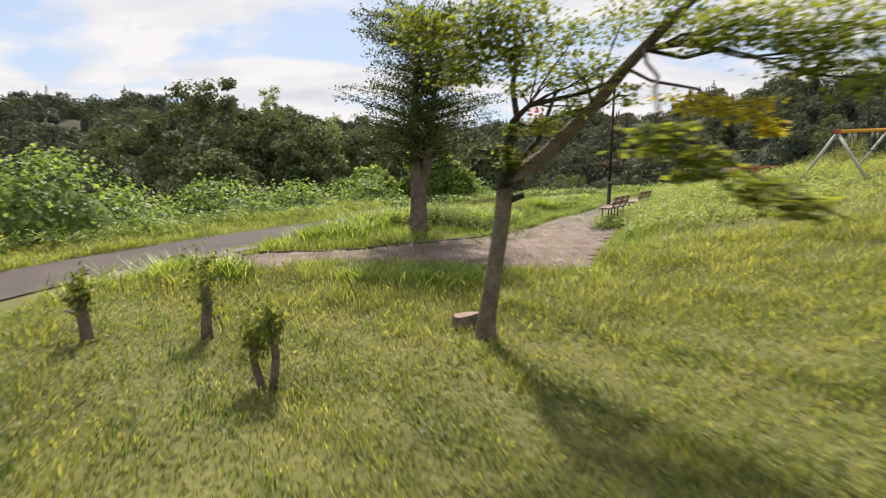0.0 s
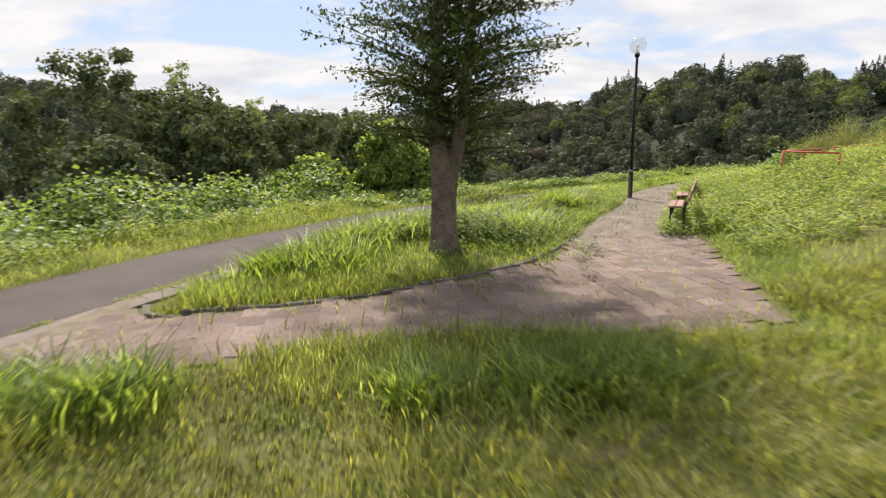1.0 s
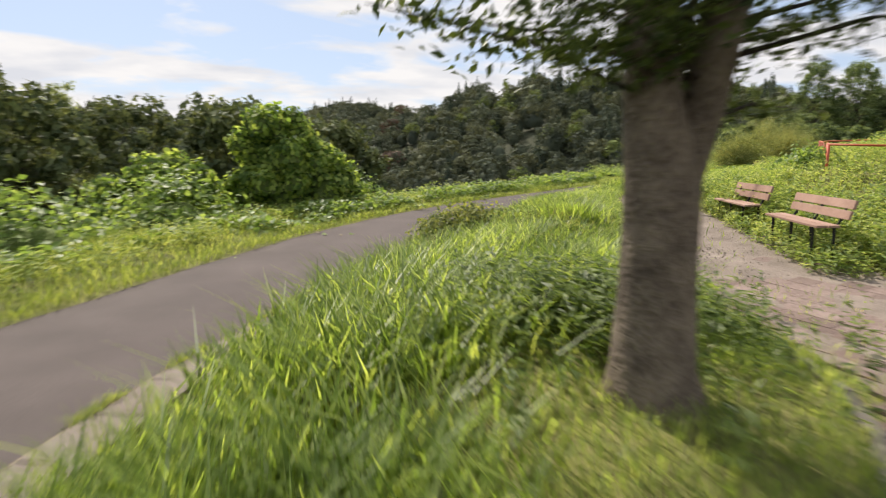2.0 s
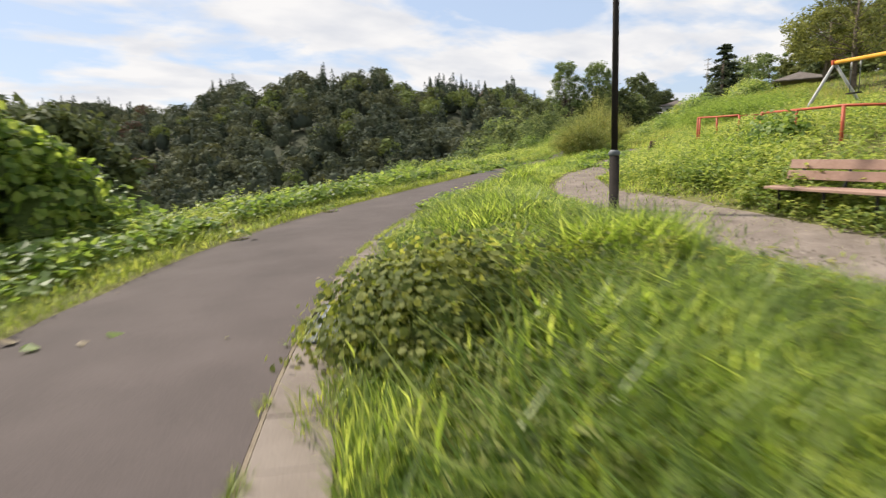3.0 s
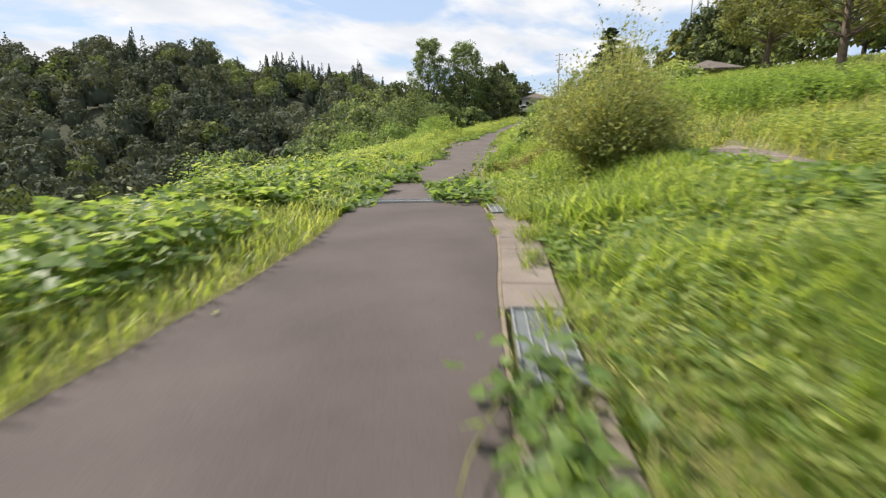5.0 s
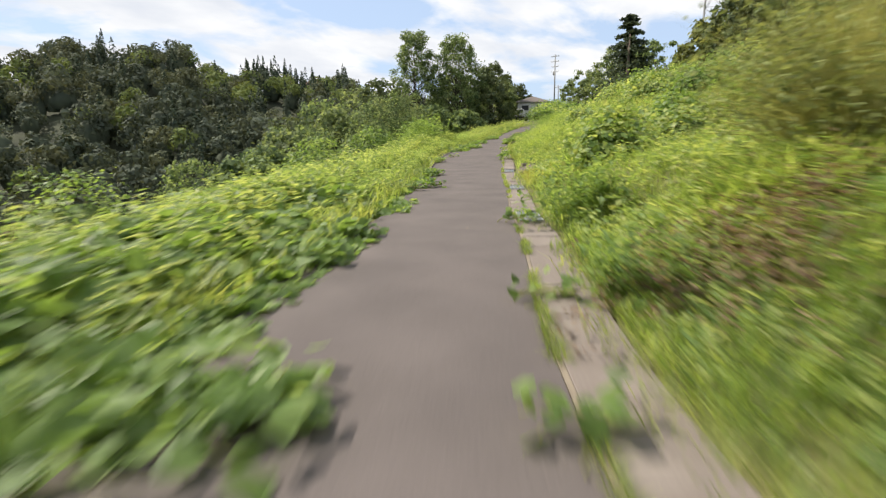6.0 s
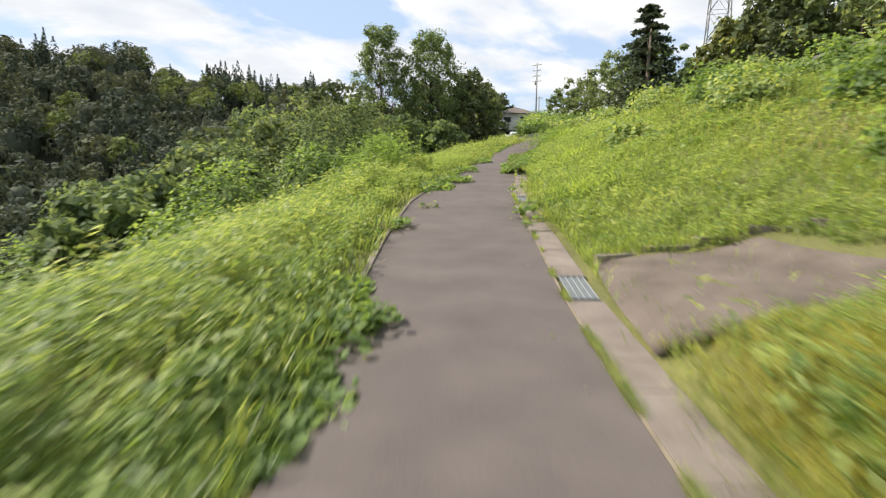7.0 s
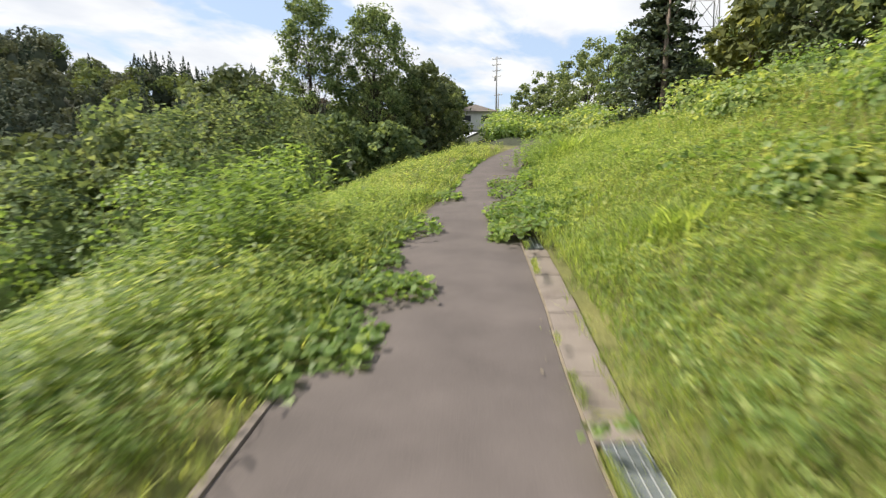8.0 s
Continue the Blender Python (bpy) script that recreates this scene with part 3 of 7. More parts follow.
# ---- park furniture ----
def street_lamp():
    x, y = 3.25, 17.14
    lamp = thing("street_lamp", pose(x, y, on_land(x, y) + 0.0), "dark brown lamp post with a clear globe at the gravel walk", "lamp")
    bm = bmesh.new(); tube(bm, [(0, 0, -0.3), (0, 0, 0.03), (0, 0, 0.031), (0, 0, 0.86)], [0.085, 0.085, 0.075, 0.075], 16); part("base_sleeve", bm, "lamp_dark", lamp)
    bm = bmesh.new(); tube(bm, [(0, 0, 0.84), (0, 0, 0.86), (0, 0, 0.9), (0, 0, 0.93)], [0.078, 0.086, 0.086, 0.055], 16); part("collar", bm, "steel", lamp, "pale steel collar")
    bm = bmesh.new(); tube(bm, [(0, 0, 0.9), (0, 0, 2.5), (0, 0, 4.5)], [0.05, 0.047, 0.042], 14); part("pole", bm, "lamp_dark", lamp)
    bm = bmesh.new(); tube(bm, [(0, 0, 4.46), (0, 0, 4.5), (0, 0, 4.58)], [0.05, 0.085, 0.07], 14); part("neck", bm, "lamp_dark", lamp)
    bm = bmesh.new(); bmesh.ops.create_uvsphere(bm, u_segments=28, v_segments=18, radius=0.27, matrix=pose(0, 0, 4.82))
    for f in bm.faces:
        f.smooth = True
    globe = part("globe", bm, "glass", lamp, "clear round glass globe")
    globe.visible_shadow = False
    bm = bmesh.new(); tube(bm, [(0, 0, 4.58), (0, 0, 4.66), (0, 0, 4.8), (0, 0, 4.88)], [0.03, 0.045, 0.05, 0.02], 12); part("bulb", bm, "globe", globe, "white frosted bulb")


def glass_material():
    m = bpy.data.materials.new("clear_globe")
    m.use_nodes = True
    nt = m.node_tree
    b = nt.nodes["Principled BSDF"]
    b.inputs["Roughness"].default_value = 0.1
    b.inputs["Base Color"].default_value = (0.8, 0.81, 0.8, 1)
    clear, mix = nt.nodes.new("ShaderNodeBsdfTransparent"), nt.nodes.new("ShaderNodeMixShader")
    mix.inputs[0].default_value = 0.22
    nt.links.new(clear.outputs[0], mix.inputs[1]); nt.links.new(b.outputs[0], mix.inputs[2])
    nt.links.new(mix.outputs[0], nt.nodes["Material Output"].inputs["Surface"])
    return m


M["glass"] = glass_material()
street_lamp()


def park_bench(m):
    """Two seat planks and two back planks on three black brackets; length along x, the back towards +y."""
    bench = thing("park_bench", m, "park bench with pinkish brown planks and black iron legs in weeds", "bench", "benches along the gravel walk")
    long = 1.74
    for k, (y, z, tilt, w) in enumerate(((-0.155, 0.40, 3, 0.14), (0.0, 0.405, 2, 0.14), (0.185, 0.555, 76, 0.125), (0.23, 0.70, 76, 0.125))):
        bm = bmesh.new()
        box(bm, pose(0, y, z, tilt if k < 2 else 76, 0, 0), long, w, 0.035, 0.006)
        part("seat_plank" if k < 2 else "back_plank", bm, "plank", bench)
    for x in (-0.66, 0.0, 0.66):
        bm = bmesh.new(); tube(bm, [(x, -0.17, -0.2), (x, -0.17, 0.34), (x, -0.19, 0.375)], 0.02, 8); part("leg", bm, "bench_leg", bench)
        bm = bmesh.new(); tube(bm, [(x, 0.12, -0.2), (x, 0.10, 0.36), (x, 0.16, 0.45), (x, 0.205, 0.57), (x, 0.26, 0.76)], 0.02, 8); part("back_bracket", bm, "bench_leg", bench)
        bm = bmesh.new(); box(bm, pose(x, -0.04, 0.37), 0.035, 0.32, 0.02, 0.004); part("seat_bracket", bm, "bench_leg", bench)
    return bench


def place_benches():
    spots = [(4.15, 14.33, 0.54 - 0.72, 67.5), (2.98, 11.72, 0.5 - 0.72, 67.0)]
    spots += [(14.2, 22.9, 1.09 - 0.76, 28), (11.1, 21.45, 0.95 - 0.76, 28)]
    first = None
    for x, y, z, yaw in spots:
        m = pose(x - 0.2 * math.sin(radians(yaw)), y + 0.2 * math.cos(radians(yaw)), z, 0, 0, yaw + 180)
        if first is None:
            first = park_bench(m)
        else:
            copy_thing(first, m)


place_benches()


def swing_set():
    """Three pairs of splayed legs, a top beam in two bays and four hung seats; the beam runs along x."""
    a, way, bay = Vector((15.07, 18.13)), Vector((-0.725, -0.689)), 3.95
    yaw, top, z = math.degrees(math.atan2(way.y, way.x)), 2.96, on_land(15.07, 18.13)
    swing = thing("swing_set", pose(a.x, a.y, z, 0, 0, yaw), "metal swing set with orange beam and pale grey legs", "swing")
    far, drop = top - z, 0.055  # the beam dips along its length, as the ground does
    bm = bmesh.new(); tube(bm, [(-0.06, 0, far), (2 * bay + 0.06, 0, far - drop * 2 * bay)], 0.055, 12); part("beam", bm, "swing_yellow", swing, "orange yellow painted beam")
    for k in range(3):
        x = k * bay
        top = far - drop * x
        for y in (-0.95, 0.95):
            g = a + way * x + Vector((-way.y, way.x)) * y
            bm = bmesh.new(); tube(bm, [(x, y, on_land(g.x, g.y) - z - 0.15), (x, 0, top - 0.02)], 0.042, 10); part("leg", bm, "swing_grey", swing)
        bm = bmesh.new(); box(bm, pose(x, 0, top), 0.13, 0.16, 0.14, 0.02); part("joint_cap", bm, "rail_red", swing, "red cast corner joint")
    for k in range(4):
        x = bay * (0.28 + 0.44 * (k % 2) + k // 2)
        top = far - drop * x
        for dx in (-0.22, 0.22):
            bm = bmesh.new(); tube(bm, [(x + dx, 0, top - 0.05), (x + dx, 0, 0.55)], 0.010, 5); chain = part("chain", bm, "steel", swing)
            bm = bmesh.new(); tube(bm, [(x + dx, 0, top - 0.26), (x + dx, 0, top - 0.05)], 0.024, 6); part("hanger", bm, "swing_grey", chain)
        bm = bmesh.new(); box(bm, pose(x, 0, 0.53), 0.5, 0.2, 0.035, 0.01); part("seat", bm, "bench_leg", swing)


swing_set()


def guard_rail(points, posts):
    """One run of bent pipe on posts."""
    rail = thing("guard_rail", pose(points[0][0], points[0][1], on_land(*points[0][:2])), "low red pipe guard rail on grass by the swings", "rail", "guard rails round the swings")
    o = Vector((points[0][0], points[0][1], on_land(*points[0][:2])))
    bm = bmesh.new(); tube(bm, [Vector(p) - o for p in points], 0.025, 8); part("rail_pipe", bm, "rail_red", rail)
    n = len(points) - 1
    for k in range(posts):
        t = k / (posts - 1) * n
        i = min(int(t), n - 1)
        p = Vector(points[i]).lerp(Vector(points[i + 1]), t - i)
        bm = bmesh.new(); tube(bm, [(p.x - o.x, p.y - o.y, on_land(p.x, p.y) - 0.2 - o.z), p - o], 0.03, 8); part("rail_post", bm, "rail_red", rail)


guard_rail([(13.16, 21.14, 1.62), (11.9, 19.9, 1.55), (10.7, 18.73, 1.5)], 3)
guard_rail([(9.76, 17.79, 1.47), (8.4, 16.55, 1.42), (7.08, 15.35, 1.38), (7.85, 14.07, 1.32)], 4)
guard_rail([(13.4, 21.2, 1.62), (15.4, 20.4, 1.66), (17.6, 19.5, 1.72)], 3)


def island_kerb():
    kerb = tagged(new("island_kerb"), "low dark kerb stones round the grass island", "kerb", kind="structure")
    line = steps(np.array([(-6.55, 5.75), (-6.35, 5.3), (-5.75, 5.05), (-4.6, 5.25), (-3.4, 5.72), (-2.2, 6.5), (-1.3, 7.4), (-0.75, 8.6), (-0.2, 10.0), (0.4, 11.8)]), 0.6)
    bm = bmesh.new()
    box(bm, pose(0, 0, 0), 0.59, 0.1, 0.2, 0.012)
    me = bpy.data.meshes.new("kerb_stone"); bm.to_mesh(me); bm.free(); me.materials.append(M["kerb"])
    rnd = random.Random(9)
    for a, b in zip(line, line[1:]):
        ob = new("kerb_stone", me)
        ob.parent = kerb
        ob.matrix_world = pose((a[0] + b[0]) / 2, (a[1] + b[1]) / 2, on_land(*((a + b) / 2)) - 0.065 + rnd.uniform(-0.01, 0.01), rnd.uniform(-3, 3), 0, math.degrees(math.atan2(b[1] - a[1], b[0] - a[0])) + rnd.uniform(-2, 2))


M["kerb"] = material("mossy_kerb_stone", (0.06, 0.055, 0.045), (0.17, 0.155, 0.13), 3.0, 0.95, 0.4, 40.0, by_piece=0.2)
island_kerb()


def path_edging():
    """Thin concrete edging that shows on the valley side of the asphalt."""
    edging = tagged(new("path_edging"), "thin weathered concrete edging along the asphalt", "kerb", kind="structure")
    rnd = random.Random(21)
    line = np.concatenate([beside(WALK, -(EDGE_L + 0.045)), WALK[:, 2:3]], 1)
    for i in range(index_near(30.5, 41.4), index_near(39.5, 46.4), 2):
        a, b = Vector(line[i]), Vector(line[i + 2])
        c, d = (a + b) / 2, b - a
        bm = bmesh.new()
        box(bm, pose(c.x, c.y, c.z - 0.03 + rnd.uniform(-0.008, 0.008), 0, -math.degrees(math.asin(d.z / d.length)), math.degrees(math.atan2(d.y, d.x))), d.length - 0.01, 0.09, 0.12, 0.008)
        part("edging_stone", bm, "concrete", edging)


path_edging()


def pad_kerb():
    kerb = tagged(new("pad_kerb"), "pale concrete kerb behind the dirt pad", "kerb", kind="structure")
    bm = bmesh.new()
    line = [(32.75, 40.35), (33.35, 39.8), (33.9, 39.2), (34.3, 38.5), (34.4, 37.8), (34.2, 37.1)]
    for a, b in zip(line, line[1:]):
        bm = bmesh.new()
        box(bm, pose((a[0] + b[0]) / 2, (a[1] + b[1]) / 2, on_land((a[0] + b[0]) / 2, (a[1] + b[1]) / 2) - 0.02, 0, 0, math.degrees(math.atan2(b[1] - a[1], b[0] - a[0]))), math.dist(a, b) - 0.01, 0.12, 0.16, 0.012)
        part("kerb_stone", bm, "concrete", kerb)


pad_kerb()


# ---- plants: makers ----
RNG = np.random.default_rng(11)


def unit(v):
    return v / np.maximum(np.linalg.norm(v, axis=-1, keepdims=True), 1e-9)


def blade_arrays(x, y, z, h, w, lean=0.35, fine=True):
    """Bent grass blades of two triangles each, or of one."""
    n = len(x)
    a = RNG.uniform(0, 2 * np.pi, n)
    out = np.stack([np.cos(a), np.sin(a), np.zeros(n)], 1)
    side = np.stack([-np.sin(a), np.cos(a), np.zeros(n)], 1)
    if np.isscalar(w):
        w = np.full(n, w)
    b = np.stack([x, y, z], 1)
    k = (RNG.uniform(0.3, 1.6, n) * lean * h)[:, None]
    up = np.array([0, 0, 1.0]) * h[:, None]
    mid, tip = b + 0.55 * up + 0.33 * k * out, b + 0.93 * up + k * out
    s = side * w[:, None] / 2
    if not fine:
        return np.stack([b - s, b + s, tip], 1).reshape(-1, 3), np.arange(3 * n).reshape(n, 3)
    v = np.stack([b, mid - s, mid + s, tip], 1)
    return v.reshape(-1, 3), (np.arange(n)[:, None, None] * 4 + np.array([(0, 2, 1), (1, 2, 3)])).reshape(-1, 3)


HEX = np.array([(0, 0, 0), (0.30, 0.42, 0.05), (0.72, 0.40, 0.0), (1.0, 0.0, -0.12), (0.72, -0.40, 0.0), (0.30, -0.42, 0.05)])
ROUND = np.array([(0, 0, 0), (0.22, 0.50, 0.07), (0.70, 0.44, 0.02), (1.0, 0.0, -0.10), (0.70, -0.44, 0.02), (0.22, -0.50, 0.07)])
DIAMOND = np.array([(0, 0, 0), (0.42, 0.24, 0.05), (1.0, 0, -0.04), (0.42, -0.24, 0.05)])
BROAD = np.array([(0, 0, 0), (0.45, 0.5, 0.06), (1.0, 0, -0.08), (0.45, -0.5, 0.06)])
TRI = np.array([(-0.6, -0.45, 0), (0.65, -0.25, 0.12), (0.05, 0.7, 0.05)])
CARD = np.array([(-0.5, -0.35, 0), (0.3, -0.5, 0.15), (0.55, 0.3, 0), (-0.2, 0.55, 0.12)])


def leaf_arrays(p, normal, size, shape):
    """Leaves of the shape at p, facing normal, turned at random about it."""
    n = len(p)
    normal = unit(normal)
    ref = unit(RNG.normal(size=(n, 3)))
    ax = unit(np.cross(normal, ref))
    ay = np.cross(normal, ax)
    s = np.asarray(size)[:, None, None]
    v = p[:, None] + s * (shape[None, :, :1] * ax[:, None] + shape[None, :, 1:2] * ay[:, None] + shape[None, :, 2:] * normal[:, None])
    k = len(shape)
    return v.reshape(-1, 3), np.arange(n * k).reshape(n, k)


def joined(pairs):
    vs, fs, o = [], [], 0
    for v, f in pairs:
        vs.append(v); fs.append(f + o); o += len(v)
    return np.concatenate(vs), np.concatenate(fs)


def child(ob, parent, label=""):
    """Puts a mesh made in world places under a thing."""
    ob.parent = parent
    ob.matrix_parent_inverse = parent.matrix_world.inverted()
    return tagged(ob, label)


def strewn(n, x0, x1, y0, y1):
    return RNG.uniform(x0, x1, n), RNG.uniform(y0, y1, n)


def along(n, first, last, d0, d1, power=1.0):
    """Places beside the asphalt: n points at offsets d0 to d1 from its edges (negative: left), denser near d0."""
    i = RNG.uniform(index_near(*first), index_near(*last) - 1, n)
    k = i.astype(int)
    p = WALK[k] + (WALK[k + 1] - WALK[k]) * (i - k)[:, None]
    way = unit(WALK[k + 1, :2] - WALK[k, :2])
    t = RNG.uniform(0, 1, n) ** power
    d = d0 + (d1 - d0) * t
    d = d + np.where(d0 + d1 > 0, np.interp(p[:, 0], *REACH_R.T), -np.interp(p[:, 0], *REACH_L.T))
    return p[:, 0] + way[:, 1] * d, p[:, 1] - way[:, 0] * d


def patches(x, y, size, seed=0.0):
    """Slow uneven field between 0 and 1."""
    a = np.sin(x / size + 1.3 + seed) * np.cos(y / size * 1.1 - 0.7 + seed * 2) + 0.6 * np.sin((x + y) / size * 2.1 + 2 + seed) + 0.4 * np.cos((x - 1.7 * y) / size * 3.7 + seed)
    return np.clip(0.5 + a / 3.2, 0, 1)


def inside(x, y, ring):
    ring = np.asarray(ring)
    hit = np.zeros(len(x), bool)
    for (x1, y1), (x2, y2) in zip(ring, np.roll(ring, -1, 0)):
        c = ((y1 > y) != (y2 > y)) & (x < (x2 - x1) * (y - y1) / (y2 - y1 + 1e-12) + x1)
        hit ^= c
    return hit


COURT = np.array(COURT_S + COURT_N[::-1])
GRAVEL = np.array(WALK_W + WALK_E[::-1])
PAD = np.array([(29.7, 38.85), (30.8, 39.45), (32.75, 40.4), (34.3, 38.2), (32.3, 36.5), (30.4, 37.8)])


def free_of_paving(x, y, spare=0.03):
    """Keeps plants off asphalt, drain, court, gravel and pad, but for a few strays."""
    dm = grid(GM, x, y)
    lo, hi = -np.interp(x, *REACH_L.T), np.interp(x, *REACH_R.T)
    stray = RNG.uniform(0, 1, len(x)) < spare
    ok = (dm < lo + 0.02) | (dm > hi + 0.49)
    return ok & (~(inside(x, y, COURT) | inside(x, y, GRAVEL) | inside(x, y, PAD)) | stray)


GRAVEL_RIM = np.concatenate([np.linspace(a, b, 12) for ring in (WALK_W, WALK_E) for a, b in zip(np.array(ring), np.array(ring)[1:])])


def low_by_gravel(x, y):
    """Plants stay short close to the gravel walk."""
    d = np.concatenate([np.sqrt(((np.stack([x[k:k + 9000], y[k:k + 9000]], 1)[:, None] - GRAVEL_RIM) ** 2).sum(-1).min(1)) for k in range(0, len(x), 9000)]) if len(x) else np.zeros(0)
    return 0.28 + 0.72 * smooth01((d - 0.1) / 1.5)


def grass(name, label, x, y, tall, wide, mat="grass", lean=0.35, sink=0.02, spare=0.03, fine=True):
    keep = free_of_paving(x, y, spare)
    x, y = x[keep], y[keep]
    h = tall(x, y) if callable(tall) else tall * RNG.uniform(0.55, 1.25, len(x))
    ob = soup(name, *blade_arrays(x, y, grid(GZ, x, y) - sink, h, wide * RNG.uniform(0.7, 1.3, len(x)), lean, fine), mat)
    return tagged(ob, label, "grass", kind="stuff")


def weed_arrays(x, y, z, h, leaves, size, droop=0.5):
    """Upright leafy stems: narrow leaves all the way up."""
    n = len(x)
    t = np.tile(np.linspace(0.2, 1.0, leaves), (n, 1)) + RNG.uniform(-0.05, 0.05, (n, leaves))
    tilt = RNG.normal(0, 0.12, (n, 2))
    a = RNG.uniform(0, 6.28, (n, leaves))
    p = np.stack([x[:, None] + tilt[:, :1] * h[:, None] * t + 0.02 * np.cos(a), y[:, None] + tilt[:, 1:] * h[:, None] * t + 0.02 * np.sin(a), z[:, None] + h[:, None] * t], -1).reshape(-1, 3)
    a = a.ravel()
    out = np.stack([np.cos(a), np.sin(a), RNG.uniform(-droop, 0.7, len(a))], 1)
    out = unit(out)
    side = np.stack([-np.sin(a), np.cos(a), np.zeros(len(a))], 1)
    s = (size * RNG.uniform(0.6, 1.2, len(a)))[:, None]
    up = np.cross(out, side)
    v = np.stack([p, p + s * (0.45 * out + 0.2 * side + 0.05 * up), p + s * (out - 0.12 * up), p + s * (0.45 * out - 0.2 * side + 0.05 * up)], 1)
    return v.reshape(-1, 3), np.arange(len(a) * 4).reshape(-1, 4)


def dome(x, y, z, rx, ry, h, n=26, lump=0.25, seed=0.0, tall=False):
    """Lumpy dome as a grid over angle and rise: places and outward normals."""
    u, v = np.meshgrid(np.linspace(0, 2 * np.pi, n, endpoint=False), np.linspace(0.0, 1.0, n // 2))
    r = np.cos(v * np.pi / 2) ** (0.95 if tall else 0.7)
    k = 1 + lump * (np.sin(3 * u + seed) * np.sin(4 * v + seed * 1.7) + 0.6 * np.sin(5 * u - 2 * seed + 3 * v))
    p = np.stack([x + rx * r * np.cos(u) * k, y + ry * r * np.sin(u) * k, z + h * np.sin(v * np.pi / 2) * (0.85 + 0.15 * k)], -1)
    return p


def dome_mesh(p):
    n, k = p.shape[:2]
    a = np.arange(n - 1)[:, None] * k + np.arange(k)[None]
    b = np.arange(n - 1)[:, None] * k + (np.arange(k)[None] + 1) % k
    return p.reshape(-1, 3), np.stack([a, b, b + k, a + k], -1).reshape(-1, 4)


def dome_leaves(x, y, z, rx, ry, h, count, size, seed, lump=0.25, shape=ROUND, fuzz=0.12, tall=False):
    u, v = RNG.uniform(0, 2 * np.pi, count), RNG.uniform(0, 1, count) ** 1.15
    r = np.cos(v * np.pi / 2) ** (0.95 if tall else 0.7)
    k = 1 + lump * (np.sin(3 * u + seed) * np.sin(4 * v + seed * 1.7) + 0.6 * np.sin(5 * u - 2 * seed + 3 * v))
    p = np.stack([x + rx * r * np.cos(u) * k, y + ry * r * np.sin(u) * k, z + h * np.sin(v * np.pi / 2) * (0.85 + 0.15 * k)], -1)
    nrm = np.stack([np.cos(u) * np.cos(v * 1.57) / rx, np.sin(u) * np.cos(v * 1.57) / ry, np.sin(v * 1.57) / h + 0.25], -1)
    p = p + RNG.normal(0, fuzz, (count, 3)) + unit(nrm) * fuzz * 0.5
    return leaf_arrays(p, unit(nrm) + RNG.normal(0, 0.42, (count, 3)), size * RNG.uniform(0.55, 1.25, count), shape)


def thicket(name, label, x, y, rx, ry, h, count, size, mat="kudzu", category="shrub", lumps=4, base=None, seed=1, group=""):
    """A shrub or tree hidden under a coat of leaves: several lumpy domes of leaves over solid cores coloured as inner
    shade.
    """
    rnd = random.Random(seed * 7 + 3)
    z = on_land(x, y) - 0.15 if base is None else base
    ob = thing(name, pose(x, y, z), label, category, group)
    coats, hearts = [], []
    for k in range(lumps):
        a, far = rnd.uniform(0, 6.28), 0 if k == 0 else rnd.uniform(0.35, 0.75)
        f = 1.0 if k == 0 else rnd.uniform(0.45, 0.7)
        px, py, ph = x + rx * far * math.cos(a), y + ry * far * math.sin(a), h * (1.0 if k == 0 else rnd.uniform(0.45, 0.85))
        pz = min(z, on_land(px, py) - 0.2) if base is None else z
        ph += z - pz
        coats.append(dome_leaves(px, py, pz, rx * f, ry * f, ph, int(1.08 * count * f / (1 + 0.58 * (lumps - 1))), size, seed + k * 1.3, fuzz=size * 1.0, shape=ROUND if size < 0.12 else BROAD, tall=h > 1.9 * rx))
        coats.append(dome_leaves(px, py, pz, rx * f * 0.82, ry * f * 0.82, ph * 0.86, int(0.2 * count * f / (1 + 0.58 * (lumps - 1))), size * 1.1, seed + k * 1.3, fuzz=size * 0.8, shape=ROUND if size < 0.12 else BROAD, tall=h > 1.9 * rx))
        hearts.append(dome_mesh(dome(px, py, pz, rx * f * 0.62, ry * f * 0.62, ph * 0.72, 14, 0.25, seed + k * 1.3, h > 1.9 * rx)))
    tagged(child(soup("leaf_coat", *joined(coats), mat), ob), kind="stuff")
    child(soup("shade_core", *joined(hearts), "heart", True), ob, "solid core coloured as inner shade")
    return ob


# core tone: the shade inside the leaf coats, put into the colour
M["heart"] = material("inner_shade_green", (0.051, 0.080, 0.021), (0.153, 0.200, 0.053), 2.0, 0.9, 0.8, 14.0, dist=0.08)


def limb(bm, a, b, r0, r1, rnd, sag=0.1, sides=7):
    a, b = Vector(a), Vector(b)
    d = (b - a).length
    pts = [a.lerp(b, t) + Vector((rnd.uniform(-1, 1), rnd.uniform(-1, 1), rnd.uniform(-0.5, 1))) * d * sag * math.sin(t * math.pi) for t in (0, 0.25, 0.5, 0.75, 1)]
    tube(bm, pts, [r0 + (r1 - r0) * t for t in (0, 0.25, 0.5, 0.75, 1)], sides)
    return pts


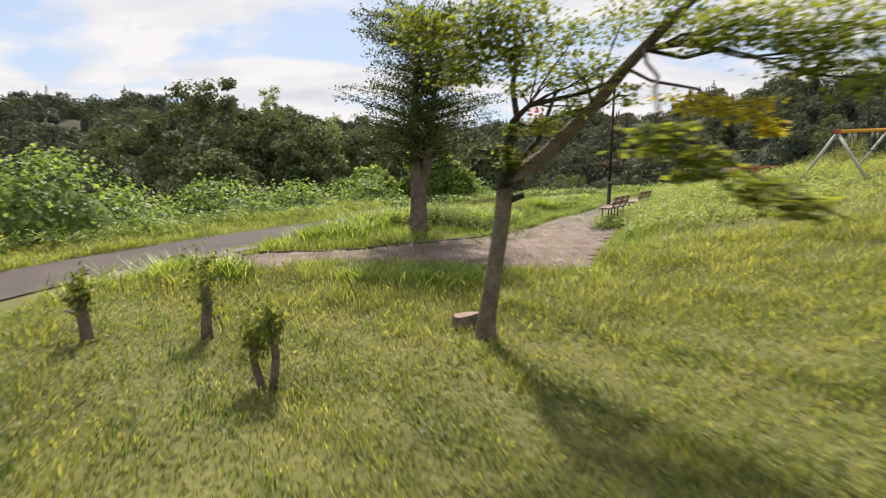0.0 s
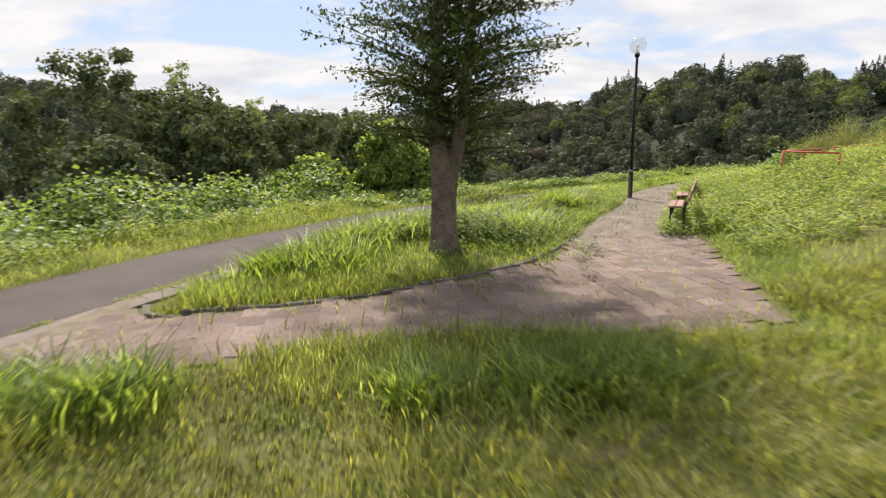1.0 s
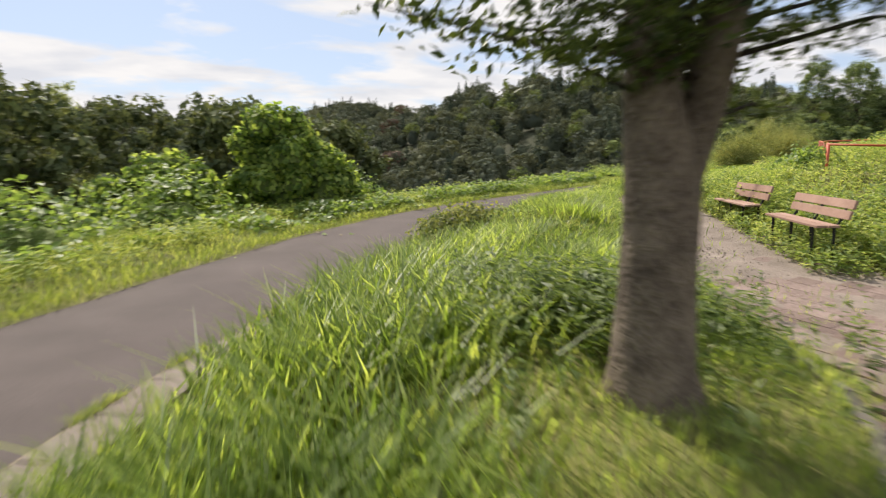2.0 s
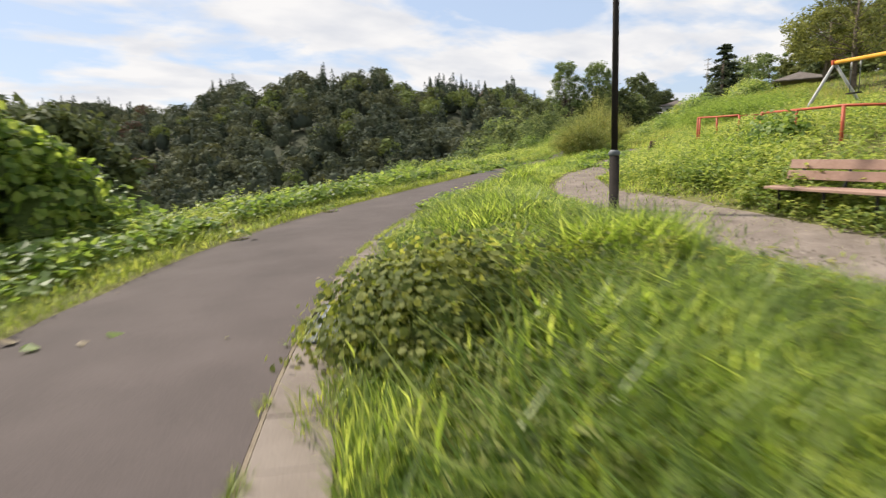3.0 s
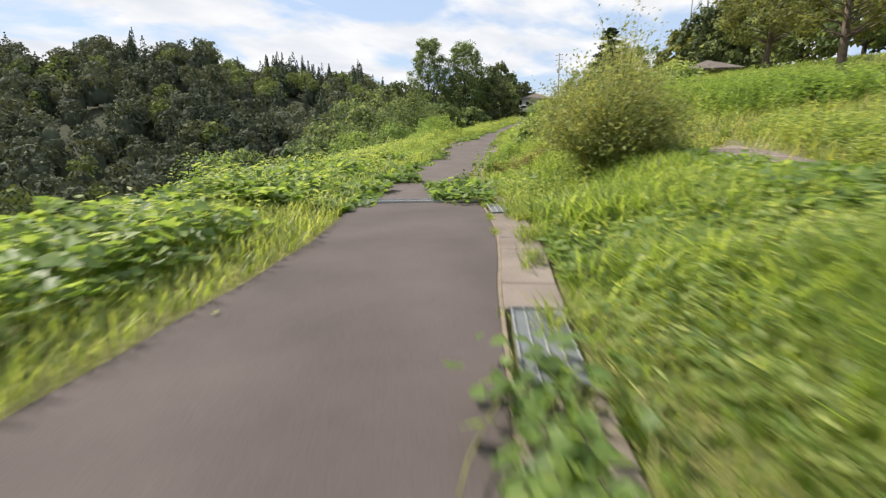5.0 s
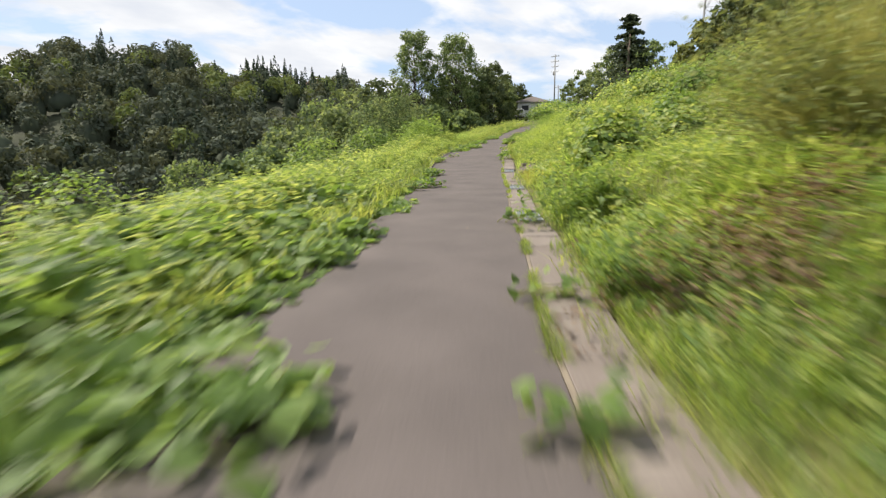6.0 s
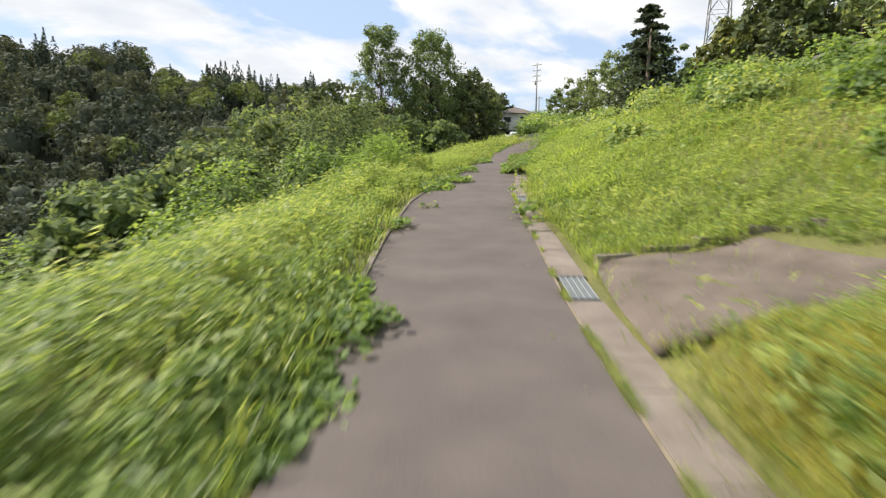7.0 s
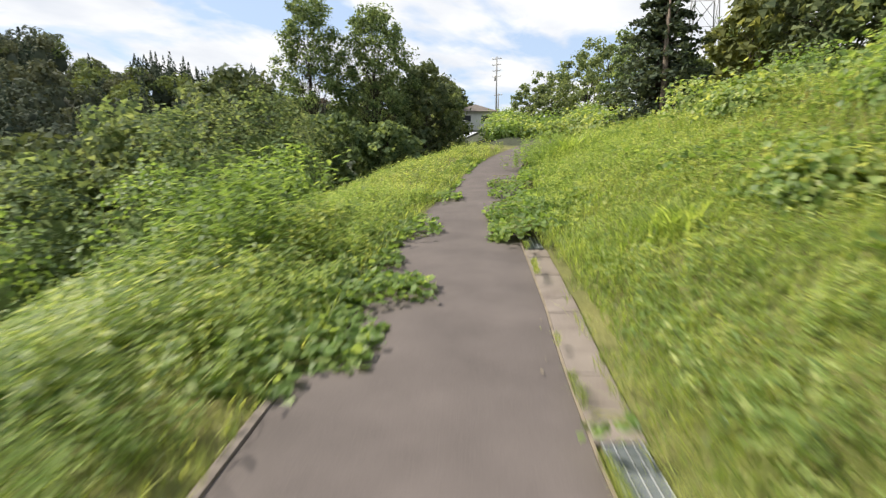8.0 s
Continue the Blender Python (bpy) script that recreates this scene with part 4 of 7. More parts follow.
def broad_tree(name, label, x, y, height, spread, clear, trunk_r, leaves, size, mat="leaf_tree", bark="bark_dark", seed=1, clumps=26, base=None, lean=(0, 0), shape=CARD, squash=1.0, stems=1, group="", puff=0.36):
    """Trunk with limbs that end in clumps of leaves; the crown is a loose, uneven heap of those clumps."""
    rnd = random.Random(seed)
    z = on_land(x, y) - 0.1 if base is None else base
    ob = thing(name, pose(x, y, z), label, "tree", group)
    bm = bmesh.new()
    heads = []
    crown = height - clear
    for s in range(stems):
        a = rnd.uniform(0, 6.28)
        off = 0.0 if stems == 1 else spread * 0.35
        foot = Vector((trunk_r * 1.2 * math.cos(a) * (stems > 1), trunk_r * 1.2 * math.sin(a) * (stems > 1), -0.3))
        top = Vector((lean[0] + off * math.cos(a), lean[1] + off * math.sin(a), clear + crown * 0.72))
        fork = foot.lerp(top, clear / (clear + crown * 0.72)) + Vector((0, 0, 0))
        tube(bm, [foot, foot + Vector((0, 0, 0.5)), foot.lerp(fork, 0.5) + Vector((rnd.uniform(-1, 1), rnd.uniform(-1, 1), 0)) * trunk_r * 0.5, fork, fork.lerp(top, 0.5) + Vector((rnd.uniform(-1, 1), rnd.uniform(-1, 1), 0)) * trunk_r, top],
             [trunk_r * 1.35, trunk_r * 1.05, trunk_r * 0.92, trunk_r * 0.8, trunk_r * 0.5, trunk_r * 0.12], 10)
        for k in range(clumps // stems):
            t = (k + rnd.random()) / (clumps // stems)
            hgt = clear + crown * (0.04 + 0.93 * t)
            reach = spread * squash * (0.30 + 0.75 * math.sin(math.pi * min(0.14 + 0.80 * t, 1))) * rnd.uniform(0.45, 1.0)
            ang = k * 2.4 + rnd.uniform(-0.5, 0.5)
            head = Vector((top.x * t + reach * math.cos(ang), top.y * t + reach * math.sin(ang), hgt))
            start = fork.lerp(top, max(0.0, min(0.9, t - 0.15)))
            limb(bm, start, head, trunk_r * 0.28 * (1.15 - t), 0.012, rnd, 0.08, 3)
            heads.append(head)
    part("trunk", bm, bark, ob)
    heads = np.array(heads) + (x, y, z)
    per = max(8, leaves // len(heads))
    c = np.repeat(heads, per, 0)
    rad = spread * puff * RNG.uniform(0.5, 1.15, len(heads)).repeat(per)
    off = unit(RNG.normal(size=(len(c), 3))) * (RNG.uniform(0, 1, (len(c), 1)) ** 0.5) * rad[:, None] * (1, 1, 0.72)
    nrm = unit(off) + RNG.normal(0, 0.6, off.shape) + (0, 0, 0.5)
    v, f = leaf_arrays(c + off, nrm, size * RNG.uniform(0.55, 1.3, len(c)), shape)
    tagged(child(soup("crown", v, f, mat), ob), kind="stuff")
    return ob


def cone_tree(name, label, x, y, height, spread, leaves, size, seed=1, base=None, mat="conifer", bare=0.08, group=""):
    """A pointed conifer: whorls of drooping boughs."""
    rnd = random.Random(seed)
    z = on_land(x, y) - 0.1 if base is None else base
    ob = thing(name, pose(x, y, z), label, "tree", group)
    bm = bmesh.new()
    tube(bm, [(0, 0, -0.3), (0, 0, height * 0.5), (0, 0, height)], [spread * 0.11, spread * 0.07, 0.01], 8)
    ps = []
    rings = 16
    for k in range(rings):
        t = bare + (1 - bare) * (k + 0.3) / rings
        r = spread * (1 - t) ** 0.6
        for j in range(7):
            a = j * 0.9 + k * 1.7 + rnd.uniform(-0.3, 0.3)
            tip = Vector((r * math.cos(a), r * math.sin(a), height * t - r * 0.12)) * 1.0
            tip *= rnd.uniform(0.75, 1.1); tip.z = height * t - r * rnd.uniform(0.05, 0.3)
            root = Vector((0, 0, height * min(0.97, max(bare, t + rnd.uniform(-0.8, 0.8) / rings))))
            tip.z += root.z - height * t
            tube(bm, [root, root.lerp(tip, 0.5) + Vector((0, 0, 0.08 * r)), tip], [0.03, 0.02, 0.006], 4)
            m = max(3, leaves // (rings * 7))
            s = RNG.uniform(0.12, 1.05, m)[:, None]
            ps.append(np.array(root) + s * (np.array(tip) - np.array(root)) + RNG.normal(0, 0.09 * r + 0.05, (m, 3)) * (1, 1, 0.5))
    part("trunk", bm, "bark_dark", ob)
    p = np.concatenate(ps) + (x, y, z)
    v, f = leaf_arrays(p, RNG.normal(0, 0.5, p.shape) + (0, 0, 0.8), size * RNG.uniform(0.6, 1.3, len(p)), CARD)
    tagged(child(soup("needles", v, f, mat), ob), kind="stuff")
    return ob


# ---- trees near the start ----
def island_tree():
    """The tree on the island: two stems grown together, long level twigs with small leaves."""
    rnd = random.Random(5)
    x, y = -2.6, 7.65
    z = on_land(x, y) - 0.05
    ob = thing("island_tree", pose(x, y, z), "grey-barked tree with fused stems and dark dense crown in grass", "tree")
    bm = bmesh.new()
    tube(bm, [(0, 0, -0.3), (0.0, 0, 0.0), (-0.02, 0, 0.22), (-0.02, 0, 0.7), (-0.02, 0.0, 1.2), (-0.10, 0.02, 1.7), (-0.14, 0.05, 2.4), (-0.1, 0, 3.6), (-0.05, 0.1, 5.2)], [0.36, 0.30, 0.235, 0.205, 0.20, 0.15, 0.12, 0.09, 0.02], 14)
    part("trunk", bm, "bark", ob)
    bm = bmesh.new()
    tube(bm, [(0.1, 0.02, 0.9), (0.11, 0.02, 1.3), (0.2, 0.0, 1.7), (0.3, -0.05, 2.3), (0.42, -0.1, 3.6), (0.5, 0, 5.0)], [0.08, 0.115, 0.12, 0.10, 0.07, 0.02], 12)
    part("second_stem", bm, "bark", ob)
    bm = bmesh.new()
    tips = []
    for k in range(170):
        t = rnd.random() ** 0.85
        h = 1.75 + 3.6 * t
        a = rnd.uniform(0, 6.28)
        r = (1.15 + 1.15 * math.sin(math.pi * (0.10 + 0.75 * t))) * rnd.uniform(0.5, 1.05)
        root = Vector((0.05 + rnd.uniform(-0.1, 0.2), 0, h - 0.25 * r + 0.1))
        tip = Vector((root.x + r * math.cos(a), root.y + r * math.sin(a), h + rnd.uniform(-0.1, 0.25)))
        mid = root.lerp(tip, 0.5) + Vector((0, 0, 0.08))
        tube(bm, [root, mid, tip], [0.018, 0.011, 0.003], 4)
        tips.append((root, mid, tip))
    part("branch_work", bm, "bark_dark", ob)
    ps = []
    for root, mid, tip in tips:
        s = RNG.uniform(0.2, 1.0, 125)[:, None]
        a, b, c = np.array(root), np.array(mid), np.array(tip)
        line = (1 - s) ** 2 * a + 2 * s * (1 - s) * b + s * s * c
        ps.append(line + RNG.normal(0, 0.075, line.shape) * (1, 1, 0.55))
    p = np.concatenate(ps) + (x, y, z)
    core = RNG.normal(0, 1, (15000, 3)) * (0.72, 0.72, 1.1) + (x + 0.05, y, z + 3.5)
    core = core[(core[:, 2] > z + 1.85) & (core[:, 2] < z + 5.5)]
    core = core[np.hypot(core[:, 0] - x, core[:, 1] - y) < 1.45]
    p = np.concatenate([p, core])
    v, f = leaf_arrays(p, RNG.normal(0, 0.55, p.shape) + (0, 0, 0.9), 0.085 * RNG.uniform(0.6, 1.2, len(p)), DIAMOND)
    tagged(child(soup("crown", v, f, "leaf_dark"), ob), kind="stuff")


island_tree()


def leaning_maple():
    """A maple whose trunk leans, bends at a pruned stub and reaches over the lawn."""
    rnd = random.Random(8)
    x, y = -0.15, 0.36
    z = on_land(x, y)
    ob = thing("leaning_maple", pose(x, y, z), "leaning maple with mottled bark and yellowing green leaves on the lawn", "tree")
    o = Vector((x, y, z))
    w = lambda *p: Vector(p) - o
    bm = bmesh.new()
    tube(bm, [(0, 0, -0.2), (0.0, 0, 0.0), (0.02, 0, 0.3), (0.10, 0.0, 0.9), (0.17, 0.02, 1.45), (0.20, 0.04, 1.8), w(0.2, 0.4, 1.4), w(0.48, 0.41, 1.57), w(1.01, 0.19, 2.12), w(1.3, 0.0, 2.5), w(1.63, -0.3, 2.85), w(2.1, -0.9, 3.3)],
         [0.15, 0.135, 0.11, 0.098, 0.095, 0.105, 0.10, 0.095, 0.075, 0.06, 0.05, 0.015], 12)
    part("trunk", bm, "bark", ob)
    bm = bmesh.new(); tube(bm, [(0.13, 0.04, 1.74), (0.28, 0.05, 1.72), (0.43, 0.05, 1.78)], [0.055, 0.045, 0.035], 9); part("pruned_stub", bm, "bark_dark", ob)

    def bough(*args):
        bm = bmesh.new(); limb(bm, *args); part("limb", bm, "bark_dark", ob)

    bough((0.16, 0.04, 1.85), w(0.14, 0.61, 2.76), 0.05, 0.03, rnd, 0.06)
    bough(w(0.14, 0.61, 2.76), w(0.1, 0.4, 3.6), 0.03, 0.01, rnd, 0.06)
    bough((0.2, 0.05, 1.95), w(0.6, 0.3, 2.3), 0.04, 0.02, rnd, 0.1)
    # sprays of leaves: middle, half-widths, leaves; the last ones hang low on long twigs
    sprays = [((-0.56, -0.83, 2.72), 0.27, 620), ((-0.08, -0.75, 2.72), 0.28, 680), ((-0.28, -0.84, 2.38), 0.25, 600), ((0.14, -0.75, 2.48), 0.25, 560), ((0.28, -0.66, 2.88), 0.28, 600), ((-0.8, -0.86, 2.83), 0.2, 340), ((-0.05, -0.8, 2.95), 0.28, 560),
              ((0.74, -0.23, 2.5), 0.24, 330), ((1.24, -0.07, 2.93), 0.3, 420), ((1.61, -0.42, 2.93), 0.32, 560), ((0.47, 0.26, 1.94), 0.16, 220), ((0.1, 0.22, 1.52), 0.13, 170), ((1.32, -0.17, 2.2), 0.18, 200),
              ((1.97, -1.22, 2.62), 0.3, 620), ((2.33, -1.37, 2.57), 0.3, 680), ((2.49, -1.59, 2.34), 0.26, 540), ((2.61, -1.75, 2.47), 0.3, 680), ((2.7, -1.8, 2.1), 0.24, 420), ((2.42, -1.4, 2.3), 0.22, 340), ((1.81, -1.05, 2.6), 0.26, 480), ((0.35, 0.5, 2.75), 0.2, 200)]
    inner = [((0.2, 0.0, 2.3), 0.13, 130), ((0.55, -0.1, 2.4), 0.18, 230), ((0.86, -0.12, 2.34), 0.17, 230), ((0.76, -0.14, 2.1), 0.17, 220), ((0.45, -0.2, 1.87), 0.14, 150), ((0.14, -0.1, 1.87), 0.11, 110), ((0.08, 0.0, 1.65), 0.09, 80), ((0.2, 0.0, 1.58), 0.08, 60),
             ((1.05, -0.2, 2.48), 0.18, 220), ((0.75, -0.3, 2.8), 0.22, 280), ((0.45, -0.35, 2.72), 0.2, 220)]
    gold = [((1.63, -1.17, 2.01), 0.14, 200), ((1.88, -1.24, 1.98), 0.14, 210), ((2.12, -1.31, 1.93), 0.14, 220), ((2.28, -1.3, 1.79), 0.10, 170)]
    low = [((1.02, -3.4, 1.62), 0.13, 260), ((1.2, -3.4, 1.5), 0.13, 280), ((1.42, -3.55, 1.38), 0.1, 170), ((1.6, -3.55, 1.32), 0.09, 140)]
    for (hx, hy, hz), wide, count in sprays:
        a = w(0.14, 0.61, 2.76) if hx < 0.4 and hz > 2.3 else w(0.2, 0.4, 1.4) if hz < 1.7 else w(1.01, 0.19, 2.12) if hx < 1.5 else w(1.45, -0.15, 2.65)
        bough(a, w(hx, hy, hz), 0.024, 0.006, rnd, 0.08, 6)
    bough(w(1.3, 0.0, 2.5), w(2.3, -1.3, 1.8), 0.02, 0.005, rnd, 0.05, 6)
    # a forked side branch in front of the main one, with short twigs to its sprays
    bm = bmesh.new(); tube(bm, [w(0.12, 0.38, 1.38), w(0.06, 0.1, 1.62), w(0.14, -0.06, 1.95), w(0.32, -0.1, 2.12), w(0.9, -0.15, 2.24), w(1.2, -0.3, 2.36)], [0.05, 0.042, 0.036, 0.03, 0.02, 0.006], 8); part("limb", bm, "bark_dark", ob)
    for (hx, hy, hz), wide, count in inner:
        bough(w(0.32, -0.1, 2.12) if hz > 2.0 else w(0.14, -0.06, 1.95), w(hx, hy, hz), 0.014, 0.005, rnd, 0.06, 6)
    bough(w(1.45, -0.15, 2.65), w(1.02, -3.4, 1.66), 0.022, 0.010, rnd, 0.04, 6)
    bough(w(1.02, -3.4, 1.66), w(1.75, -3.65, 1.27), 0.010, 0.004, rnd, 0.04, 6)
    for name, group, mat, label in (("crown", sprays + inner + low, "leaf_maple", ""), ("gold_leaves", gold, "leaf_gold", "yellowing leaves on a drooping twig")):
        ps = []
        for mid, wide, count in group:
            # thin layers of leaves, one above another
            layer = RNG.integers(-1, 2, count) * wide * 0.42
            ps.append(np.array(mid) + np.stack([RNG.normal(0, wide * 0.62, count), RNG.normal(0, wide * 0.62, count), layer + RNG.normal(0, wide * 0.09, count)], 1))
        p = np.concatenate(ps)
        crown = child(soup(name, *leaf_arrays(p, RNG.normal(0, 0.4, p.shape) + (0, 0, 1), 0.043 * RNG.uniform(0.6, 1.3, len(p)), HEX), mat), ob, label)
        tagged(crown, label, kind="stuff")
    p = np.concatenate([np.array((0.35, -1.15, 2.98)) + RNG.normal(0, 0.06, (30, 3)), np.array((0.42, 0.35, 2.05)) + RNG.normal(0, 0.09, (40, 3))])
    child(soup("red_leaves", *leaf_arrays(p, RNG.normal(0, 0.6, p.shape) + (0, 0, 1), np.full(len(p), 0.05), HEX), "leaf_red"), ob, "withered red leaves")


leaning_maple()


def cut_stump():
    x, y = -0.46, 0.78
    ob = thing("cut_stump", pose(x, y, on_land(x, y)), "low sawn tree stump beside the maple on the lawn", "stump")
    rnd = random.Random(2)
    bm = bmesh.new()
    ring = [(1 + 0.12 * math.sin(3 * a + 1) + 0.06 * math.sin(5 * a), a) for a in [k * math.pi / 9 for k in range(18)]]
    rows = []
    for z, r in ((-0.15, 0.24), (0.0, 0.215), (0.08, 0.18), (0.17, 0.17)):
        rows.append([bm.verts.new((r * k * math.cos(a), 0.8 * r * k * math.sin(a), z + (0.03 * math.cos(a) if z > 0.1 else 0))) for k, a in ring])
    for p, q in zip(rows, rows[1:]):
        for k in range(18):
            bm.faces.new((p[k], p[(k + 1) % 18], q[(k + 1) % 18], q[k]))
    part("bark_side", bm, "bark", ob)
    bm = bmesh.new()
    top = [bm.verts.new((0.165 * k * math.cos(a), 0.132 * k * math.sin(a), 0.173 + 0.03 * math.cos(a))) for k, a in ring]
    bm.faces.new(top)
    part("sawn_face", bm, "cut_wood", ob, "pale brown sawn face")


cut_stump()


def pollard(x, y, stems, label, seed):
    """A sapling cut off at knee height that sprouts a tuft of leaves."""
    rnd = random.Random(seed)
    z = on_land(x, y)
    ob = thing("pollarded_sapling", pose(x, y, z), label, "sapling", "pollarded saplings on the lawn")
    for path, r, tuft in stems:
        bm = bmesh.new(); tube(bm, path, [r * 1.25, r * 1.0, r * 0.95, r * 0.9][:len(path)], 9); part("stem", bm, "bark", ob)
        if tuft:
            top = np.array(path[-1]) + (x, y, z)
            n = 300
            p = top + RNG.normal(0, 1, (n, 3)) * (tuft * 0.5, tuft * 0.5, tuft * 0.9) + (0, 0, tuft * 0.35)
            tagged(child(soup("leaf_tuft", *leaf_arrays(p, RNG.normal(0, 0.7, p.shape) + (0, 0, 0.4), 0.085 * RNG.uniform(0.6, 1.3, n), DIAMOND), "shrub_leaf"), ob), kind="stuff")


pollard(-4.61, -0.92, [([(0, 0, -0.1), (-0.03, 0, 0.2), (-0.06, 0, 0.4), (-0.05, 0, 0.52)], 0.065, 0.13), ([(-0.04, 0, 0.28), (-0.16, 0, 0.33), (-0.26, 0, 0.36)], 0.018, 0)], "pollarded sapling with one dead side twig and sparse tuft", 1)
pollard(-3.5, -0.32, [([(0, 0, -0.1), (0.0, 0, 0.2), (0.02, 0, 0.42), (0.02, 0, 0.66)], 0.065, 0.2), ([(0.03, 0, 0.3), (0.07, 0, 0.38), (0.09, 0, 0.45)], 0.015, 0)], "pollarded sapling with thick straight stem and leafy tuft", 2)
pollard(-2.07, -1.52, [([(-0.02, 0, -0.1), (-0.1, 0, 0.12), (-0.14, 0, 0.28), (-0.12, 0, 0.46)], 0.04, 0.13), ([(0.03, 0, -0.1), (0.07, 0, 0.15), (0.09, 0, 0.35), (0.06, 0, 0.62)], 0.04, 0.12)], "pollarded sapling forking into two crooked stems", 3)

# ---- shrubs and trees beyond the asphalt ----
VINE = "shrub smothered in broad green vine leaves on the bank"
for k, (x, y, rx, ry, h, n) in enumerate(((-12.6, 6.5, 2.0, 1.9, 2.5, 3000), (-13.5, 10.0, 2.4, 2.0, 1.9, 3000), (-11.4, 12.8, 2.2, 1.8, 1.7, 2800), (-9.9, 16.6, 2.0, 1.7, 1.6, 2600), (-7.9, 19.9, 1.7, 1.5, 1.7, 2400), (-15.5, 15.0, 3.0, 2.5, 2.4, 2600),
                                          (-12.6, 19.5, 2.6, 2.2, 2.4, 2400), (-17.5, 8.0, 2.8, 2.5, 2.6, 2400), (-9.8, 23.5, 2.2, 2.0, 2.8, 2400), (-14.5, 2.0, 2.2, 2.0, 2.0, 1800), (-18.0, 3.0, 3.0, 3.0, 3.4, 1800), (-3.4, 24.6, 1.5, 1.2, 1.3, 1600))):
    thicket("vine_covered_shrub", VINE, x, y, rx, ry, h, n, 0.15, seed=k + 2, group="vine-covered shrubs on the bank")


def draped_tree(label, x, y, blobs, count, size, seed, mat="kudzu"):
    """A tree hung all over with vines: rounded heaps of leaves at several heights round a short trunk; blobs: dx, dy, z, radius, height."""
    rnd = random.Random(seed)
    z = on_land(x, y) - 0.1
    ob = thing("vine_covered_tree", pose(x, y, z), label, "tree", "vine-covered trees")
    bm = bmesh.new()
    top = max(b[2] for b in blobs)
    tube(bm, [(0, 0, -0.3), (0.03, 0.02, top * 0.4), (0.08, 0, top * 0.8)], [0.16, 0.11, 0.04], 8)
    for dx, dy, bz, r, h in blobs:
        limb(bm, (0.03, 0.02, max(0.3, bz * 0.5)), (dx, dy, bz), 0.05, 0.015, rnd, 0.06, 5)
    part("trunk", bm, "bark_dark", ob)
    heaps = [(dx, dy, bz, r * 0.8, h * 0.8) for dx, dy, bz, r, h in blobs]
    for dx, dy, bz, r, h in blobs:
        for _ in range(3):
            d = Vector((rnd.uniform(-1, 1), rnd.uniform(-1, 0.6), rnd.uniform(-0.3, 1))).normalized()
            heaps.append((dx + 0.75 * r * d.x, dy + 0.75 * r * d.y, bz + 0.75 * h * d.z, r * rnd.uniform(0.38, 0.55), h * rnd.uniform(0.38, 0.55)))
    coat, hearts, whole = [], [], sum(b[3] * b[4] for b in heaps)
    for k, (dx, dy, bz, r, h) in enumerate(heaps):
        n = int(count * r * h / whole)
        d = unit(RNG.normal(size=(n, 3)) + (0, 0, 0.35))
        wave = 1 + 0.16 * np.sin(4 * d[:, 0] + k) * np.sin(5 * d[:, 1] + 2 * k) + 0.1 * np.sin(9 * d[:, 2] + k)
        p = np.array((x + dx, y + dy, z + bz)) + d * (r, r, h) * (wave * RNG.uniform(0.78, 1.08, n))[:, None]
        coat.append(leaf_arrays(p, d + RNG.normal(0, 0.42, d.shape) + (0, 0, 0.25), size * RNG.uniform(0.55, 1.25, n), ROUND))
        # solid core in a darker tone for the shade inside the heap
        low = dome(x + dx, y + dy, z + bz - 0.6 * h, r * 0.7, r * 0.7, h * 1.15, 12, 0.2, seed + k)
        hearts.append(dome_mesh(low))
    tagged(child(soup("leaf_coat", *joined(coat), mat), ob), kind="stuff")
    child(soup("shade_core", *joined(hearts), "heart", True), ob, "solid core coloured as inner shade")


draped_tree("small tree smothered in bright vine leaves beside asphalt", -4.7, 23.0, ((-0.9, -0.3, 2.9, 0.75, 0.75), (-0.2, 0.1, 2.6, 0.8, 0.75), (-1.3, 0.0, 2.1, 0.8, 0.8), (-0.5, -0.5, 1.8, 0.9, 0.8), (0.5, 0.2, 1.95, 0.75, 0.7), (-1.5, -0.4, 1.1, 0.85, 0.9), (-0.6, -0.7, 0.9, 0.9, 0.9),
             (0.6, -0.2, 1.1, 0.9, 0.9), (1.2, 0.4, 1.3, 0.7, 0.7), (1.6, 0.5, 0.6, 0.7, 0.7)), 9500, 0.145, 31, "vine_bright")
draped_tree("broad bushy tree hung with vine leaves on the bank", -8.2, 22.2, ((-0.6, 0, 2.3, 0.9, 0.7), (0.5, -0.2, 1.9, 0.9, 0.75), (-1.4, 0.1, 1.6, 0.9, 0.8), (0.0, -0.6, 1.2, 1.0, 0.9), (1.1, 0.0, 1.1, 0.8, 0.8), (-1.1, -0.6, 0.8, 0.9, 0.9), (0.9, -0.5, 0.5, 0.9, 0.8)), 6500, 0.145, 33, "vine_bright")
for k, (x, y, h, s, st) in enumerate(((-29, 31, 15.5, 4.2, 2), (-25.5, 33, 18.2, 4.6, 2), (-33, 27, 11.0, 4.2, 2), (-21.5, 36, 15.5, 4.2, 1), (-37, 22, 8.0, 4.0, 2), (-19, 33.5, 13.5, 3.6, 1), (-14.5, 40, 13.2, 3.8, 1), (-9.5, 43, 12.8, 4.0, 1), (-15.5, 30, 10.0, 3.4, 1), (-8.0, 33, 8.4, 3.4, 1), (-20, 26, 9.0, 3.6, 1), (-3.5, 36, 7.6, 3.2, 1))):
    broad_tree("valley_tree", "dark bushy tree rising from the valley slope", x, y, h, s, h * 0.1, 0.2, 8000, 0.27, "leaf_tree", seed=40 + k, stems=st, shape=TRI, clumps=70, squash=0.95, group="valley trees", puff=0.3)
